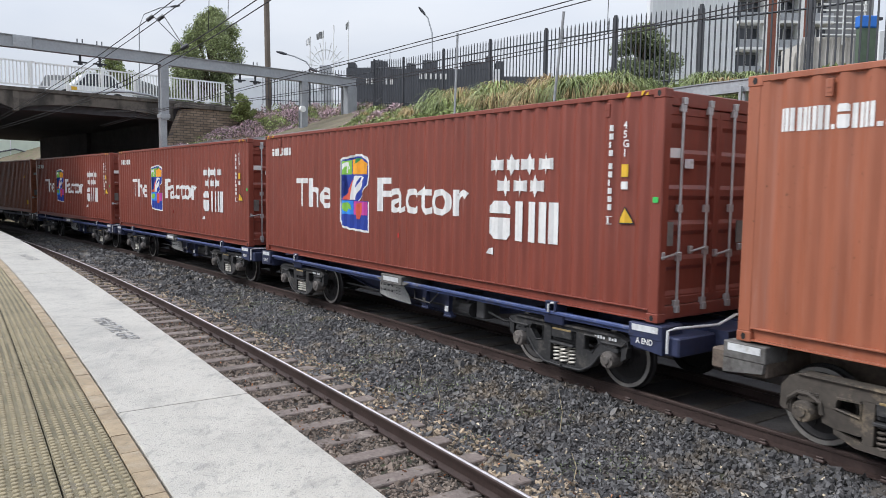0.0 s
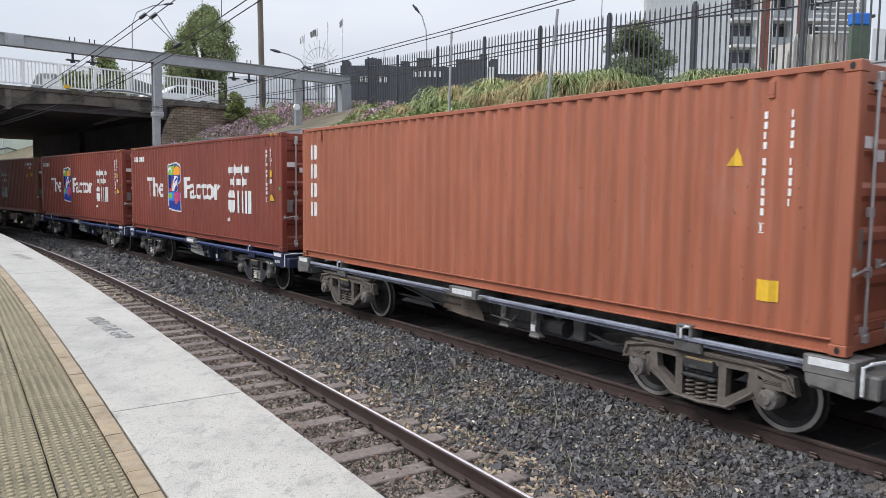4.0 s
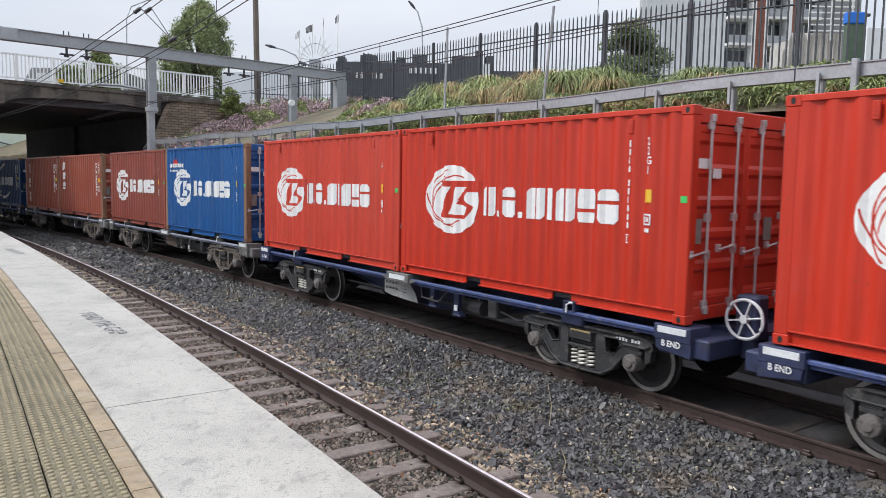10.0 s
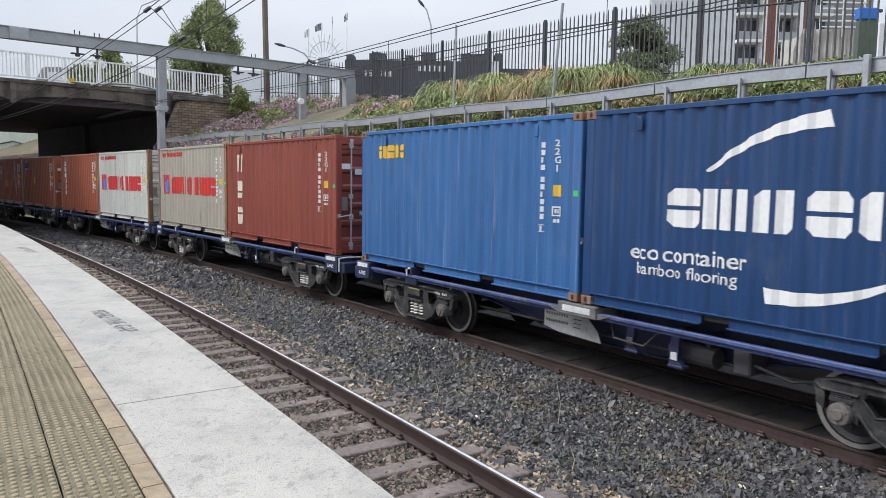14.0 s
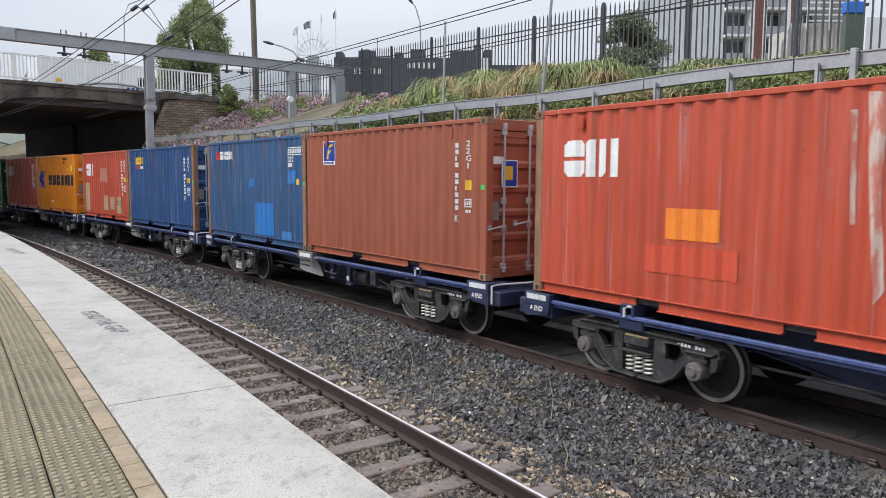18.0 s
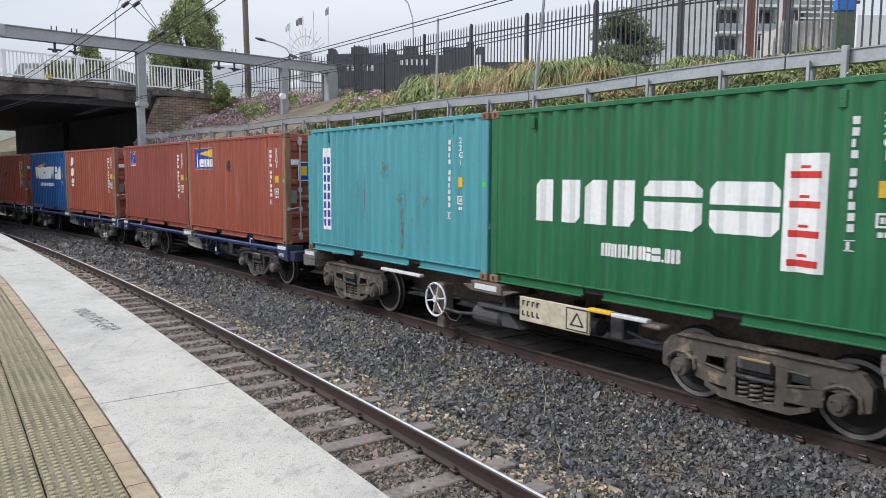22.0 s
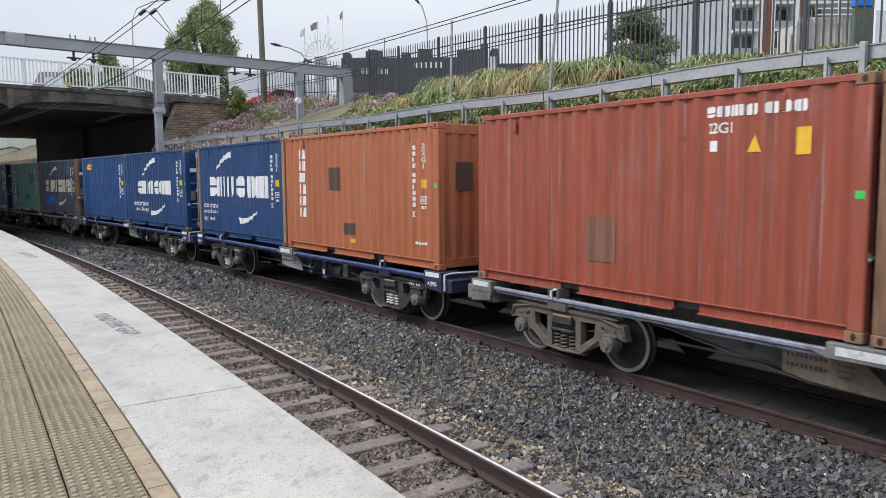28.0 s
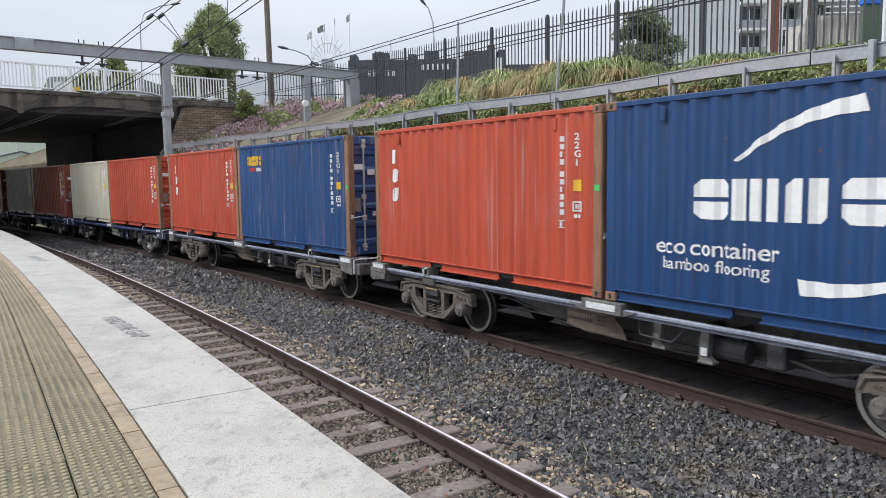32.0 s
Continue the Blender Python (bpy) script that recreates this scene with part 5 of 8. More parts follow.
def glyphs(code, x, z, w, h, stroke=0.24, slant=0.0):
    """A row of plain blocks the size of painted lettering, each cut by one narrow slit."""
    out = []
    adv = w / sum(0.5 if c in "l. " else 1.25 if c == "w" else 1.0 for c in code)
    for c in code:
        cw = adv * (0.5 if c in "l. " else 1.25 if c == "w" else 1.0)
        g = cw * 0.88
        q = min(g, h) * 0.16
        if c in "sxc":
            m = h * {"s": 0.62, "x": 0.36, "c": 0.5}[c]
            t = h * 0.055
            R = [[(0, q), (q, 0), (g - q, 0), (g, q), (g, m - t), (0, m - t)], [(0, m + t), (g, m + t), (g, h - q), (g - q, h), (q, h), (0, h - q)]]
        elif c == "o":
            a, b = g * 0.44, g * 0.56
            R = [[(0, q), (q, 0), (a, 0), (a, h), (q, h), (0, h - q)], [(b, 0), (g - q, 0), (g, q), (g, h - q), (g - q, h), (b, h)]]
        elif c in "nu":
            a, b = g * 0.42, g * 0.58
            R = [[(0, 0), (a, 0), (a, h), (q, h), (0, h - q)], [(b, 0), (g - q, 0), (g, q), (g, h), (b, h)]]
        elif c == "w":
            R = [rect(0, 0, g * 0.28, h), rect(g * 0.36, 0, g * 0.64, h), rect(g * 0.72, 0, g, h)]
        elif c == "l":
            R = [rect(0, 0, g * 0.8, h)]
        elif c == ".":
            R = [rect(0, 0, g * 0.7, h * 0.2)]
        else:
            R = []
        out += [[(x + px + slant * pz, z + pz) for px, pz in r] for r in R]
        x += cw
    return out


TEXT = {}


def words(body, x, z, w, h, bold=0.0, lines=1.0):
    """Readable words in the built-in font, fitted to the place w by h with its lower left at x, z."""
    key = (body, bold, lines)
    if key not in TEXT:
        cu = bpy.data.curves.new("words", "FONT")
        cu.body, cu.offset, cu.space_line, cu.resolution_u = body, bold, lines, 7
        ob = new("words", cu)
        me = bpy.data.meshes.new_from_object(ob.evaluated_get(bpy.context.evaluated_depsgraph_get()))
        TEXT[key] = [[tuple(me.vertices[i].co[:2]) for i in p.vertices] for p in me.polygons]
        bpy.data.objects.remove(ob)
    ps = TEXT[key]
    x0, x1 = min(p[0] for q in ps for p in q), max(p[0] for q in ps for p in q)
    z0, z1 = min(p[1] for q in ps for p in q), max(p[1] for q in ps for p in q)
    return [[(x + (px - x0) / (x1 - x0) * w, z + (pz - z0) / (z1 - z0) * h) for px, pz in q] for q in ps]


def mark_mesh(polys, length, lift=0.004):
    """A painted mark laid onto the corrugated side."""
    bm = NB()
    for p in polys:
        try:
            bm.faces.new([bm.verts.new((x - length / 2, 0, z)) for x, z in p])
        except ValueError:
            continue
    bmesh.ops.triangulate(bm, faces=[f for f in bm.faces if len(f.verts) > 4])
    xs = [v.co.x for v in bm.verts]
    for b in sheet_breaks(length):
        if min(xs) < b < max(xs):
            bmesh.ops.bisect_plane(bm, geom=bm.verts[:] + bm.edges[:] + bm.faces[:], plane_co=(b, 0, 0), plane_no=(1, 0, 0))
    for v in bm.verts:
        v.co.y = sheet_y(v.co.x, length) - lift
    bm.normal_update()
    for f in bm.faces:
        if f.normal.y > 0:
            f.normal_flip()
    return mesh_of(bm, M["decal_white"])


def flat_paint(name, c):
    if name not in M:
        M[name] = material(name, c, 0.6, vary=0.1, scale=6)
    return M[name]


WHITE, CREAM, YEL, GRN = M["decal_white"], M["decal_cream"], M["yellow"], M["green_seal"]
NAVY, ORANGE, REDP = flat_paint("paint_navy", (0.015, 0.045, 0.32)), flat_paint("paint_orange", (0.8, 0.22, 0.02)), flat_paint("paint_red", (0.55, 0.03, 0.025))
LIME, MAGENTA, SKYB, BROWNP = flat_paint("paint_lime", (0.22, 0.5, 0.06)), flat_paint("paint_magenta", (0.5, 0.05, 0.3)), flat_paint("paint_sky", (0.03, 0.24, 0.75)), flat_paint("paint_umber", (0.08, 0.05, 0.04))
PATCHB = overlay(flat_paint("paint_patch", (0.02, 0.17, 0.5)), (0.06, 0.2, 0.42), (4.0, 4.0, 2.0), 0.48, 0.6, 0.7)
OVERPAINT = overlay(overlay(flat_paint("paint_overpaint", (0.012, 0.12, 0.42)), (0.05, 0.17, 0.36), (3.0, 3.0, 3.0), 0.45, 0.6, 0.8), (0.2, 0.17, 0.13), (9.0, 9.0, 14.0), 0.6, 0.66, 0.8)
CHALK = overlay(flat_paint("paint_chalk", (0.55, 0.42, 0.37)), (0.52, 0.14, 0.09), (14.0, 14.0, 3.0), 0.46, 0.56, 0.9)
CINNA = flat_paint("paint_fresh_red", (0.56, 0.075, 0.035))
UMBER = overlay(flat_paint("paint_scrape", (0.10, 0.19, 0.17)), (0.08, 0.33, 0.36), (12.0, 12.0, 12.0), 0.45, 0.55, 0.9)
RUSTP = overlay(flat_paint("paint_rust", (0.22, 0.11, 0.06)), (0.08, 0.33, 0.36), (12.0, 12.0, 5.0), 0.42, 0.55, 0.9)
RUSTB = overlay(flat_paint("paint_rust_stain", (0.30, 0.14, 0.06)), (0.08, 0.09, 0.12), (10.0, 10.0, 18.0), 0.44, 0.54, 0.95)
FRUIT, LEAFP, BRICKP = flat_paint("paint_fruit", (0.85, 0.36, 0.02)), flat_paint("paint_leaf", (0.03, 0.22, 0.05)), flat_paint("paint_brick", (0.62, 0.09, 0.05))
BEIGE, TEALP, INK = flat_paint("paint_beige", (0.42, 0.30, 0.17)), flat_paint("paint_teal", (0.03, 0.23, 0.22)), flat_paint("paint_ink", (0.02, 0.02, 0.03))


def serial(x, z1, n=11, w=0.082, pitch=0.107):
    """An unreadable number as a column of plain bars, its last one framed."""
    out, z = [], z1
    for i in range(n):
        z -= pitch * (1.6 if i in (4, 10) else 1.0)
        t = pitch * 0.72
        if i == 10:
            out += [rect(x - 0.016, z - 0.016, x + w * 0.8, z - 0.006), rect(x - 0.016, z + t + 0.006, x + w * 0.8, z + t + 0.016)]
        out.append(rect(x, z, x + w * (0.34 if (i * 7 + n) % 4 == 1 else 0.62), z + t))
    return out


def id_marks(length, code="22G1", top=2.24, off=0.14):
    e = length + off
    return [("serial_number", WHITE, serial(e - 0.94, top)), ("size_code", WHITE, words("\n".join(code), e - 0.66, top - 0.45, 0.09, 0.45, 0.02, 0.9)),
            ("height_sticker", YEL, [rect(e - 0.67, top - 0.80, e - 0.55, top - 0.64)]), ("seal_sticker", GRN, [rect(length - 0.13, 1.45, length - 0.04, 1.53)]),
            ("approval_mark", WHITE, [rect(e - 0.68, 1.28, e - 0.55, 1.3), rect(e - 0.68, 1.16, e - 0.55, 1.18), rect(e - 0.68, 1.18, e - 0.66, 1.28), rect(e - 0.57, 1.18, e - 0.55, 1.28), rect(e - 0.645, 1.2, e - 0.62, 1.26), rect(e - 0.61, 1.2, e - 0.585, 1.26)]),
            ("weight_mark", WHITE, [rect(e - 0.66, 1.07, e - 0.62, 1.12), rect(e - 0.61, 1.07, e - 0.57, 1.12)])]


def seven_stars(x, z, w, h):
    out = []
    for i in range(4):
        out += star(x + w * (0.125 + 0.25 * i), z + h * 0.74, w * 0.115)
    for i in range(3):
        out += star(x + w * (0.26 + 0.24 * i), z + h * 0.24, w * 0.115)
    return out


def emblem_shape(x0, z0, x1, z1, g=0.0):
    """The emblem's silhouette: an upper and a lower block joined by a broad slope, with rounded corners."""
    w, h = x1 - x0, z1 - z0
    pts = [(0, 0.58), (0, 0.97), (0.05, 0.99), (0.55, 1.0), (0.62, 1.03), (0.8, 1.03), (0.94, 0.99), (1.0, 0.93), (1.0, 0.74), (0.96, 0.63), (0.68, 0.405), (1.0, 0.405), (1.0, 0.0), (0.3, 0.02), (0.08, 0.05), (0.0, 0.12), (0.0, 0.35), (0.1, 0.44), (0.3, 0.55), (0.36, 0.58)]
    cx, cz = (x0 + x1) / 2, (z0 + z1) / 2
    return [[(cx + (x0 + px * w - cx) * (1 + 2 * g / w), cz + (z0 + pz * h - cz) * (1 + 2 * g / h)) for px, pz in pts]]


def d_factor():
    x0, z0, x1, z1 = 3.95, 0.77, 5.06, 2.22
    w, h = x1 - x0, z1 - z0

    def q(*pts):
        return [(x0 + w * a, z0 + h * b) for a, b in pts]

    return [("slogan", WHITE, words("The", 1.73, 1.17, 1.80, 0.66, 0.02)), ("slogan", WHITE, words("Factor", 5.49, 1.17, 2.86, 0.66, 0.02)),
            ("emblem", WHITE, emblem_shape(x0, z0, x1, z1, 0.045)), ("emblem_blue", NAVY, emblem_shape(x0, z0, x1, z1)),
            ("emblem_lime", LIME, [q((0.02, 0.78), (0.45, 0.78), (0.45, 0.98), (0.02, 0.97))]), ("emblem_canopy", WHITE, [q((0.06, 0.87), (0.12, 0.85), (0.17, 0.89), (0.23, 0.9), (0.3, 0.89), (0.36, 0.85), (0.41, 0.86), (0.35, 0.94), (0.22, 0.96), (0.1, 0.93)), q((0.215, 0.8), (0.255, 0.8), (0.245, 0.9), (0.225, 0.9))]),
            ("emblem_orange", FRUIT, [q((0.46, 0.78), (0.97, 0.78), (0.98, 0.93), (0.85, 0.995), (0.46, 0.99))]), ("emblem_leaf", LEAFP, [q((0.5, 0.93), (0.62, 1.0), (0.78, 1.01), (0.66, 0.94))]),
            ("emblem_sail", WHITE, [q((0.5, 0.76), (0.78, 0.76), (0.92, 0.74), (0.56, 0.42), (0.36, 0.42), (0.42, 0.58))]), ("emblem_red", BRICKP, [q((0.1, 0.42), (0.40, 0.42), (0.47, 0.72), (0.4, 0.6), (0.32, 0.55))]),
            ("emblem_needle", NAVY, [q((0.58, 0.6), (0.64, 0.6), (0.78, 0.74), (0.73, 0.74))]), ("emblem_sky", SKYB, [q((0.02, 0.21), (0.48, 0.21), (0.48, 0.405), (0.03, 0.405))]),
            ("emblem_land", LIME, [q((0.08, 0.3), (0.16, 0.26), (0.22, 0.24), (0.32, 0.3), (0.44, 0.28), (0.42, 0.36), (0.28, 0.385), (0.12, 0.37))]), ("emblem_pink", MAGENTA, [q((0.49, 0.21), (0.99, 0.21), (0.99, 0.4), (0.49, 0.4))]),
            ("emblem_figure", BRICKP, [q((0.66, 0.15), (0.72, 0.15), (0.82, 0.3), (0.78, 0.38), (0.64, 0.37), (0.62, 0.28))]),
            ("star_emblem", WHITE, seven_stars(8.87, 1.54, 1.46, 0.64)), ("company_mark", WHITE, glyphs("slw", 8.9, 0.86, 1.62, 0.60, 0.3)),
            ("web_mark", WHITE, glyphs("slw.cow", 0.4, 2.38, 1.06, 0.18)), ("serial_number", WHITE, serial(11.34, 2.52)), ("spot_mark", REDP, [rect(6.18, 0.70, 6.27, 0.79)]), ("chip", WHITE, [[(8.86, 0.62), (8.98, 0.6), (8.98, 0.72), (8.9, 0.7)]]),
            ("size_code", WHITE, words("4\n5\nG\n1", 11.57, 2.08, 0.09, 0.45, 0.02, 0.9)), ("height_sticker", YEL, [rect(11.55, 1.82, 11.66, 1.98)]), ("approval_mark", WHITE, [rect(11.55, 1.66, 11.66, 1.76)]),
            ("warning_rim", INK, [[(11.51, 1.215), (11.76, 1.215), (11.635, 1.45)]]), ("warning_triangle", YEL, [[(11.535, 1.23), (11.735, 1.23), (11.635, 1.42)]]), ("seal_sticker", GRN, [rect(12.07, 1.5, 12.15, 1.57)]),
            ("hazard_stripes", YEL, [[(0.15 + 0.1 * i, 2.825), (0.2 + 0.1 * i, 2.825), (0.25 + 0.1 * i, 2.885), (0.2 + 0.1 * i, 2.885)] for i in range(4)] + [[(11.6 + 0.1 * i, 2.825), (11.65 + 0.1 * i, 2.825), (11.7 + 0.1 * i, 2.885), (11.65 + 0.1 * i, 2.885)] for i in range(4)])]


def d_web40():
    return [("web_mark", WHITE, glyphs("www.slw.cow", 0.39, 2.28, 1.5, 0.24)), ("serial_number", WHITE, serial(11.36, 2.5)), ("height_sticker", YEL, [rect(11.58, 1.8, 11.71, 1.98)])]


def d_orange40():
    return [("serial_number", WHITE, serial(11.2, 2.5)), ("serial_number", WHITE, serial(11.5, 2.5, 9)), ("warning_triangle", YEL, [[(10.8, 1.9), (11.0, 1.9), (10.9, 2.1)]]),
            ("company_mark", WHITE, [p for i in range(4) for p in glyphs("o", 0.42, 2.2 - 0.42 * i, 0.26, 0.32)]), ("height_sticker", YEL, [rect(11.2, 0.45, 11.45, 0.68)])]


def d_stars40():
    return [("star_emblem", WHITE, seven_stars(5.3, 1.56, 1.36, 0.6)), ("company_mark", WHITE, glyphs("slw", 5.33, 0.72, 1.36, 0.6, 0.3)), ("web_mark", WHITE, glyphs("wwl.wow", 0.36, 2.3, 0.95, 0.22)),
            ("number_mark", WHITE, glyphs("cos owo", 10.4, 2.48, 1.2, 0.14)), ("number_mark", WHITE, glyphs("sol", 10.9, 2.3, 0.45, 0.12)), ("warning_triangle", YEL, [[(10.5, 1.9), (10.72, 1.9), (10.61, 2.1)]]), ("height_sticker", YEL, [rect(11.3, 1.92, 11.48, 2.1)])]


def d_round(extra=False):
    cx, cz = 1.48, 1.37
    cut = [[(1.2, 1.58), (2.24, 1.58), (2.24, 1.68), (1.16, 1.68)], [(1.42, 1.58), (1.6, 1.58), (1.38, 1.12), (1.16, 1.12)], [(1.16, 1.06), (1.84, 1.06), (1.92, 1.12), (1.16, 1.12)], [(1.84, 1.12), (1.92, 1.12), (2.02, 1.26), (1.9, 1.26)],
           [(1.62, 1.3), (1.9, 1.26), (2.02, 1.26), (1.72, 1.42)], [(1.64, 1.36), (1.76, 1.36), (1.9, 1.5), (1.74, 1.5)], [(1.78, 1.5), (2.26, 1.5), (2.26, 1.58), (1.9, 1.58)]]
    arcs = ring_of(1.62, 1.40, 0.72, 0.5, 22, 110, 262, 0.965) + ring_of(1.72, 1.26, 0.82, 0.58, 22, 120, 240, 0.97) + ring_of(1.38, 1.56, 0.60, 0.62, 22, 165, 300, 0.965) + ring_of(1.56, 1.12, 0.6, 0.66, 20, 70, 170, 0.965)
    arcs = [a for a in arcs if all(((x - cx) / 0.71) ** 2 + ((z - cz) / 0.56) ** 2 < 1.0 for x, z in a)]
    out = [("round_emblem", WHITE, ring_of(cx, cz, 0.72, 0.57, 30)), ("emblem_stroke", REDP, arcs + cut),
           ("company_mark", WHITE, glyphs("n.s.", 2.28, 1.14, 0.96, 0.45, 0.22) + glyphs("ulnxs", 3.3, 1.14, 1.74, 0.45, 0.22))]
    if extra:
        out += [("sun_mark", REDP, [[(0.92 + 0.2 * math.cos(a), 2.08 + 0.18 * math.sin(a)) for a in (math.pi * k / 10 for k in range(11))]]), ("hire_mark", WHITE, glyphs("nolounoon", 0.45, 1.99, 1.08, 0.12)), ("hire_mark", WHITE, glyphs("conunlnon oonlo", 0.46, 1.86, 1.04, 0.06))]
    return out + id_marks(SHORT, off=0.0)


def swoosh(x0, z0, x1, z1, up):
    n, out = 14, []
    for i in range(n):
        a, b = i / n, (i + 1) / n
        def edge(k):
            c = 1 - (1 - k) ** 2.2 if up else k ** 2.2
            t = 0.16 * (k if up else 1 - k) ** 0.8 + 0.012
            return (x0 + (x1 - x0) * k, z0 + (z1 - z0 - 0.16) * c), (x0 + (x1 - x0) * k - 0.05, z0 + (z1 - z0 - 0.16) * c + t)
        (p, q), (r, t) = edge(a), edge(b)
        out.append([p, r, t, q])
    return out


def d_swoosh(large=False):
    c = WHITE
    if large:
        return [("company_mark", c, glyphs("cwn", 0.9, 1.14, 1.95, 0.56, 0.26) + glyphs("cow", 3.02, 1.14, 2.1, 0.56, 0.26)), ("swoosh", c, swoosh(1.5, 1.86, 2.7, 2.38, True)), ("swoosh", c, swoosh(3.1, 0.42, 4.37, 0.95, False)),
                ("slogan", c, words("eco container", 0.4, 0.80, 1.2, 0.15, 0.008)), ("slogan", c, words("bamboo flooring", 0.4, 0.60, 1.15, 0.15, 0.004)), ("slogan", c, words("light steel", 0.4, 0.40, 0.85, 0.15, 0.004))] + id_marks(SHORT)
    return [("company_mark", c, glyphs("cwn", 1.36, 1.13, 1.62, 0.46, 0.26) + glyphs("cow", 3.06, 1.13, 1.72, 0.46, 0.26)), ("swoosh", c, swoosh(1.92, 1.78, 3.3, 2.38, True)), ("swoosh", c, swoosh(2.68, 0.38, 4.12, 0.97, False)),
            ("slogan", c, words("eco container", 0.82, 0.70, 1.62, 0.18, 0.008)), ("slogan", c, words("bamboo flooring", 0.91, 0.47, 1.4, 0.19, 0.004))] + id_marks(SHORT)


def d_short(col=YEL, red=True):
    out = [("company_mark", col, glyphs("sococ", 0.61, 2.05, 0.98, 0.25, 0.28))]
    if red:
        out += [("company_strap", REDP, glyphs("xlox", 0.82, 1.9, 0.32, 0.1)), ("company_strap", WHITE, glyphs("cowonu", 1.18, 1.9, 0.36, 0.09))]
    return out + id_marks(SHORT)


def d_patched():
    return [("company_mark", REDP, glyphs("oc", 0.58, 2.1, 0.38, 0.22, 0.3)), ("company_mark", WHITE, glyphs("sococ", 0.98, 2.1, 0.9, 0.22, 0.28)),
            ("number_panel", WHITE, [rect(5.18, 2.3, 5.85, 2.32), rect(5.18, 2.14, 5.85, 2.16)] + glyphs("cos ooooo", 5.2, 2.18, 0.64, 0.1)), ("size_code", WHITE, words("22G1", 5.18, 1.99, 0.28, 0.12, 0.02)),
            ("approval_mark", WHITE, [rect(5.2, 1.87, 5.32, 1.96)]), ("repair_patch", PATCHB, [rect(2.93, 1.39, 3.18, 1.59)]), ("repair_patch", PATCHB, [rect(3.28, 0.2, 4.38, 1.0)]),
            ("repair_patch", PATCHB, [[(5.16, 1.47), (5.54, 1.5), (5.56, 1.8), (5.2, 1.78)]]), ("repair_patch", PATCHB, [rect(4.75, 0.16, 5.3, 0.36)]), ("height_sticker", YEL, [rect(5.56, 1.46, 5.68, 1.6)]), ("seal_sticker", GRN, [rect(5.95, 1.45, 6.03, 1.53)])]


def d_trio(patch=0):
    out = [("company_mark", WHITE, glyphs("cnl", 0.56, 1.66, 1.05, 0.49, 0.3))]
    if patch == 1:
        out += [("repair_patch", BEIGE, [rect(x, z, u, v)]) for x, z, u, v in ((0.42, 0.22, 0.92, 1.37), (2.98, 0.31, 3.48, 0.89), (3.81, 0.37, 4.32, 0.84), (4.59, 0.24, 5.18, 0.86))] + [("repair_patch", flat_paint("paint_rose", (0.5, 0.2, 0.13)), [rect(2.5, 1.43, 3.39, 1.96)])]
        out += [("patch_stain", BROWNP, [rect(4.68, 0.56, 5.1, 0.58), rect(4.68, 0.7, 5.1, 0.72), rect(4.68, 0.58, 4.7, 0.7), rect(5.08, 0.58, 5.1, 0.7)])]
    if patch == 2:
        out += [("repair_patch", ORANGE, [rect(2.29, 0.92, 3.05, 1.29)]), ("sticker", GRN, [rect(3.1, 0.66, 3.24, 0.74)]), ("repair_patch", CINNA, [rect(2.0, 0.5, 3.3, 0.84)]),
                ("worn_patch", CHALK, [[(4.56, 2.46), (4.74, 2.44), (4.72, 1.6), (4.8, 0.6), (4.72, 0.46), (4.66, 1.2)]]), ("worn_patch", CHALK, [[(4.42, 2.3), (4.47, 2.3), (4.5, 1.2), (4.46, 1.2)]])]
    if patch == 3:
        out += [("scuff", BROWNP, [[(2.16, 1.4), (2.6, 1.46), (3.02, 1.68), (2.7, 1.64), (2.3, 1.46)]])]
    return out + id_marks(SHORT)


def d_wedge():
    return [("emblem", NAVY, [[(0.42, 1.5), (0.72, 1.9), (1.02, 1.9), (0.74, 1.5), (1.02, 1.08), (0.72, 1.08)], [(0.92, 1.55), (1.14, 1.9), (1.4, 1.9), (1.2, 1.55)], [(0.92, 1.45), (1.2, 1.45), (1.4, 1.08), (1.14, 1.08)]]),
            ("company_mark", INK, glyphs("xonocl", 1.95, 1.22, 2.15, 0.46, 0.2) + glyphs("uuonu", 4.12, 1.22, 1.7, 0.46, 0.2)),
            ("number_mark", INK, glyphs("xwo ooo", 4.3, 2.36, 0.9, 0.1)), ("size_code", INK, words("22G1", 4.4, 2.2, 0.26, 0.11, 0.02)), ("warning_triangle", YEL, [[(4.85, 1.88), (5.07, 1.88), (4.96, 2.08)]]), ("height_sticker", flat_paint("paint_lemon", (0.8, 0.6, 0.05)), [rect(5.4, 1.84, 5.58, 2.12)]), ("plate", WHITE, [rect(2.4, 0.4, 2.55, 0.5)])]


def d_script():
    return [("company_mark", WHITE, glyphs("unsc", 0.98, 1.0, 3.7, 0.58, 0.24)), ("web_mark", WHITE, glyphs("www.uosc.not", 2.2, 0.6, 1.3, 0.17)), ("script_panel", WHITE, [rect(4.62, 0.66, 5.04, 1.87)])] + \
           [("script_bar", REDP, [rect(4.68, 1.62 - 0.3 * i, 4.99, 1.69 - 0.3 * i), rect(4.76, 1.72 - 0.3 * i, 4.88, 1.75 - 0.3 * i)]) for i in range(4)] + id_marks(SHORT)


def d_slant():
    return [("company_mark", WHITE, glyphs("nlu", 0.86, 1.37, 1.5, 0.56, 0.26, 0.12) + glyphs("couucu", 2.16, 1.37, 3.0, 0.56, 0.26, 0.12)), ("swoosh", ORANGE, [[(1.52, 1.86), (1.55, 2.0), (2.86, 2.12), (1.9, 1.9)]]), ("web_mark", WHITE, glyphs("www.nlouonon.cow", 1.82, 1.05, 2.2, 0.15))] + id_marks(SHORT, off=0.0)


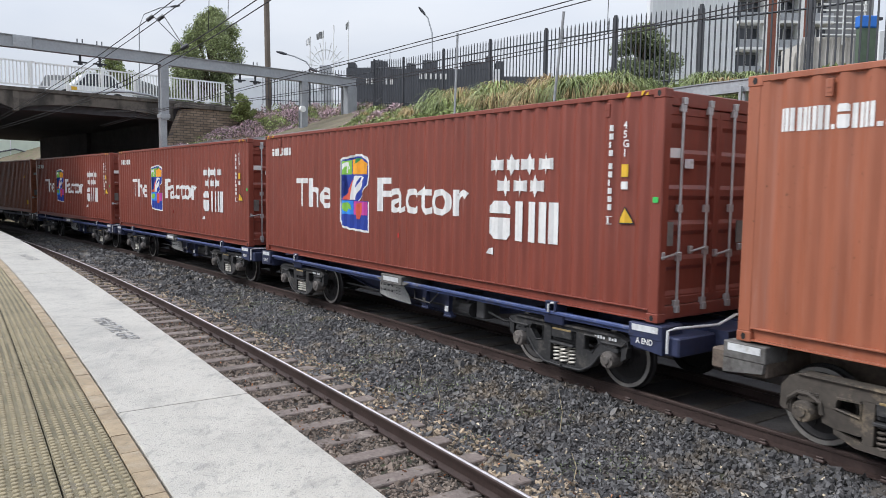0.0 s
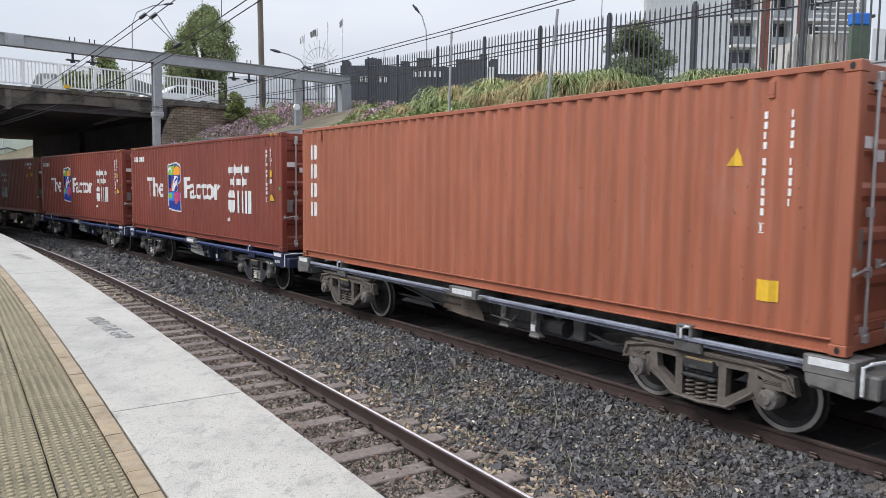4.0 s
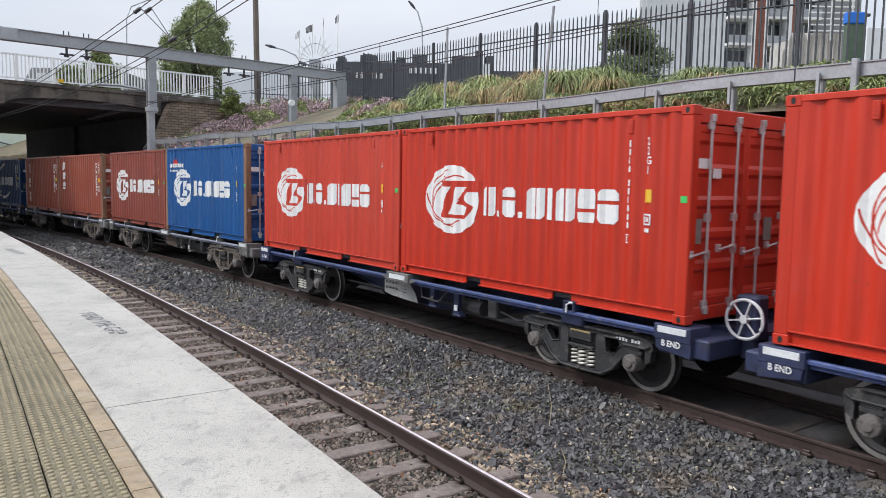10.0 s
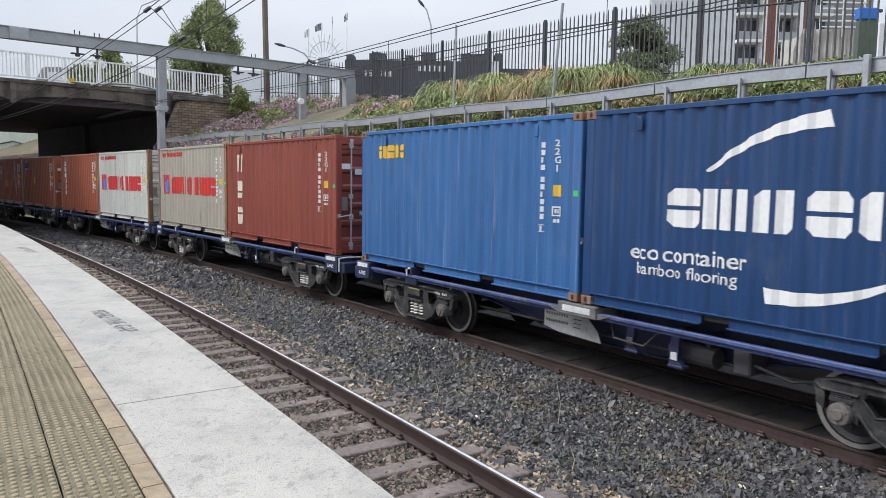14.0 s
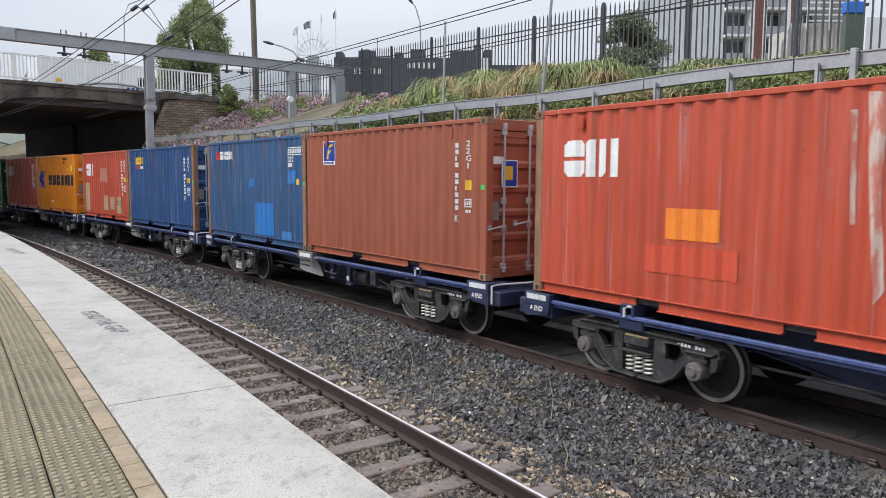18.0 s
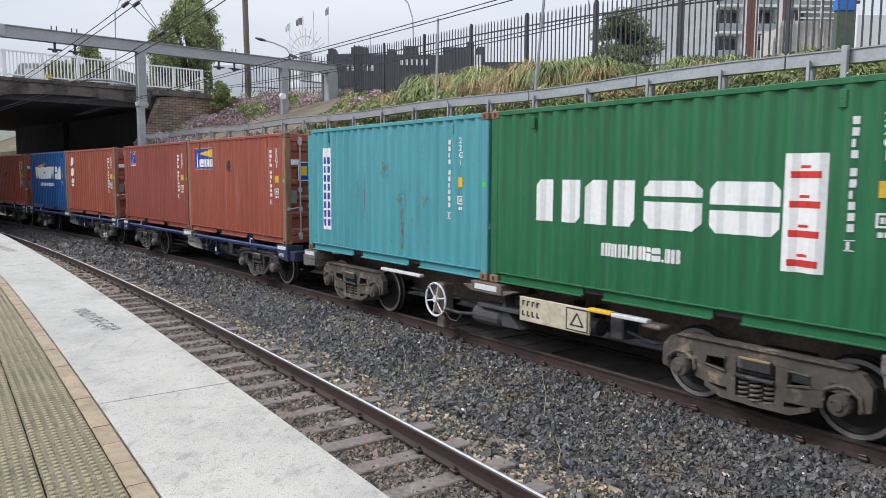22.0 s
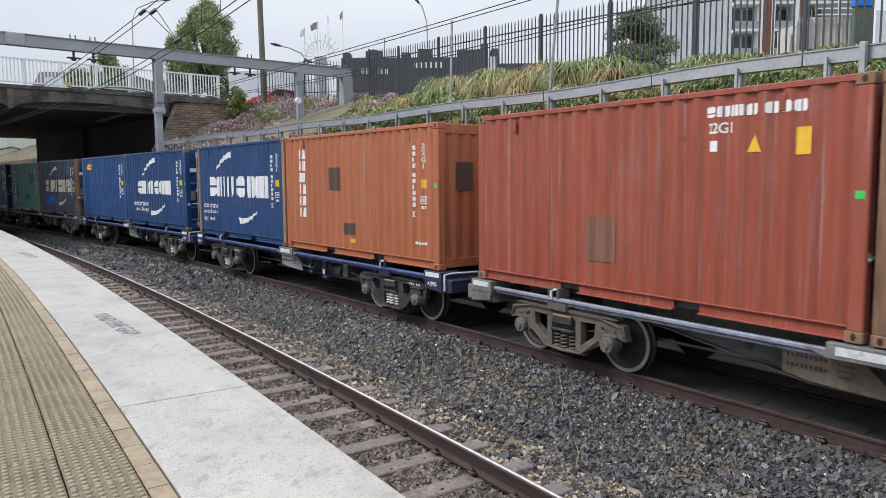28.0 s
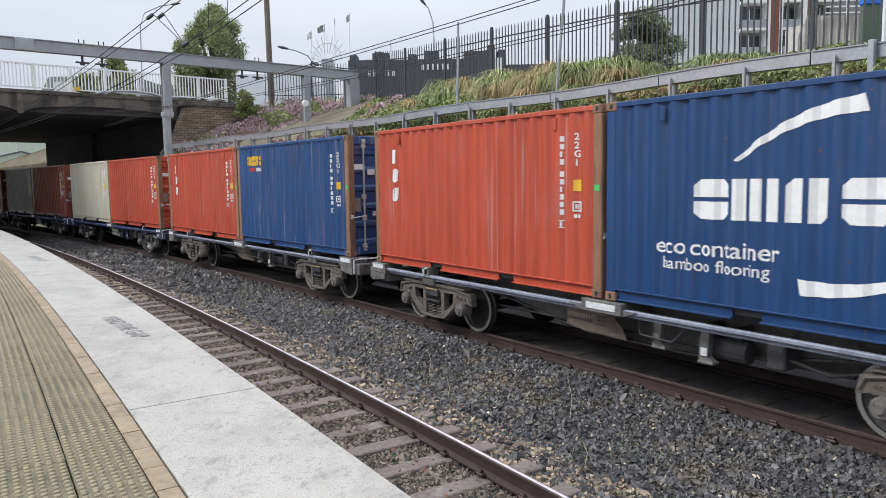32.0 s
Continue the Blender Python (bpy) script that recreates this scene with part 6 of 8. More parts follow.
def column(code, x, z1, w, h, gap, mat=None):
    return ("company_mark", mat or WHITE, [p for i, c in enumerate(code) for p in glyphs(c, x, z1 - h - i * (h + gap), w * 1.16, h, 0.2, 0.08)])


def d_three():
    return [column("uox", 0.54, 2.3, 0.3, 0.34, 0.1)] + id_marks(SHORT)


def d_caps():
    return [column("uxs", 0.62, 2.26, 0.4, 0.46, 0.24, CREAM)] + id_marks(SHORT)


def d_stack():
    return [column("nolnon", 0.62, 2.29, 0.34, 0.215, 0.05)] + id_marks(SHORT)


def d_stack2():
    return d_stack() + [("repair_patch", BROWNP, [rect(2.03, 1.38, 2.53, 1.86)]), ("repair_patch", BROWNP, [rect(2.73, 0.46, 3.11, 0.7)]), ("height_sticker", YEL, [rect(3.0, 0.3, 3.13, 0.38)]), ("small_mark", WHITE, glyphs("ooooo", 5.3, 0.42, 0.4, 0.05))]


def d_small():
    return [column("lon", 0.6, 2.2, 0.22, 0.26, 0.1)] + id_marks(SHORT)


def d_redword():
    return [("emblem", REDP, [rect(0.5, 1.08, 1.08, 1.7)]), ("emblem_blue", SKYB, [[(0.56, 1.66), (0.68, 1.66), (0.79, 1.44), (0.9, 1.66), (1.02, 1.66), (0.86, 1.32), (0.86, 1.12), (0.72, 1.12), (0.72, 1.32)]]),
            ("company_mark", REDP, glyphs("unno wlnc", 1.35, 1.1, 3.95, 0.54, 0.26)), ("web_mark", REDP, glyphs("www.uonow.cow", 0.45, 2.3, 1.9, 0.13))] + id_marks(SHORT)


def d_sign(patch=False):
    x, z = 0.78, 1.92
    out = [("sign_rim", WHITE, [rect(x - 0.02, z - 0.02, x + 0.42, z + 0.47)]), ("sign_plate", NAVY, [rect(x, z + 0.06, x + 0.4, z + 0.45)]),
           ("sign_wave", YEL, [[(x + 0.06, z + 0.1), (x + 0.12, z + 0.1), (x + 0.16, z + 0.36), (x + 0.36, z + 0.42), (x + 0.34, z + 0.36), (x + 0.21, z + 0.32), (x + 0.1, z + 0.28)], [(x + 0.13, z + 0.16), (x + 0.18, z + 0.23), (x + 0.32, z + 0.29), (x + 0.29, z + 0.23)]]), ("sign_bar", NAVY, [rect(x + 0.02 + 0.05 * i, z, x + 0.06 + 0.05 * i, z + 0.04) for i in range(7)])]
    if patch:
        out += [("repair_patch", FRUIT, [[(2.3, 1.15), (2.5, 1.15), (2.52, 1.5), (2.36, 1.55), (2.3, 1.5)]]), ("sign_bar", BROWNP, [[(2.38, 1.25), (2.42, 1.25), (2.43, 1.42), (2.37, 1.42)]])]
    return out + id_marks(SHORT)


def d_light():
    return [("sign_plate", NAVY, [rect(0.54, 1.76, 1.83, 2.36)]), ("sign_rim", YEL, [rect(0.54, 2.34, 1.83, 2.36), rect(0.54, 1.76, 1.83, 1.78)]), ("sign_beam", YEL, [[(0.8, 2.2), (1.78, 2.08), (1.78, 2.32)]]), ("sign_tower", WHITE, [[(0.6, 1.82), (0.8, 1.82), (0.76, 2.22), (0.66, 2.22)]]),
            ("company_mark", WHITE, glyphs("oxnoon", 0.84, 1.83, 0.95, 0.22, 0.24)), ("round_patch", INK, ring_of(2.87, 1.84, 0.12, 0.17, 16))] + id_marks(SHORT)


def d_upright(patch=True):
    x = 0.62
    out = [("sign_plate", WHITE, [rect(x, 0.48, x + 0.42, 2.18)]), ("company_mark", NAVY, [p for i in range(8) for p in glyphs("o" if i % 2 else "n", x + 0.09, 0.56 + 0.185 * i, 0.26, 0.14)])]
    if patch:
        out += [("repair_patch", TEALP, [rect(a, b, c, d)]) for a, b, c, d in ((1.17, 0.8, 1.56, 1.45), (3.99, 1.5, 4.78, 1.99), (3.19, 0.62, 3.94, 0.9))]
    else:
        out += [("scrape", UMBER, [[(3.5, 1.2), (3.66, 1.36), (3.8, 1.2), (3.68, 1.04)]]), ("scrape", UMBER, [[(4.2, 1.3), (4.34, 1.36), (4.46, 1.24), (4.34, 1.06)]]), ("stain", UMBER, [[(2.98, 1.6), (3.2, 1.58), (3.18, 1.9), (3.02, 1.88)]]),
                ("scrape", RUSTP, [rect(2.0, 1.2, 2.06, 1.5), rect(2.3, 0.8, 2.34, 1.7), rect(3.62, 0.3, 3.66, 1.04), rect(1.84, 0.9, 1.87, 1.3)])]
    return out + id_marks(SHORT, off=-0.1)


def d_number():
    return [("number_mark", WHITE, glyphs("xnwu ooo", 4.23, 2.28, 1.2, 0.12)), ("size_code", WHITE, words("22G1", 4.26, 2.1, 0.3, 0.12, 0.02)), ("approval_mark", WHITE, [rect(4.28, 1.9, 4.4, 2.02)]), ("warning_triangle", YEL, [[(4.74, 1.88), (4.94, 1.88), (4.84, 2.08)]]),
            ("height_sticker", YEL, [rect(5.3, 1.84, 5.48, 2.12)]), ("seal_sticker", GRN, [rect(5.93, 1.4, 6.02, 1.48)]), ("repair_patch", flat_paint("paint_dull", (0.2, 0.09, 0.06)), [rect(2.4, 0.5, 2.9, 1.1)])]


def d_faded():
    out = [("company_mark", CREAM, glyphs("cwn", 1.06, 1.07, 2.02, 0.59, 0.26) + glyphs("cow", 3.17, 1.07, 2.08, 0.59, 0.26)), ("swoosh", CREAM, swoosh(1.76, 1.78, 3.06, 2.3, True)), ("swoosh", CREAM, swoosh(3.14, 0.42, 4.42, 0.95, False)), ("stain", RUSTB, [rect(4.75, 1.3, 5.1, 1.36), rect(4.3, 1.5, 4.42, 1.56), rect(4.6, 0.5, 5.2, 0.62), rect(3.1, 0.72, 3.7, 0.78), rect(4.6, 1.1, 4.64, 1.5)])]
    out += [("repair_patch", OVERPAINT, [rect(*r)]) for r in ((0.66, 0.97, 1.0, 1.13), (1.01, 0.5, 2.09, 0.86), (2.11, 0.55, 2.56, 0.87), (2.4, 1.04, 2.65, 1.2))]
    return out + id_marks(SHORT)


def d_plain():
    return id_marks(SHORT)


def d_repaired():
    return id_marks(SHORT) + [("repair_patch", flat_paint("paint_peach", (0.5, 0.2, 0.1)), [rect(2.2, 0.75, 2.75, 1.2)]), ("repair_patch", flat_paint("paint_peach", (0.5, 0.2, 0.1)), [rect(2.8, 0.6, 3.3, 1.0)])]


# paint colours by kind: colour, wear
PAINT = {"oxide": ((0.250, 0.062, 0.042), 0.0), "amber": ((0.40, 0.135, 0.075), 0.05), "scarlet": ((0.57, 0.036, 0.014), 0.0), "scarlet_old": ((0.58, 0.055, 0.03), 0.025), "cobalt": ((0.008, 0.088, 0.29), 0.05),
         "brown": ((0.27, 0.066, 0.045), 0.02), "rust_brown": ((0.33, 0.078, 0.046), 0.11), "navy": ((0.016, 0.058, 0.17), 0.05), "azure": ((0.045, 0.15, 0.37), 0.06), "marine": ((0.018, 0.072, 0.215), 0.09),
         "beige": ((0.42, 0.39, 0.32), 0.06), "white": ((0.62, 0.62, 0.57), 0.10), "terracotta": ((0.36, 0.105, 0.058), 0.03), "cinnabar": ((0.52, 0.082, 0.04), 0.06), "marigold": ((0.78, 0.25, 0.012), 0.0),
         "green": ((0.022, 0.15, 0.058), 0.03), "turquoise": ((0.085, 0.33, 0.375), 0.05), "jade": ((0.15, 0.37, 0.325), 0.13), "slate": ((0.065, 0.09, 0.135), 0.12), "ochre": ((0.43, 0.14, 0.062), 0.06),
         "ocean": ((0.03, 0.095, 0.225), 0.12), "cream": ((0.60, 0.56, 0.44), 0.06)}
for k, (c, wr) in PAINT.items():
    PAINT[k] = paint("paint_" + k, c, wr)
SAY = {"oxide": "brown-red", "amber": "faded orange-brown", "scarlet": "bright red", "scarlet_old": "faded scuffed red", "cobalt": "bright blue", "brown": "brown-red", "rust_brown": "rust-stained brown", "navy": "dark navy blue",
       "azure": "faded light blue", "marine": "deep blue", "beige": "dirty beige", "white": "rust-streaked white", "terracotta": "terracotta", "cinnabar": "weathered red", "marigold": "bright orange", "green": "dark green",
       "turquoise": "turquoise", "jade": "patched pale green", "slate": "rusty grey-blue", "ochre": "patched orange", "ocean": "rust-streaked blue", "cream": "cream"}
MARKS = {}
M["rusty_post"] = material("rusty_post", (0.23, 0.125, 0.075), 0.85, vary=0.35, scale=8, second=(0.12, 0.07, 0.045), streak=True)
POSTS = {k: M["rusty_post"] for k in ("azure", "navy", "marine", "ocean", "slate", "rust_brown", "white", "beige", "turquoise", "jade", "green", "cobalt", "cinnabar", "terracotta")}


def container(length, colour, marks, what):
    """A shipping container with posts, rails, castings, doors and painted marks; it stands on z = 0."""
    S, p, e = SHAPES[length], PAINT[colour], length / 2
    h = HIGH if length == LEN else LOW
    size = "forty-foot" if length == LEN else "twenty-foot"
    c = empty("shipping_container", "%s steel %s container %s" % (SAY[colour], size, what), "container", "containers on the train")
    flip = pose(0, 0, 0, 0, 0, 180)
    dressed("side_wall", S["side"], p, c)
    dressed("side_wall", S["side"], p, c, flip)
    dressed("top_rail", S["top"], p, c)
    dressed("top_rail", S["top"], p, c, flip)
    dressed("bottom_rail", S["low"], p, c)
    dressed("bottom_rail", S["low"], p, c, flip)
    dressed("roof", S["roof"], p, c)
    dressed("floor", S["floor"], M["under_black"], c)
    dressed("end_wall", S["end"], p, c)
    dressed("door_header", S["header"], p, c)
    dressed("door_sill", S["sill"], p, c)
    for x in (-1, 1):
        for y in (-1, 1):
            dressed("corner_post", S["post"], POSTS.get(colour, p) if len(marks) % 2 else p, c, Matrix.Translation((x * (e - 0.08), y * (CW - 0.08), 0)))
            for z in (0.059, h - 0.059):
                k = dressed("corner_casting", CASTING, POSTS.get(colour, p), c, Matrix.Translation((x * (e - 0.085), y * (CW - 0.08), z)))
                if y < 0:
                    dressed("casting_hole", HOLE, M["black"], k, Matrix.Translation((0, -0.0825, 0)))
    for y in () if marks == "stack2" else (-1, 1):
        d = dressed("door", S["door"], p, c, Matrix.Translation((e - 0.055, y * 0.572, 0.21)))
        for k in (-0.26, 0.3) if y < 0 else (-0.3, 0.26):
            dressed("lock_rod", S["rod"], M["chrome"], d, Matrix.Translation((0, k, -0.13)))
        dressed("door_handle", HANDLE, M["chrome"], d, Matrix.Translation((0, 0.3 if y < 0 else 0.26, 0.68)))
        dressed("door_handle", HANDLE, M["chrome"], d, Matrix.Translation((0, -0.26 if y < 0 else -0.3, 0.62)))
        dressed("door_plate", DOORPLATE, M["plate_grey"], d, Matrix.Translation((0.002, -0.42 if y < 0 else 0.0, 0.75)))
        if y < 0:
            dressed("door_mark", DOORMARK, WHITE, d, Matrix.Translation((0.004, -0.36, h * 0.66)))
            dressed("door_label", DOORLABEL, M["plate_white"], d, Matrix.Translation((0.004, -0.05, h * 0.62)))
            for z in (0.2, 0.85, 1.5, 2.1):
                dressed("hinge", HINGE, p, d, Matrix.Translation((0.02, -0.57, z)))
    if marks == "stack2":
        dressed("front_wall", FRONT, p, c, Matrix.Translation((e - 0.02, 0, 0)))
        dressed("repair_patch", make_plain(0.0, -0.82, 1.4, 0.006, -0.44, 1.9), BROWNP, c, Matrix.Translation((e - 0.015, 0, 0)))
        dressed("repair_patch", make_plain(0.0, -0.1, 0.2, 0.006, 0.35, 0.6), M["slate_wall"], c, Matrix.Translation((e - 0.015, 0, 0)))
    if marks in ("sign", "sign_y", "light"):
        for nm, me, mt in DOORSIGN:
            dressed(nm, me, mt, c, Matrix.Translation((e - 0.03, -0.7, h * 0.66)))
    for x in (e - 0.9, 0.9 - e):
        dressed("vent", VENT, p, c, Matrix.Translation((x, -SKIN + 0.012, h - 0.36)))
    key = (marks, length)
    if key not in MARKS:
        MARKS[key] = [(nm, mt, mark_mesh(ps, length, 0.007 + 0.0005 * i)) for i, (nm, mt, ps) in enumerate(DESIGN[marks]())]
    for nm, mt, me in MARKS[key]:
        dressed(nm, me, p if nm == "emblem_stroke" else mt, c)
    return c


M["number_grey"] = material("number_grey", (0.38, 0.38, 0.37), 0.6, 0.0, vary=0.25, scale=7, second=(0.24, 0.235, 0.22), spot=-0.03)
M["plate_grey"] = material("plate_grey", (0.22, 0.22, 0.21), 0.6, 0.2, vary=0.2)
DOORSIGN = [("door_sign_rim", make_plain(0.0, -0.17, -0.22, 0.01, 0.17, 0.22), WHITE), ("door_sign", make_plain(0.01, -0.15, -0.2, 0.013, 0.15, 0.2), NAVY),
            ("door_sign_wave", mesh_of(plate(NB(), [(0, 0)] and [(0.013, -0.1), (0.016, -0.1), (0.016, 0.12), (0.013, 0.12)], -0.1, 0.06), YEL), YEL)]
vt = box(NB(), -0.038, -0.03, 0.06, 0.038, 0.0, 0.24, 0.008)
for k in range(2):
    box(vt, -0.025, -0.034, 0.1 + 0.05 * k, 0.025, -0.028, 0.115 + 0.05 * k)
VENT = mesh_of(vt, M["black"])
fw, ys = NB(), [-1.11 + 0.0694 * k for k in range(33)]
for a in range(32):
    x0, x1 = [(-0.045 if (k // 2) % 2 else 0.0) for k in (a, a + 1)]
    fw.faces.new([fw.verts.new(v) for v in ((x0, ys[a], 0.14), (x1, ys[a + 1], 0.14), (x1, ys[a + 1], LOW - 0.1), (x0, ys[a], LOW - 0.1))])
FRONT = mesh_of(fw, M["black"])
DOORPLATE = make_plain(0.0, -0.09, 0.0, 0.012, 0.09, 0.3)
DOORMARK = mesh_of(plate(NB(), [(0.0, -0.06), (0.004, -0.06), (0.004, 0.06), (0.0, 0.06)], -0.13, 0.13), WHITE)
DOORLABEL = mesh_of(plate(NB(), [(0.0, -0.07), (0.004, -0.07), (0.004, 0.05), (0.0, 0.05)], -0.09, 0.09), WHITE)
DESIGN = {"factor": d_factor, "web": d_web40, "orange": d_orange40, "stars": d_stars40, "round": d_round, "swoosh": d_swoosh, "swoosh3": lambda: d_swoosh(True), "round_b": lambda: d_round(True), "sign_y": lambda: d_sign(True), "short": d_short, "short2": lambda: d_short(YEL, False), "patched": d_patched,
          "trio": d_trio, "trio1": lambda: d_trio(1), "trio2": lambda: d_trio(2), "trio3": lambda: d_trio(3), "wedge": d_wedge, "script": d_script, "slant": d_slant, "three": d_three, "caps": d_caps, "stack": d_stack,
          "stack2": d_stack2, "small": d_small, "redword": d_redword, "sign": d_sign, "light": d_light, "upright": d_upright, "upright2": lambda: d_upright(False), "number": d_number, "faded": d_faded, "plain": d_plain, "repaired": d_repaired}


# ---- wagon parts, in the wagon's space: x forwards, z over the rail ----
def outline_plate(pieces, y0, y1):
    bm = NB()
    for o in pieces:
        plate(bm, o, y0, y1)
    return bm


def mirror(o):
    return [(-x, z) for x, z in o][::-1]


def frame_pieces(kind=0):
    """Half of a cast side frame, as (x, z) outlines, and its mirror half. kind: 0 with two windows, 1 arched bar frame, 2 deep old casting."""
    if kind == 1:
        half = [[(0.0, 0.64), (0.0, 0.78), (0.72, 0.78), (1.12, 0.70), (1.16, 0.50), (0.98, 0.54), (0.70, 0.66)], [(0.24, 0.18), (0.24, 0.66), (0.34, 0.66), (0.34, 0.18)], [(0.34, 0.18), (0.34, 0.31), (0.60, 0.48), (0.62, 0.66), (0.72, 0.66), (0.76, 0.42)],
                [(0.0, 0.15), (0.0, 0.22), (0.36, 0.22), (0.42, 0.18)]]
    elif kind == 2:
        half = [[(0.0, 0.66), (0.0, 0.81), (0.9, 0.80), (1.1, 0.76), (1.2, 0.64), (1.2, 0.40), (1.08, 0.36), (1.08, 0.50), (1.0, 0.56), (0.82, 0.56), (0.74, 0.50), (0.62, 0.50), (0.60, 0.64), (0.34, 0.66)], [(0.23, 0.24), (0.23, 0.67), (0.35, 0.67), (0.35, 0.46), (0.33, 0.24)],
                [(0.34, 0.30), (0.34, 0.46), (0.62, 0.51), (0.74, 0.51), (0.74, 0.34), (0.6, 0.31)], [(0.0, 0.16), (0.0, 0.22), (0.42, 0.25), (0.62, 0.32), (0.62, 0.26), (0.4, 0.17)]]
    else:
        half = [[(0.0, 0.69), (0.0, 0.76), (0.5, 0.76), (1.0, 0.75), (1.16, 0.71), (1.18, 0.62), (0.72, 0.61), (0.66, 0.69), (0.40, 0.69)], [(0.25, 0.18), (0.25, 0.70), (0.40, 0.70), (0.40, 0.46), (0.37, 0.18)],
                [(0.37, 0.17), (0.56, 0.25), (0.72, 0.45), (0.74, 0.63), (0.655, 0.695), (0.69, 0.60), (0.56, 0.45), (0.44, 0.46), (0.38, 0.47)], [(0.0, 0.13), (0.0, 0.19), (0.30, 0.20), (0.42, 0.19), (0.38, 0.14)], [(1.06, 0.42), (1.06, 0.63), (1.16, 0.64), (1.14, 0.48)]]
    if kind != 2:
        half = half + [[(0.72, 0.34), (0.72, 0.60), (0.78, 0.60), (0.78, 0.36)]]
    return half + [mirror(o) for o in half]


def make_frame(kind):
    bm = outline_plate(frame_pieces(kind), -1.13, -1.02)
    top = {0: 0.755, 1: 0.775, 2: 0.805}[kind]
    plate(bm, [(-1.02, top - 0.012), (1.02, top - 0.012), (0.95, top + 0.012), (-0.95, top + 0.012)], -1.165, -0.99)
    for sx in (-1, 1):
        if kind == 0:
            tube(bm, [(sx * a, -1.135, b) for a, b in ((0.41, 0.68), (0.64, 0.685), (0.68, 0.60), (0.55, 0.455), (0.43, 0.475), (0.41, 0.68))], 0.014, 5)
            tube(bm, [(sx * a, -1.14, b) for a, b in ((0.02, 0.155), (0.36, 0.165), (0.56, 0.27), (0.71, 0.45))], 0.02, 6)
            tube(bm, [(sx * a, -1.14, b) for a, b in ((0.72, 0.63), (1.08, 0.635), (1.14, 0.68))], 0.018, 6)
        elif kind == 1:
            tube(bm, [(sx * a, -1.14, b) for a, b in ((0.0, 0.75), (0.7, 0.75), (1.06, 0.68), (1.12, 0.56))], 0.022, 6)
            tube(bm, [(sx * a, -1.14, b) for a, b in ((0.0, 0.18), (0.36, 0.2), (0.68, 0.44))], 0.02, 6)
        else:
            tube(bm, [(sx * a, -1.135, b) for a, b in ((0.36, 0.64), (0.59, 0.63), (0.61, 0.52), (0.36, 0.48), (0.36, 0.64))], 0.018, 5)
            tube(bm, [(sx * a, -1.14, b) for a, b in ((0.74, 0.42), (0.76, 0.54), (0.88, 0.6), (1.0, 0.6), (1.1, 0.52), (1.12, 0.4))], 0.026, 6)
        box(bm, sx * 0.89 - 0.12, -1.14, 0.52, sx * 0.89 + 0.12, -0.98, 0.58, 0.01)
        for k in range(3):
            box(bm, sx * 0.89 - 0.10, -1.145, 0.585 + 0.018 * k, sx * 0.89 + 0.10, -1.10, 0.595 + 0.018 * k)
    return mesh_of(bm, M["bogie_iron"])


def make_spring(cx, cy):
    """One coil spring of the nest."""
    pts = [(cx + 0.062 * math.cos(a), cy + 0.062 * math.sin(a), 0.19 + 0.27 * a / (10 * math.pi)) for a in (math.pi / 4 * k for k in range(41))]
    return mesh_of(tube(NB(), pts, 0.0175, 5), M["spring"])


def lathe(bm, prof, y_of=1, n=28):
    """A turned shape about the y axis; prof gives (radius, y)."""
    rings = [[bm.verts.new((r * math.cos(2 * math.pi * k / n), y * y_of, r * math.sin(2 * math.pi * k / n))) for k in range(n)] for r, y in prof]
    for a, b in zip(rings, rings[1:]):
        for k in range(n):
            bm.faces.new((a[k], a[(k + 1) % n], b[(k + 1) % n], b[k]))
    return bm


def make_wheels():
    bm = NB()
    for sd in (-1, 1):
        lathe(bm, [(0.05, 0.86), (0.12, 0.86), (0.13, 0.80), (0.30, 0.775), (0.355, 0.80), (0.36, 0.82), (0.42, 0.82), (0.425, 0.76), (0.45, 0.74), (0.45, 0.715), (0.35, 0.715), (0.34, 0.74), (0.12, 0.74)], sd)
        for k in range(6):
            a = math.pi * k / 3
            lathe_c = (0.22 * math.cos(a), 0.22 * math.sin(a))
            tube(bm, [(lathe_c[0], sd * 0.775, lathe_c[1]), (lathe_c[0], sd * 0.797, lathe_c[1])], 0.03, 8)
    tube(bm, [(0, -0.9, 0), (0, 0.9, 0)], 0.08, 12)
    return mesh_of(bm, M["wheel_steel"])


def make_rims():
    bm = NB()
    lathe(bm, [(0.366, 0.8215), (0.416, 0.8215)], -1)
    return mesh_of(bm, M["tread"])


def make_bearing():
    bm = NB()
    lathe(bm, [(0.0001, -1.235), (0.05, -1.235), (0.06, -1.215), (0.105, -1.21), (0.115, -1.19), (0.115, -1.0)], 1, 16)
    for k in range(3):
        a = 2 * math.pi * k / 3 + 0.5
        tube(bm, [(0.08 * math.cos(a), -1.225, 0.08 * math.sin(a)), (0.08 * math.cos(a), -1.2, 0.08 * math.sin(a))], 0.018, 6)
    return mesh_of(bm, M["bogie_iron"])


def make_bolster():
    bm = box(NB(), -0.22, -1.12, 0.50, 0.22, 1.12, 0.66, 0.015)
    box(bm, -0.30, -0.96, 0.66, 0.30, 0.96, 0.70, 0.015)
    for sy in (-1, 1):
        a, b = sorted((sy * 1.18, sy * 1.1))
        box(bm, -0.20, a, 0.56, 0.20, b, 0.69, 0.012)
        box(bm, -0.23, a, 0.455, 0.23, b, 0.495, 0.01)
    for sx in (-1, 1):
        tube(bm, [(sx * 0.35, -0.7, 0.35), (sx * 0.35, 0.7, 0.35)], 0.05, 8)
        tube(bm, [(sx * 0.46, -0.72, 0.34), (sx * 0.46, -0.72, 0.52)], 0.03, 6)
    return mesh_of(bm, M["bogie_iron"])


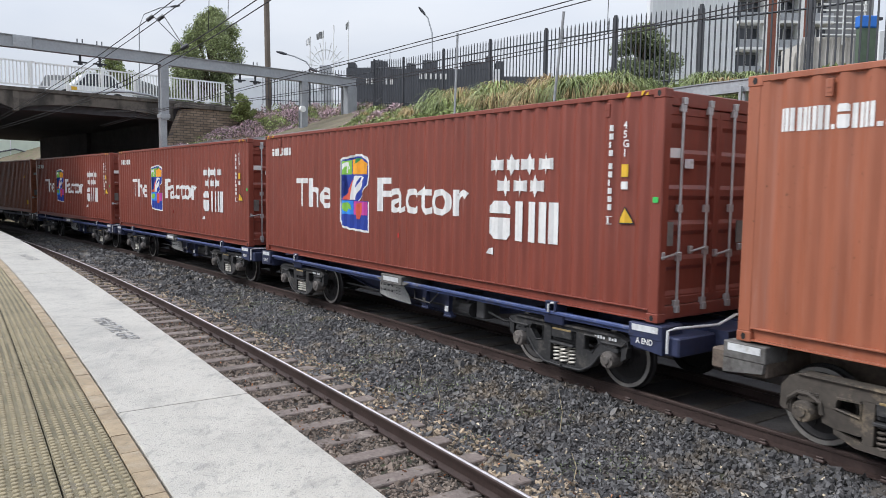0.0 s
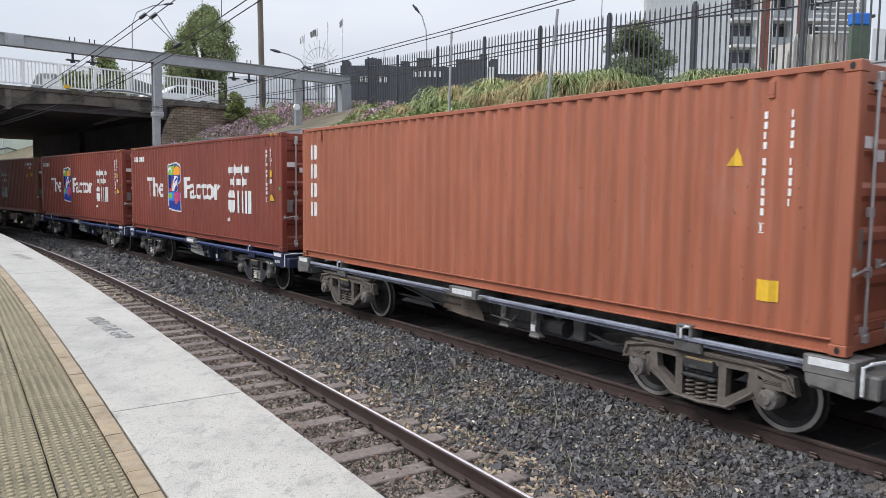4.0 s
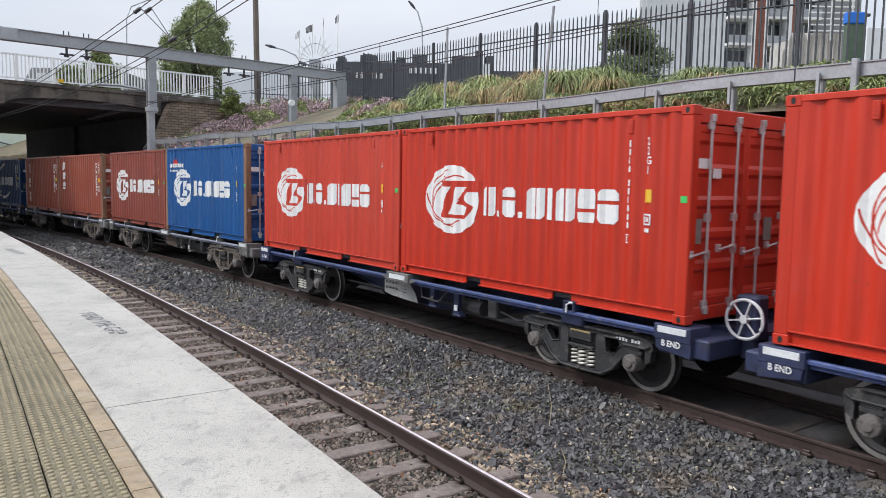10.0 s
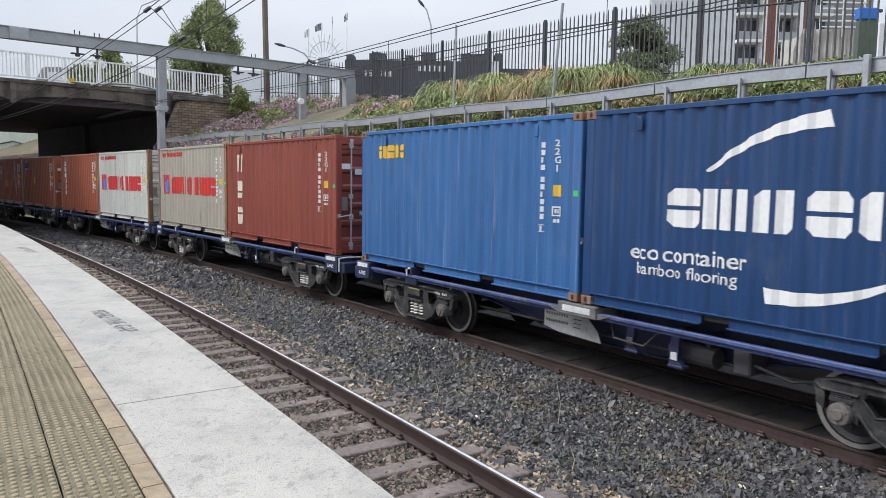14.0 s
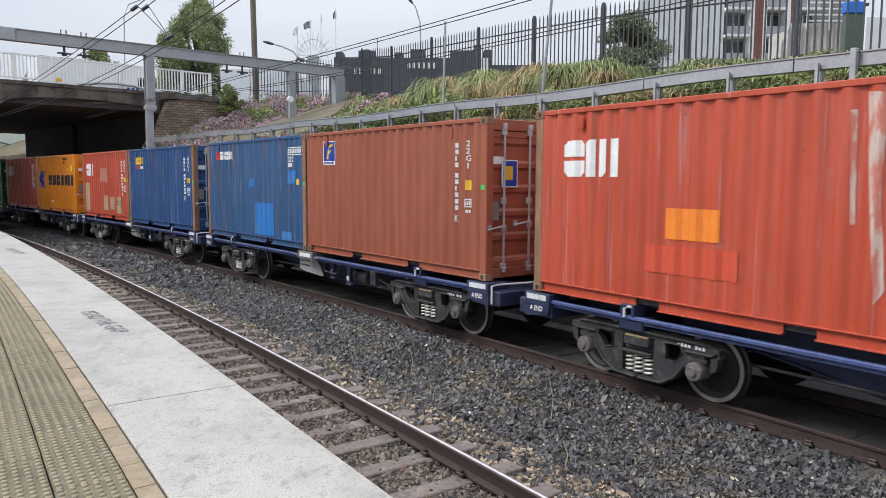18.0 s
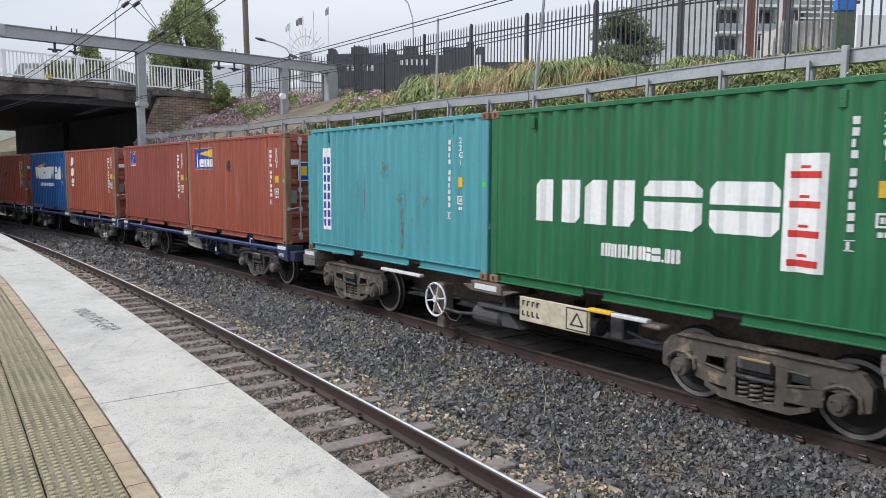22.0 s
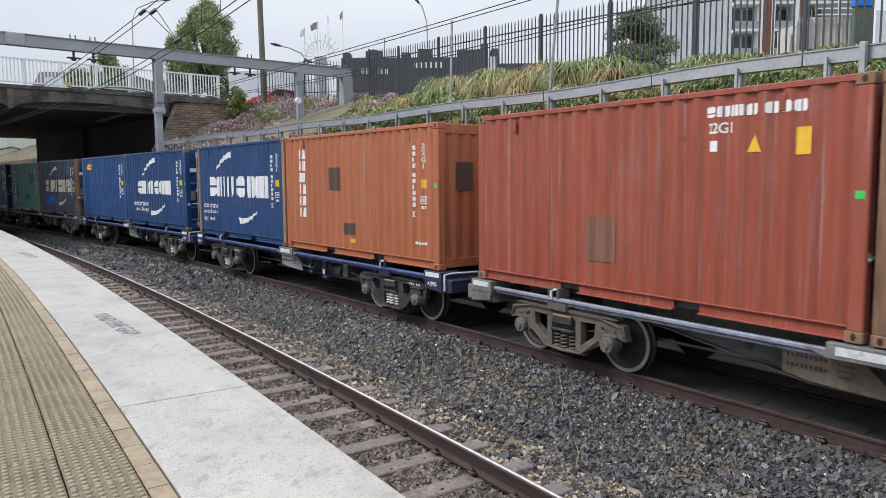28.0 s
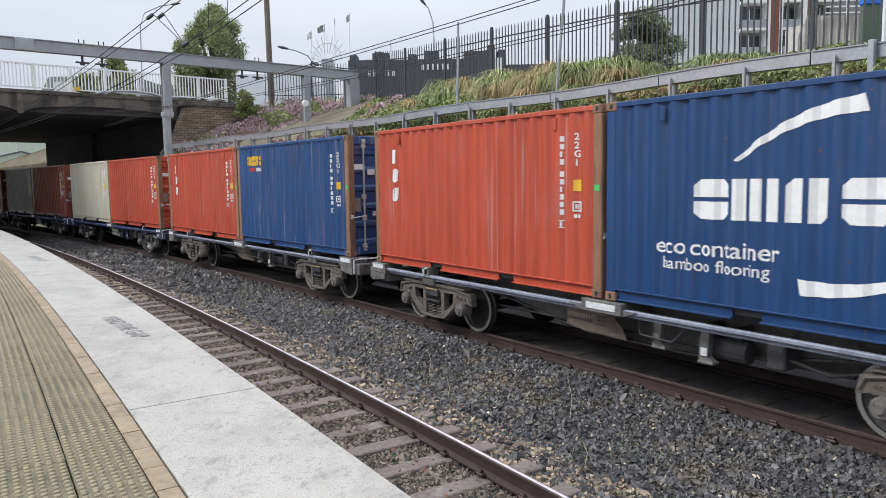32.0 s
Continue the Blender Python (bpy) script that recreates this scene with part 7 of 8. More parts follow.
FRAME, FRAME2, FRAME3, WHEELS, RIMS, BEARING, BOLSTER = make_frame(0), make_frame(1), make_frame(2), make_wheels(), make_rims(), make_bearing(), make_bolster()
SPRINGS = [make_spring(cx, cy) for cx, cy in ((-0.15, -1.06), (0.0, -1.08), (0.15, -1.06))]
WEAR = make_plain(-0.17, -1.184, 0.675, 0.19, -1.165, 0.70, 0.003)
nb = NB()
for k in range(8):
    if k != 4:
        box(nb, -0.18 + 0.05 * k, -1.134, 0.645, -0.148 + 0.05 * k, -1.131, 0.645 + (0.045 if k % 3 else 0.035))
NAME_BAR = mesh_of(nb, WHITE)
M["wear_strip"] = material("wear_strip", (0.26, 0.19, 0.09), 0.8, vary=0.3, scale=9)
M["bearing"] = material("bearing", (0.15, 0.135, 0.125), 0.6, 0.3, vary=0.35, scale=9, second=(0.28, 0.25, 0.22), spot=-0.03)


def text_plate(body, w, h):
    bm = NB()
    for q in words(body, -w / 2, -h / 2, w, h, 0.02):
        try:
            bm.faces.new([bm.verts.new((x, 0, z)) for x, z in q])
        except ValueError:
            continue
    return mesh_of(bm, WHITE)


A_END, B_END = text_plate("A END", 0.26, 0.075), text_plate("B END", 0.26, 0.075)


def make_sill():
    bm = box(NB(), -6.0, -1.225, 0.885, 6.0, -1.15, 0.94, 0.012)
    box(bm, -6.0, -1.17, 0.84, 6.0, -1.155, 0.89)
    return mesh_of(bm, M["sill_blue"])


def make_spine():
    """The old wagon's deep middle beam."""
    bm = box(NB(), -6.3, -0.35, 0.56, 6.3, 0.35, 0.98, 0.02)
    box(bm, -3.3, -0.35, 0.45, 3.3, 0.35, 0.6, 0.02)
    return mesh_of(bm, M["wagon_blue"])


def make_belly():
    """A fish-bellied side of the skeletal spine, with its bottom flange."""
    low = [(-6.3, 0.70), (-3.4, 0.70), (-2.9, 0.66), (-0.9, 0.36), (0.9, 0.36), (2.9, 0.66), (3.4, 0.70), (6.3, 0.70)]
    bm = plate(NB(), low + [(6.3, 0.96), (-6.3, 0.96)], -0.46, -0.36)
    for (x0, z0), (x1, z1) in zip(low, low[1:]):
        plate(bm, [(x0, z0 - 0.02), (x1, z1 - 0.02), (x1, z1 + 0.004), (x0, z0 + 0.004)], -0.54, -0.30)
    return mesh_of(bm, M["wagon_blue"])


def make_end():
    bm = box(NB(), 5.72, -1.20, 0.66, 6.42, 1.20, 0.90, 0.02)
    plate(bm, [(6.42, 0.66), (6.6, 0.74), (6.6, 0.94), (5.9, 0.94), (5.9, 0.66)], -0.45, 0.45)
    return mesh_of(bm, M["wagon_blue"])


def make_corner():
    bm = box(NB(), 5.70, -1.27, 0.83, 6.22, -0.85, 1.02, 0.01)
    plate(bm, [(5.74, 0.72), (6.22, 0.66), (6.22, 0.84), (5.72, 0.84)], -1.26, -1.2)
    return mesh_of(bm, M["wagon_grey"])


def make_mid():
    bm = box(NB(), -0.36, -1.27, 0.85, 0.36, -0.7, 1.02, 0.01)
    plate(bm, [(-0.36, 0.85), (-0.6, 0.93), (0.6, 0.93), (0.36, 0.85)], -1.24, -1.1)
    box(bm, -0.14, -0.75, 0.78, 0.14, 0.75, 0.95)
    return mesh_of(bm, M["wagon_grey"])


def make_bracket():
    bm = box(NB(), -0.14, -1.235, 0.93, -0.09, -1.0, 1.07, 0.01)
    box(bm, 0.03, -1.235, 0.93, 0.08, -1.0, 1.07, 0.01)
    box(bm, -0.14, -1.235, 1.05, 0.08, -1.0, 1.08, 0.006)
    box(bm, -0.2, -1.2, 0.74, 0.2, 1.2, 0.92, 0.02)
    return mesh_of(bm, M["wagon_blue"])


def make_clasp():
    bm = tube(NB(), [(-0.06, -1.245, 0.92), (-0.06, -1.245, 1.03), (0.0, -1.245, 1.06), (0.05, -1.24, 1.06)], 0.018, 6)
    return mesh_of(bm, M["plate_white"])


def make_pipe():
    bm = tube(NB(), [(6.28, -1.24, 0.70), (6.28, -1.24, 0.98), (6.3, -1.1, 1.0), (6.42, -0.4, 1.0), (6.52, -0.2, 1.12), (6.56, 0.7, 1.12)], 0.018, 6)
    return mesh_of(bm, M["plate_white"])


def make_coupler():
    bm = box(NB(), 6.5, -0.12, 0.74, 6.665, 0.12, 0.92, 0.02)
    tube(bm, [(6.45, 0.35, 0.8), (6.58, 0.33, 0.5), (6.66, 0.3, 0.48)], 0.03, 6)
    return mesh_of(bm, M["under_black"])


def make_handwheel(r=0.235):
    bm = NB()
    rim = [(r * math.cos(a), 0, r * math.sin(a)) for a in (2 * math.pi * k / 28 for k in range(29))]
    tube(bm, rim, 0.02, 6, False)
    for k in range(6):
        a = math.pi * k / 3 + 0.2
        tube(bm, [(0.04 * math.cos(a), 0.0, 0.04 * math.sin(a)), (r * math.cos(a), 0, r * math.sin(a))], 0.013, 5)
    tube(bm, [(0, -0.03, 0), (0, 0.06, 0)], 0.05, 10)
    return mesh_of(bm, M["plate_white"])


def make_gearbox():
    bm = box(NB(), -0.16, 0.05, -0.26, 0.14, 0.3, 0.28, 0.03)
    box(bm, -0.1, 0.1, -0.5, 0.1, 0.24, -0.2, 0.02)
    return mesh_of(bm, M["wagon_blue"])


def make_brakegear():
    bm = tube(NB(), [(1.2, -0.7, 0.56), (1.85, -0.7, 0.56)], 0.13, 14)
    box(bm, 1.3, -0.75, 0.62, 1.36, -0.5, 0.86)
    box(bm, 1.7, -0.75, 0.62, 1.76, -0.5, 0.86)
    box(bm, 2.2, -0.95, 0.5, 2.42, -0.6, 0.80, 0.02)
    tube(bm, [(2.42, -0.85, 0.62), (2.9, -0.9, 0.55), (3.2, -0.7, 0.6)], 0.02, 6)
    tube(bm, [(-3.0, -0.6, 0.5), (3.0, -0.6, 0.5)], 0.02, 6)
    tube(bm, [(0.4, -1.0, 0.82), (0.5, -1.05, 0.62), (1.0, -1.05, 0.6), (1.2, -1.0, 0.82)], 0.015, 6)
    return mesh_of(bm, M["under_black"])


def make_number_plate():
    return mesh_of(plate(NB(), [(-1.03, 0.52), (-0.72, 0.47), (0.12, 0.44), (0.04, 0.60), (-0.16, 0.77), (-1.03, 0.79)], -0.875, -0.865), M["plate_white"])


def make_number_bars():
    bm = NB()
    for i in range(9):
        for z in (0.60, 0.705):
            box(bm, -0.98 + 0.052 * i, -0.8785, z, -0.955 + 0.052 * i, -0.876, z + 0.04)
    for i in range(3):
        box(bm, -0.42, -0.8785, 0.58 + 0.06 * i, -0.26, -0.876, 0.589 + 0.06 * i)
    return mesh_of(bm, INK)


def make_hanger():
    """A release handle on a bent bracket under the sill."""
    bm = plate(NB(), [(-0.06, 0.86), (0.06, 0.86), (0.05, 0.56), (0.12, 0.50), (0.12, 0.46), (-0.08, 0.46), (-0.08, 0.56)], -0.98, -0.90)
    box(bm, -0.09, -1.0, 0.46, 0.13, -0.86, 0.50, 0.01)
    return mesh_of(bm, M["wagon_blue"])


WG = {"hanger": make_hanger(), "tag": make_plain(-0.045, -1.004, 0.56, 0.05, -0.984, 0.66, 0.005), "sill": make_sill(), "belly": make_belly(), "web": make_plain(-6.3, -0.3, 0.80, 6.3, 0.3, 0.94), "spine2": make_spine(), "end": make_end(), "corner": make_corner(), "mid": make_mid(), "bracket": make_bracket(), "clasp": make_clasp(), "pipe": make_pipe(), "coupler": make_coupler(),
      "wheel": make_handwheel(), "wheel2": make_handwheel(0.28), "gear": make_gearbox(), "brake": make_brakegear(), "plate": make_number_plate(), "bars": make_number_bars(),
      "white": make_plain(5.76, -1.276, 0.92, 6.16, -1.270, 1.0), "white_mid": make_plain(-0.26, -1.276, 0.90, 0.26, -1.270, 0.985)}


def bogie(w, x, iron, kind):
    half = 0.92 if kind == 2 else 0.88
    b = dressed("bogie", BOLSTER, M["bogie_iron"], w, Matrix.Translation((x, 0, 0)))
    for m in (Matrix(), pose(0, 0, 0, 0, 0, 180)):
        f = dressed("side_frame", (FRAME, FRAME2, FRAME3)[kind], iron, b, m)
        if m == Matrix():
            for sp in SPRINGS:
                dressed("spring", sp, M["spring"] if kind == 0 else M["bogie_dusty"], b, m)
            dressed("wear_strip", WEAR, M["wear_strip"], b, m)
        for k in (-half, half):
            dressed("bearing_cap", BEARING, M["bearing"] if kind != 2 else iron, b, m @ Matrix.Translation((k, 0, 0.42)))
    if kind == 0:
        dressed("frame_number", NAME_BAR, M["plate_white"], b, Matrix.Translation((0.78, -0.004, 0.03)))
    for k in (-half, half):
        ws = dressed("wheelset", WHEELS, M["wheel_steel"], w, Matrix.Translation((x + k, 0, 0.42)))
        for sd in (1, -1):
            dressed("wheel_rim", RIMS, M["tread"], ws, Matrix.Diagonal((1, sd, 1, 1)))
        turning.append((ws, x + k, w))


def wagon(n, style, b_front, straight):
    """A flat container wagon. style: blue, grey or old."""
    says = {"blue": "navy blue skeletal container wagon with white corner plates", "grey": "weathered grey skeletal container wagon with white corner plates", "old": "rusty grey-brown container wagon with side handwheel"}
    w = empty("container_wagon", says[style], "wagon", "wagons of the train")
    body = {"blue": M["wagon_blue"], "grey": M["wagon_grey"], "old": M["wagon_rusty"]}[style]
    edge = {"blue": M["sill_blue"], "grey": M["sill_pale"], "old": M["wagon_rusty"]}[style]
    flip = pose(0, 0, 0, 0, 0, 180)
    back = Matrix.Diagonal((-1, 1, 1, 1))
    if style == "old":
        dressed("spine", WG["spine2"], body, w)
    else:
        dressed("spine_deck", WG["web"], body, w)
        for sy in (1, -1):
            dressed("spine_beam", WG["belly"], body, w, Matrix.Diagonal((1, sy, 1, 1)))
    for m in (Matrix(), flip):
        if style != "old":
            dressed("side_sill", WG["sill"], edge, w, m)
        dressed("end_sill", WG["end"], body, w, m)
        dressed("coupler", WG["coupler"], M["under_black"], w, m)
        dressed("middle_pedestal", WG["mid"], body if style == "old" else M["wagon_grey"], w, m)
        for k in () if style == "old" else (-4.28, 4.28):
            dressed("outrigger", WG["bracket"], body, w, Matrix.Translation((k, 0, 0)) if m == Matrix() else flip @ Matrix.Translation((k, 0, 0)))
            if m == Matrix():
                dressed("clasp", WG["clasp"], M["plate_white"], w, Matrix.Translation((k, 0, 0)))
    for sx in (1, -1):
        for sy in (1, -1):
            q = dressed("corner_pedestal", WG["corner"], M["wagon_grey"] if style != "blue" else M["wagon_blue"], w, Matrix.Diagonal((sx, sy, 1, 1)))
            if sy > 0:
                dressed("corner_plate", WG["white"], M["plate_white"], q)
                if style == "blue":
                    t = dressed("end_letters", B_END if b_front == (sx > 0) else A_END, WHITE, q)
                    t.matrix_basis = Matrix.Translation((5.96, -1.278, 0.80)) @ Matrix.Diagonal((sx, 1, 1, 1))
    dressed("pedestal_plate", WG["white_mid"], M["plate_white"], w)
    dressed("brake_gear", WG["brake"], M["under_black"], w)
    if style != "old":
        pl = dressed("number_plate", WG["plate"], M["number_grey"] if style == "blue" else M["wagon_rusty"], w)
        dressed("number_mark", WG["bars"], INK, pl)
        for hx in (0.72, 1.42):
            hg = dressed("release_handle", WG["hanger"], body, w, Matrix.Translation((hx, 0, 0.0 if hx < 1 else -0.06)))
            dressed("handle_tag", WG["tag"], M["plate_white"] if hx > 1 else M["wagon_grey"], hg)
        if b_front:
            h = dressed("handwheel", WG["wheel"], M["plate_white"], w, Matrix.Translation((6.5, -0.62, 1.12)))
            dressed("gear_box", WG["gear"], body, h)
        else:
            dressed("hose_pipe", WG["pipe"], M["plate_white"], w)
    else:
        h = dressed("handwheel", WG["wheel2"], M["plate_white"], w, Matrix.Translation((-1.42, -1.18, 0.55)))
        dressed("gear_box", WG["gear"], body, h)
        bx = dressed("number_board", BOARD, M["board_cream"], w)
        dressed("number_mark", BOARDBARS, INK, bx)
        dressed("air_reservoir", RESERVOIR, M["under_black"], w)
        dressed("step", STEPBAR, M["plate_white"], w)
        dressed("yellow_bar", YELBAR, M["yellow"], w, label="faded yellow handrail bar")
        st = dressed("stencil_board", STENCIL, M["under_black"], w)
        dressed("stencil_band", STENCILTOP, M["board_cream"], st)
        dressed("drain_cock", DRAINCOCK, M["wagon_rusty"], w)
    iron = {"old": M["bogie_brown"], "grey": M["bogie_dusty"], "blue": M["bogie_iron"]}[style]
    at = 4.39 if style == "old" else 4.42
    bogie(w, -4.2 if style != "old" else -at, iron, 2 if style == "old" else int(straight or style == "grey"))
    bogie(w, at, iron, 2 if style == "old" else int(straight or style == "grey"))
    return w


M["board_cream"] = overlay(material("board_cream", (0.50, 0.44, 0.33), 0.7, vary=0.2, scale=6), (0.22, 0.17, 0.12), (5.0, 5.0, 5.0), 0.5, 0.66, 0.7)
BOARD = make_plain(0.7, -1.2, 0.54, 2.06, -1.16, 0.90, 0.008)
bb = NB()
for i in range(4):
    box(bb, 0.76 + 0.1 * i, -1.206, 0.77, 0.785 + 0.1 * i, -1.202, 0.85)
    box(bb, 0.76 + 0.1 * i, -1.206, 0.62, 0.785 + 0.1 * i, -1.202, 0.70)
    box(bb, 0.785 + 0.1 * i, -1.206, 0.83, 0.82 + 0.1 * i, -1.202, 0.85)
    box(bb, 0.785 + 0.1 * i, -1.206, 0.62, 0.82 + 0.1 * i, -1.202, 0.64)
for a in (1.64, 2.02):
    box(bb, a, -1.206, 0.57, a + 0.015, -1.202, 0.87)
box(bb, 1.64, -1.206, 0.565, 2.035, -1.202, 0.58)
box(bb, 1.64, -1.206, 0.86, 2.035, -1.202, 0.875)
plate(bb, [(1.71, 0.63), (1.97, 0.63), (1.95, 0.65), (1.73, 0.65)], -1.206, -1.202)
plate(bb, [(1.71, 0.63), (1.74, 0.63), (1.845, 0.80), (1.835, 0.82)], -1.206, -1.202)
plate(bb, [(1.94, 0.63), (1.97, 0.63), (1.845, 0.82), (1.835, 0.80)], -1.206, -1.202)
BOARDBARS = mesh_of(bb, INK)
rv = tube(NB(), [(-0.52, -1.0, 0.45), (-0.46, -1.0, 0.45), (0.14, -1.0, 0.45), (0.2, -1.0, 0.45)], [0.1, 0.155, 0.155, 0.1], 14)
plate(rv, [(0.2, 0.35), (0.62, 0.36), (0.3, 0.62), (0.26, 0.86), (0.2, 0.86)], -1.1, -0.9)
box(rv, -0.3, -1.18, 0.60, 0.66, -0.9, 0.66, 0.01)
tube(rv, [(-1.3, -1.08, 0.40), (-0.9, -1.05, 0.38), (-0.5, -1.0, 0.42)], 0.03, 6)
tube(rv, [(-1.25, -1.1, 0.36), (-1.1, -1.1, 0.24), (-0.95, -1.08, 0.24), (-0.82, -1.06, 0.40)], 0.014, 5)
RESERVOIR = mesh_of(rv, M["under_black"])
STEPBAR = mesh_of(box(box(NB(), -3.12, -1.22, 0.88, -1.84, -1.12, 0.93, 0.008), 2.44, -1.22, 0.86, 3.0, -1.12, 0.91, 0.008), M["plate_white"])
YELBAR = make_plain(2.04, -1.22, 0.87, 2.43, -1.12, 0.92, 0.008)
STENCIL = make_plain(-0.3, -1.21, 0.80, 0.34, -1.17, 0.93, 0.008)
STENCILTOP = make_plain(-0.3, -1.216, 0.885, 0.34, -1.21, 0.93)
DRAINCOCK = make_plain(2.92, -1.22, 0.80, 3.2, -1.0, 0.86, 0.02)

# the wagons from the front to the rear: style, B end in front, loads from the rear container to the front one
W40 = "factor"
TRAIN = [("old", 0, 0, [("amber", "web", "with a web address on its side")])]
TRAIN += [("blue", 0, 0, [("oxide", W40, "with a colourful emblem and slogan")])] * 3
TRAIN += [("grey", 0, 0, [("amber", "orange", "with sun-bleached paint")])]
TRAIN += [("blue", 0, 0, [("oxide", W40, "with a colourful emblem and slogan")])] * 2
TRAIN += [("old", 0, 0, [("rust_brown", "stars", "with seven white stars")])]
RW, SW = "with a round white emblem", "with a white swoosh"
TRAIN += [("blue", 0, 0, [("scarlet", "round", RW), ("scarlet", "round", RW)]), ("blue", 1, 0, [("scarlet_old", "round", RW), ("scarlet", "round", RW)]),
          ("grey", 1, 0, [("brown", "round", RW), ("cobalt", "round_b", RW)]), ("grey", 0, 1, [("rust_brown", "caps", "with slanted cream letters down it"), ("rust_brown", "three", "with white letters down its side")]),
          ("blue", 1, 0, [("azure", "short2", "with a small yellow mark"), ("navy", "swoosh", SW)]), ("blue", 0, 0, [("beige", "redword", "with red lettering shapes"), ("brown", "caps", "with slanted cream letters down it")]),
          ("blue", 1, 0, [("terracotta", "stack", "with white shapes down its side"), ("white", "redword", "with red lettering shapes")]), ("blue", 1, 0, [("cinnabar", "trio2", "with an orange repair patch"), ("terracotta", "sign_y", "with a small blue sign")]),
          ("blue", 0, 0, [("ocean", "patched", "with bright blue repair patches"), ("terracotta", "sign", "with a small blue sign")]), ("blue", 0, 0, [("cinnabar", "trio1", "with beige repair patches"), ("marine", "short", "with a yellow mark")]),
          ("blue", 0, 0, [("cinnabar", "trio", "with a white mark"), ("marigold", "wedge", "with a blue emblem and dark lettering")]), ("old", 0, 0, [("turquoise", "upright2", "with a white upright sign"), ("green", "script", "with a white script panel")]),
          ("blue", 1, 1, [("brown", "sign", "with a small blue sign"), ("rust_brown", "light", "with a blue and yellow sign")]), ("blue", 0, 0, [("cobalt", "slant", "with white slanted lettering shapes"), ("rust_brown", "three", "with white letters down its side")]),
          ("blue", 0, 1, [("ochre", "repaired", "with paler repair patches"), ("cinnabar", "trio3", "with a dark scuff")]), ("blue", 0, 0, [("rust_brown", "three", "with white letters down its side"), ("ochre", "plain", "with dents and worn paint")]),
          ("grey", 0, 1, [("rust_brown", "number", "with a yellow warning triangle"), ("cobalt", "slant", "with white slanted lettering shapes")]), ("blue", 0, 0, [("navy", "swoosh3", SW), ("ochre", "stack2", "with dark repair patches")]),
          ("blue", 0, 0, [("marine", "short2", "with a small yellow mark"), ("navy", "swoosh", SW)]), ("grey", 1, 1, [("jade", "upright", "with a white upright sign"), ("slate", "faded", "with faded cream lettering shapes")]),
          ("grey", 1, 1, [("cinnabar", "small", "with white figures down its side"), ("navy", "swoosh", SW)]), ("grey", 0, 1, [("cinnabar", "small", "with white figures down its side"), ("marine", "short", "with a yellow mark")]),
          ("blue", 0, 0, [("cream", "plain", "with clean sides"), ("cinnabar", "plain", "with worn paint")]), ("blue", 0, 0, [("beige", "plain", "with dirty sides"), ("brown", "plain", "with worn paint")]),
          ("grey", 0, 0, [("brown", "plain", "with worn paint"), ("brown", "plain", "with worn paint")])]
for n, (style, bf, straight, loads) in enumerate(TRAIN):
    moving.append((n, wagon(n, style, bool(bf), bool(straight)), 0.0, 0.0))
    if len(loads) == 1:
        moving.append((n, container(LEN, *loads[0]), 0.0, DECK))
    else:
        for k, load in zip((-1, 1), loads):
            moving.append((n, container(SHORT, *load), k * 3.067, DECK))
WAGON_OF = {ob: n for n, ob, x, z in moving if z == 0}


# ---- vehicles on the bridge road: x forwards, wheels on z = 0 ----
ROAD = on_line(BS)
M["car_white"] = material("car_white", (0.74, 0.75, 0.76), 0.25, vary=0.04, coat=0.5)
M["car_red"] = material("car_red", (0.48, 0.03, 0.06), 0.25, vary=0.04, coat=0.5)
M["tyre"] = material("tyre", (0.02, 0.02, 0.021), 0.85, vary=0.2)
WHEEL_T = NB()
lathe(WHEEL_T, [(0.19, -0.1), (0.3, -0.11), (0.33, -0.08), (0.33, 0.08), (0.3, 0.11), (0.19, 0.1)], 1, 18)
WHEEL_T = mesh_of(WHEEL_T, M["tyre"])
WHEEL_R = NB()
lathe(WHEEL_R, [(0.0001, -0.085), (0.06, -0.09), (0.19, -0.07), (0.19, 0.07), (0.06, 0.09), (0.0001, 0.085)], 1, 12)
WHEEL_R = mesh_of(WHEEL_R, M["chrome"])


def road_wheel(v, x, y, k=1.0):
    w = share("wheel", WHEEL_T, v, Matrix.Translation((x, y, 0.33 * k)) @ Matrix.Scale(k, 4))
    share("rim", WHEEL_R, w, Matrix())


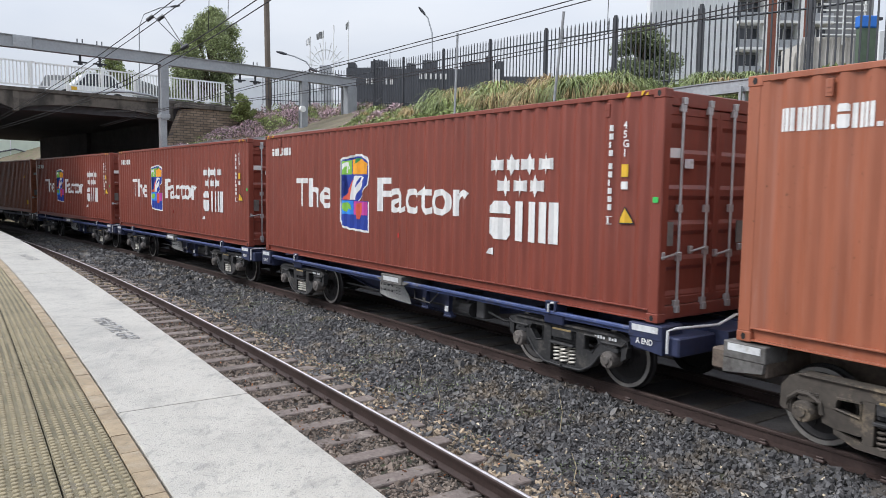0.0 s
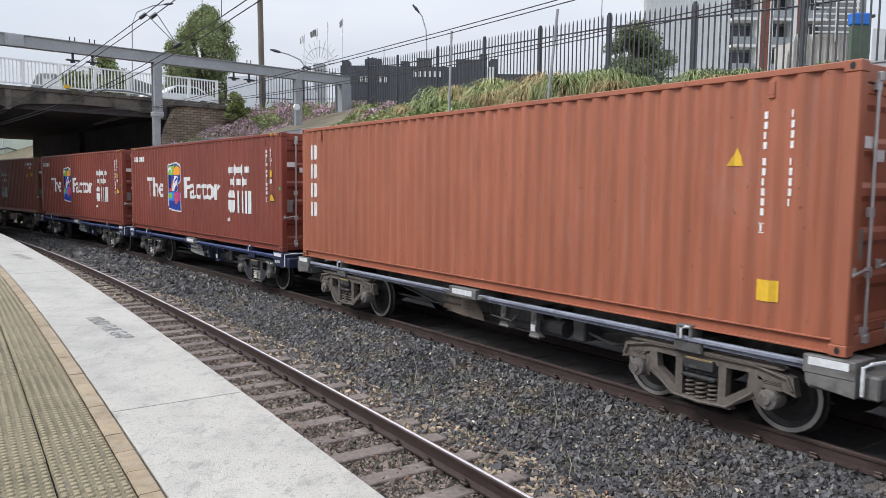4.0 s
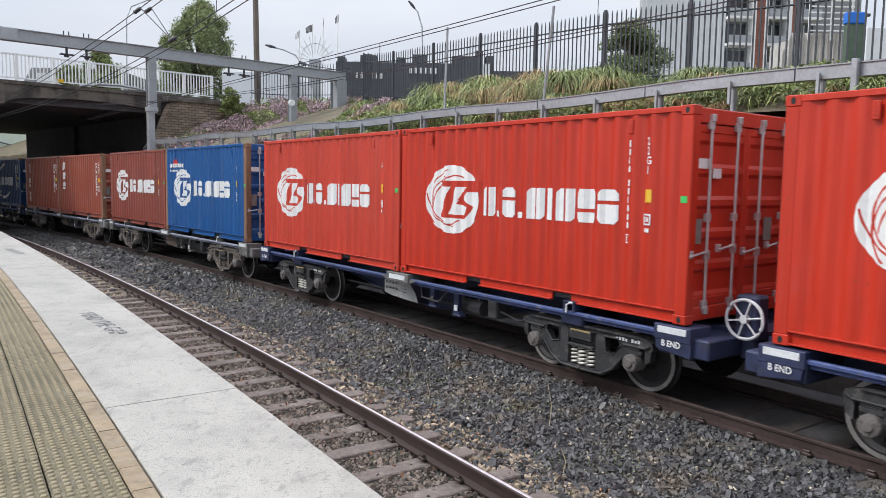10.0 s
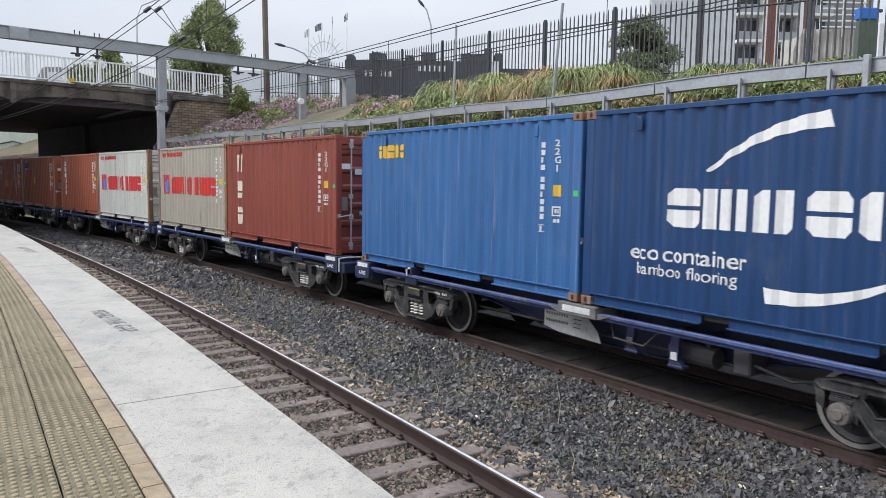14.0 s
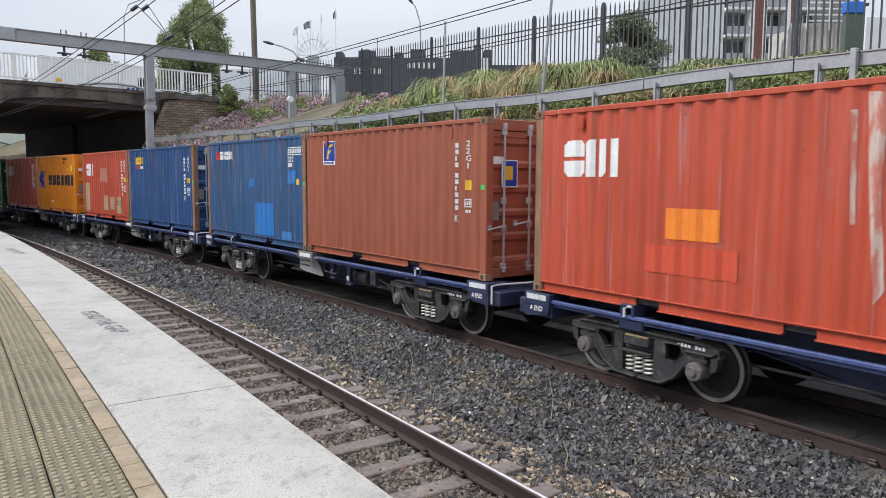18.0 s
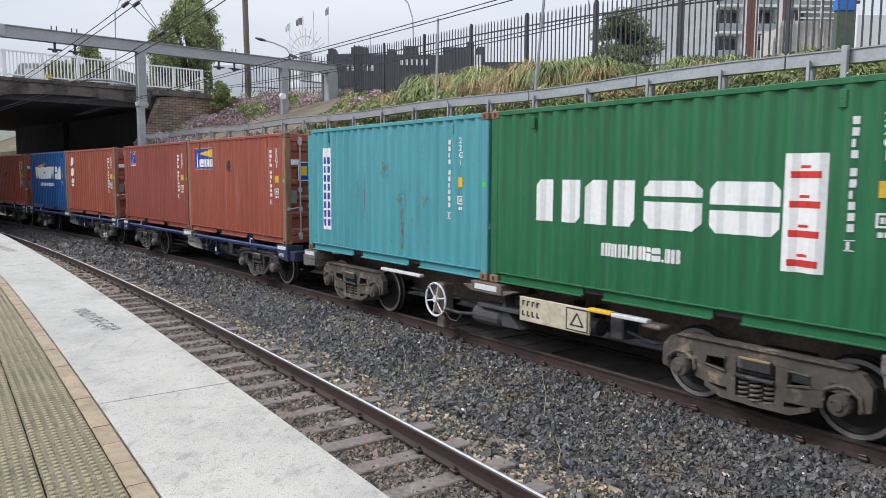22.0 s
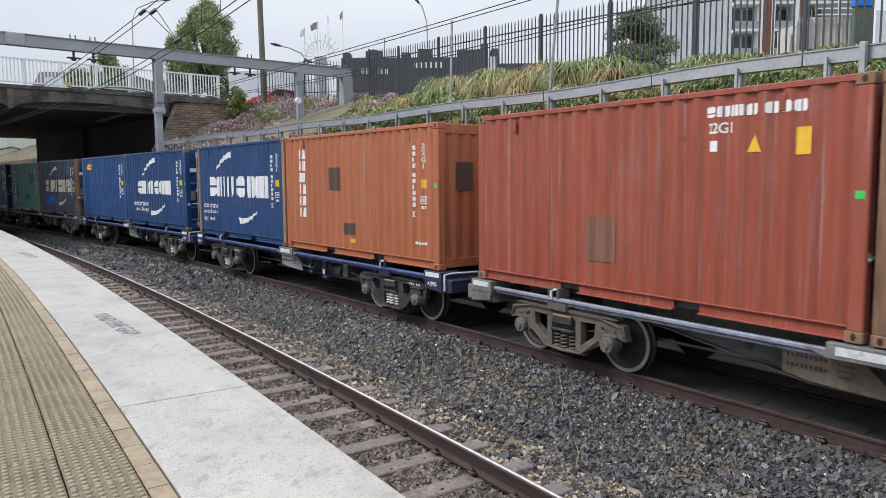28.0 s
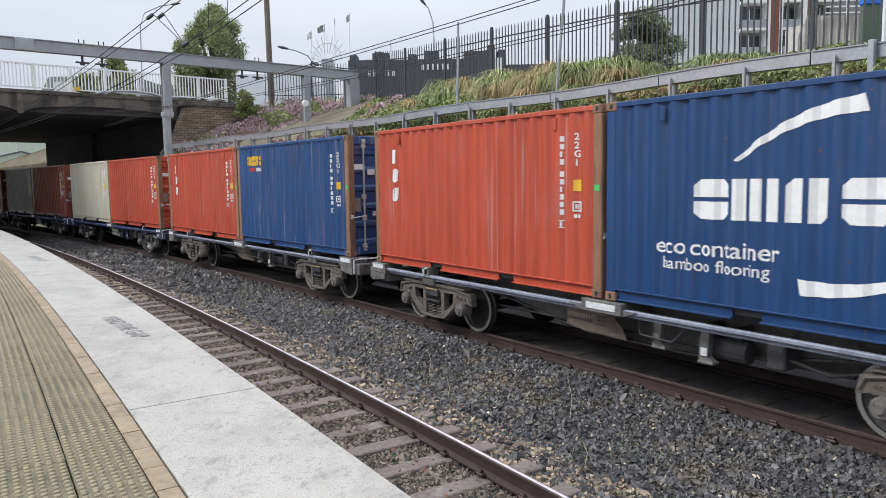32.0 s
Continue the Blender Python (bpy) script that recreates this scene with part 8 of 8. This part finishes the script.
def car(label, mat, tall=1.46):
    v = empty("car", label, "car", "cars on the bridge")
    bm = NB()
    plate(bm, [(-2.05, 0.3), (2.05, 0.28), (2.12, 0.55), (1.95, 0.78), (1.0, 0.92), (-1.75, 0.98), (-2.1, 0.9), (-2.12, 0.5)], -0.84, 0.84)
    bmesh.ops.bevel(bm, geom=bm.edges[:], offset=0.06, segments=2, affect="EDGES")
    part("body", bm, mat, v)
    bm = NB()
    plate(bm, [(1.0, 0.9), (0.25, tall - 0.03), (-0.3, tall), (-1.1, tall - 0.05), (-1.85, 0.95)], -0.7, 0.7)
    bmesh.ops.bevel(bm, geom=bm.edges[:], offset=0.05, segments=2, affect="EDGES")
    part("roof", bm, mat, v)
    for y in (-0.705, 0.705):
        g = NB()
        plate(g, [(0.78, 0.96), (0.18, tall - 0.1), (-0.35, tall - 0.08), (-0.35, 0.96)], y - 0.006, y + 0.006)
        part("side_window", g, M["glass_dark"], v)
        g = NB()
        plate(g, [(-0.43, 0.96), (-0.43, tall - 0.08), (-1.05, tall - 0.12), (-1.6, 0.98)], y - 0.006, y + 0.006)
        part("side_window", g, M["glass_dark"], v)
    for y in (-0.6, 0.6):
        part("headlight", box(NB(), 1.98, y - 0.18, 0.6, 2.1, y + 0.18, 0.72, 0.02), M["chrome"], v)
        part("tail_light", box(NB(), -2.135, y - 0.16, 0.7, -2.05, y + 0.16, 0.86, 0.02), REDP, v)
        for x in (-1.3, 1.32):
            road_wheel(v, x, y * 1.28)
    part("bumper", box(NB(), 2.0, -0.78, 0.3, 2.18, 0.78, 0.48, 0.04), mat, v)
    return v


def truck():
    v = empty("articulated_truck", "white truck with two long box trailers and blue markings", "truck")
    cabm = NB()
    plate(cabm, [(0.0, 0.45), (0.0, 1.15), (-0.75, 1.3), (-1.05, 1.95), (-1.35, 2.5), (-2.7, 2.75), (-2.7, 0.45)], -1.1, 1.1)
    bmesh.ops.bevel(cabm, geom=cabm.edges[:], offset=0.07, segments=2, affect="EDGES")
    part("cab", cabm, M["car_white"], v)
    for y in (-1.106, 1.106):
        g = NB()
        plate(g, [(-0.98, 1.35), (-1.22, 1.9), (-1.75, 1.9), (-1.75, 1.35)], y - 0.005, y + 0.005)
        part("side_window", g, M["glass_dark"], v)
        for k in range(3):
            g = NB()
            plate(g, [(-2.6 + 0.28 * k, 0.7), (-2.42 + 0.28 * k, 0.7), (-2.22 + 0.28 * k, 1.3), (-2.4 + 0.28 * k, 1.3)], y - 0.008, y + 0.008)
            part("blue_stripe", g, NAVY, v)
    part("windscreen", box(NB(), -1.06, -0.95, 1.4, -1.0, 0.95, 1.9), M["glass_dark"], v)
    part("bull_bar", tube(NB(), [(0.08, -1.0, 0.5), (0.1, -1.0, 1.0), (0.1, 1.0, 1.0), (0.08, 1.0, 0.5)], 0.04, 8), M["chrome"], v)
    part("chassis", box(NB(), -17.0, -0.4, 0.55, -0.4, 0.4, 0.8), M["under_black"], v)
    for x0, x1 in ((-7.4, -2.95), (-17.1, -10.0)):
        b = part("trailer_box", box(NB(), x0, -1.2, 0.85, x1, 1.2, 2.68, 0.03), M["car_white"], v)
        part("top_rail", box(NB(), x0 + 0.02, -1.215, 2.56, x1 - 0.02, -1.2, 2.66), M["wagon_grey"], b)
        n = int((x1 - x0) / 0.3)
        for k in range(n):
            x = x0 + 0.15 + k * 0.3
            part("curtain_buckle", box(NB(), x, -1.212, 0.87, x + 0.05, -1.2, 1.05), M["galvanised"], b)
    for x in (-1.0, -2.3, -5.0, -6.2, -11.6, -14.8, -15.7):
        for y in (-0.98, 0.98):
            road_wheel(v, x, y, 1.3)
    return v


VEHICLES = [(truck(), -10.0, 90, [(0, -42), (10, -41.5), (16.4, -1.9), (17, 2.0), (17.5, 4.9), (18, 8.2), (18.5, 11.6), (19, 15.2), (19.5, 18.7), (20, 22.3), (20.5, 26.0), (21.5, 33), (25, 43.5), (32, 44)]),
            (car("white car waiting on the bridge road", M["car_white"], 1.7), -4.6, -90, [(0, 1.4), (2.5, 1.3), (3.1, -0.6), (4.5, -9), (9, -36), (32, -38)]),
            (car("small white car crossing the bridge", M["car_white"]), -4.6, -90, [(0, 36), (3, 10.3), (3.5, 8.3), (6, 0.6), (8, -9), (12, -30), (32, -31)]),
            (car("bright red car crossing the bridge", M["car_red"]), -4.6, -90, [(0, 47), (24, 46), (27.5, 16), (28.5, 10.8), (29, 8.6), (30, 3.2), (31, -1.2), (32, -6)])]


def motions():
    """The train rolls past, its wheels turn while they are near, and traffic crosses the bridge."""
    for v, lane, turn, rows in VEHICLES:
        walk(v, [(float(t), ROAD @ pose(lane, o, 6.935, 0, 0, turn)) for t, o in rows])
    for n, ob, x, z in moving:
        walk(ob, [(float(i), on_line(rear(n, i) - LEN / 2) @ Matrix.Translation((x, 0, z))) for i in range(33)])
    for ws, x, w in turning:
        n, rows, last = WAGON_OF[w], [], None
        for k in range(32 * FPS + 1):
            t = k / FPS
            s = rear(n, t) - LEN / 2 - x
            if k in (0, 32 * FPS) or -9 < s < 42:
                c = min(max(s, -9), 42)
                a = math.degrees((42 - c) / 0.42)
                rows.append((t, pose(x, 0, 0.42, 0, a, 0)))
        walk(ws, rows)


motions()
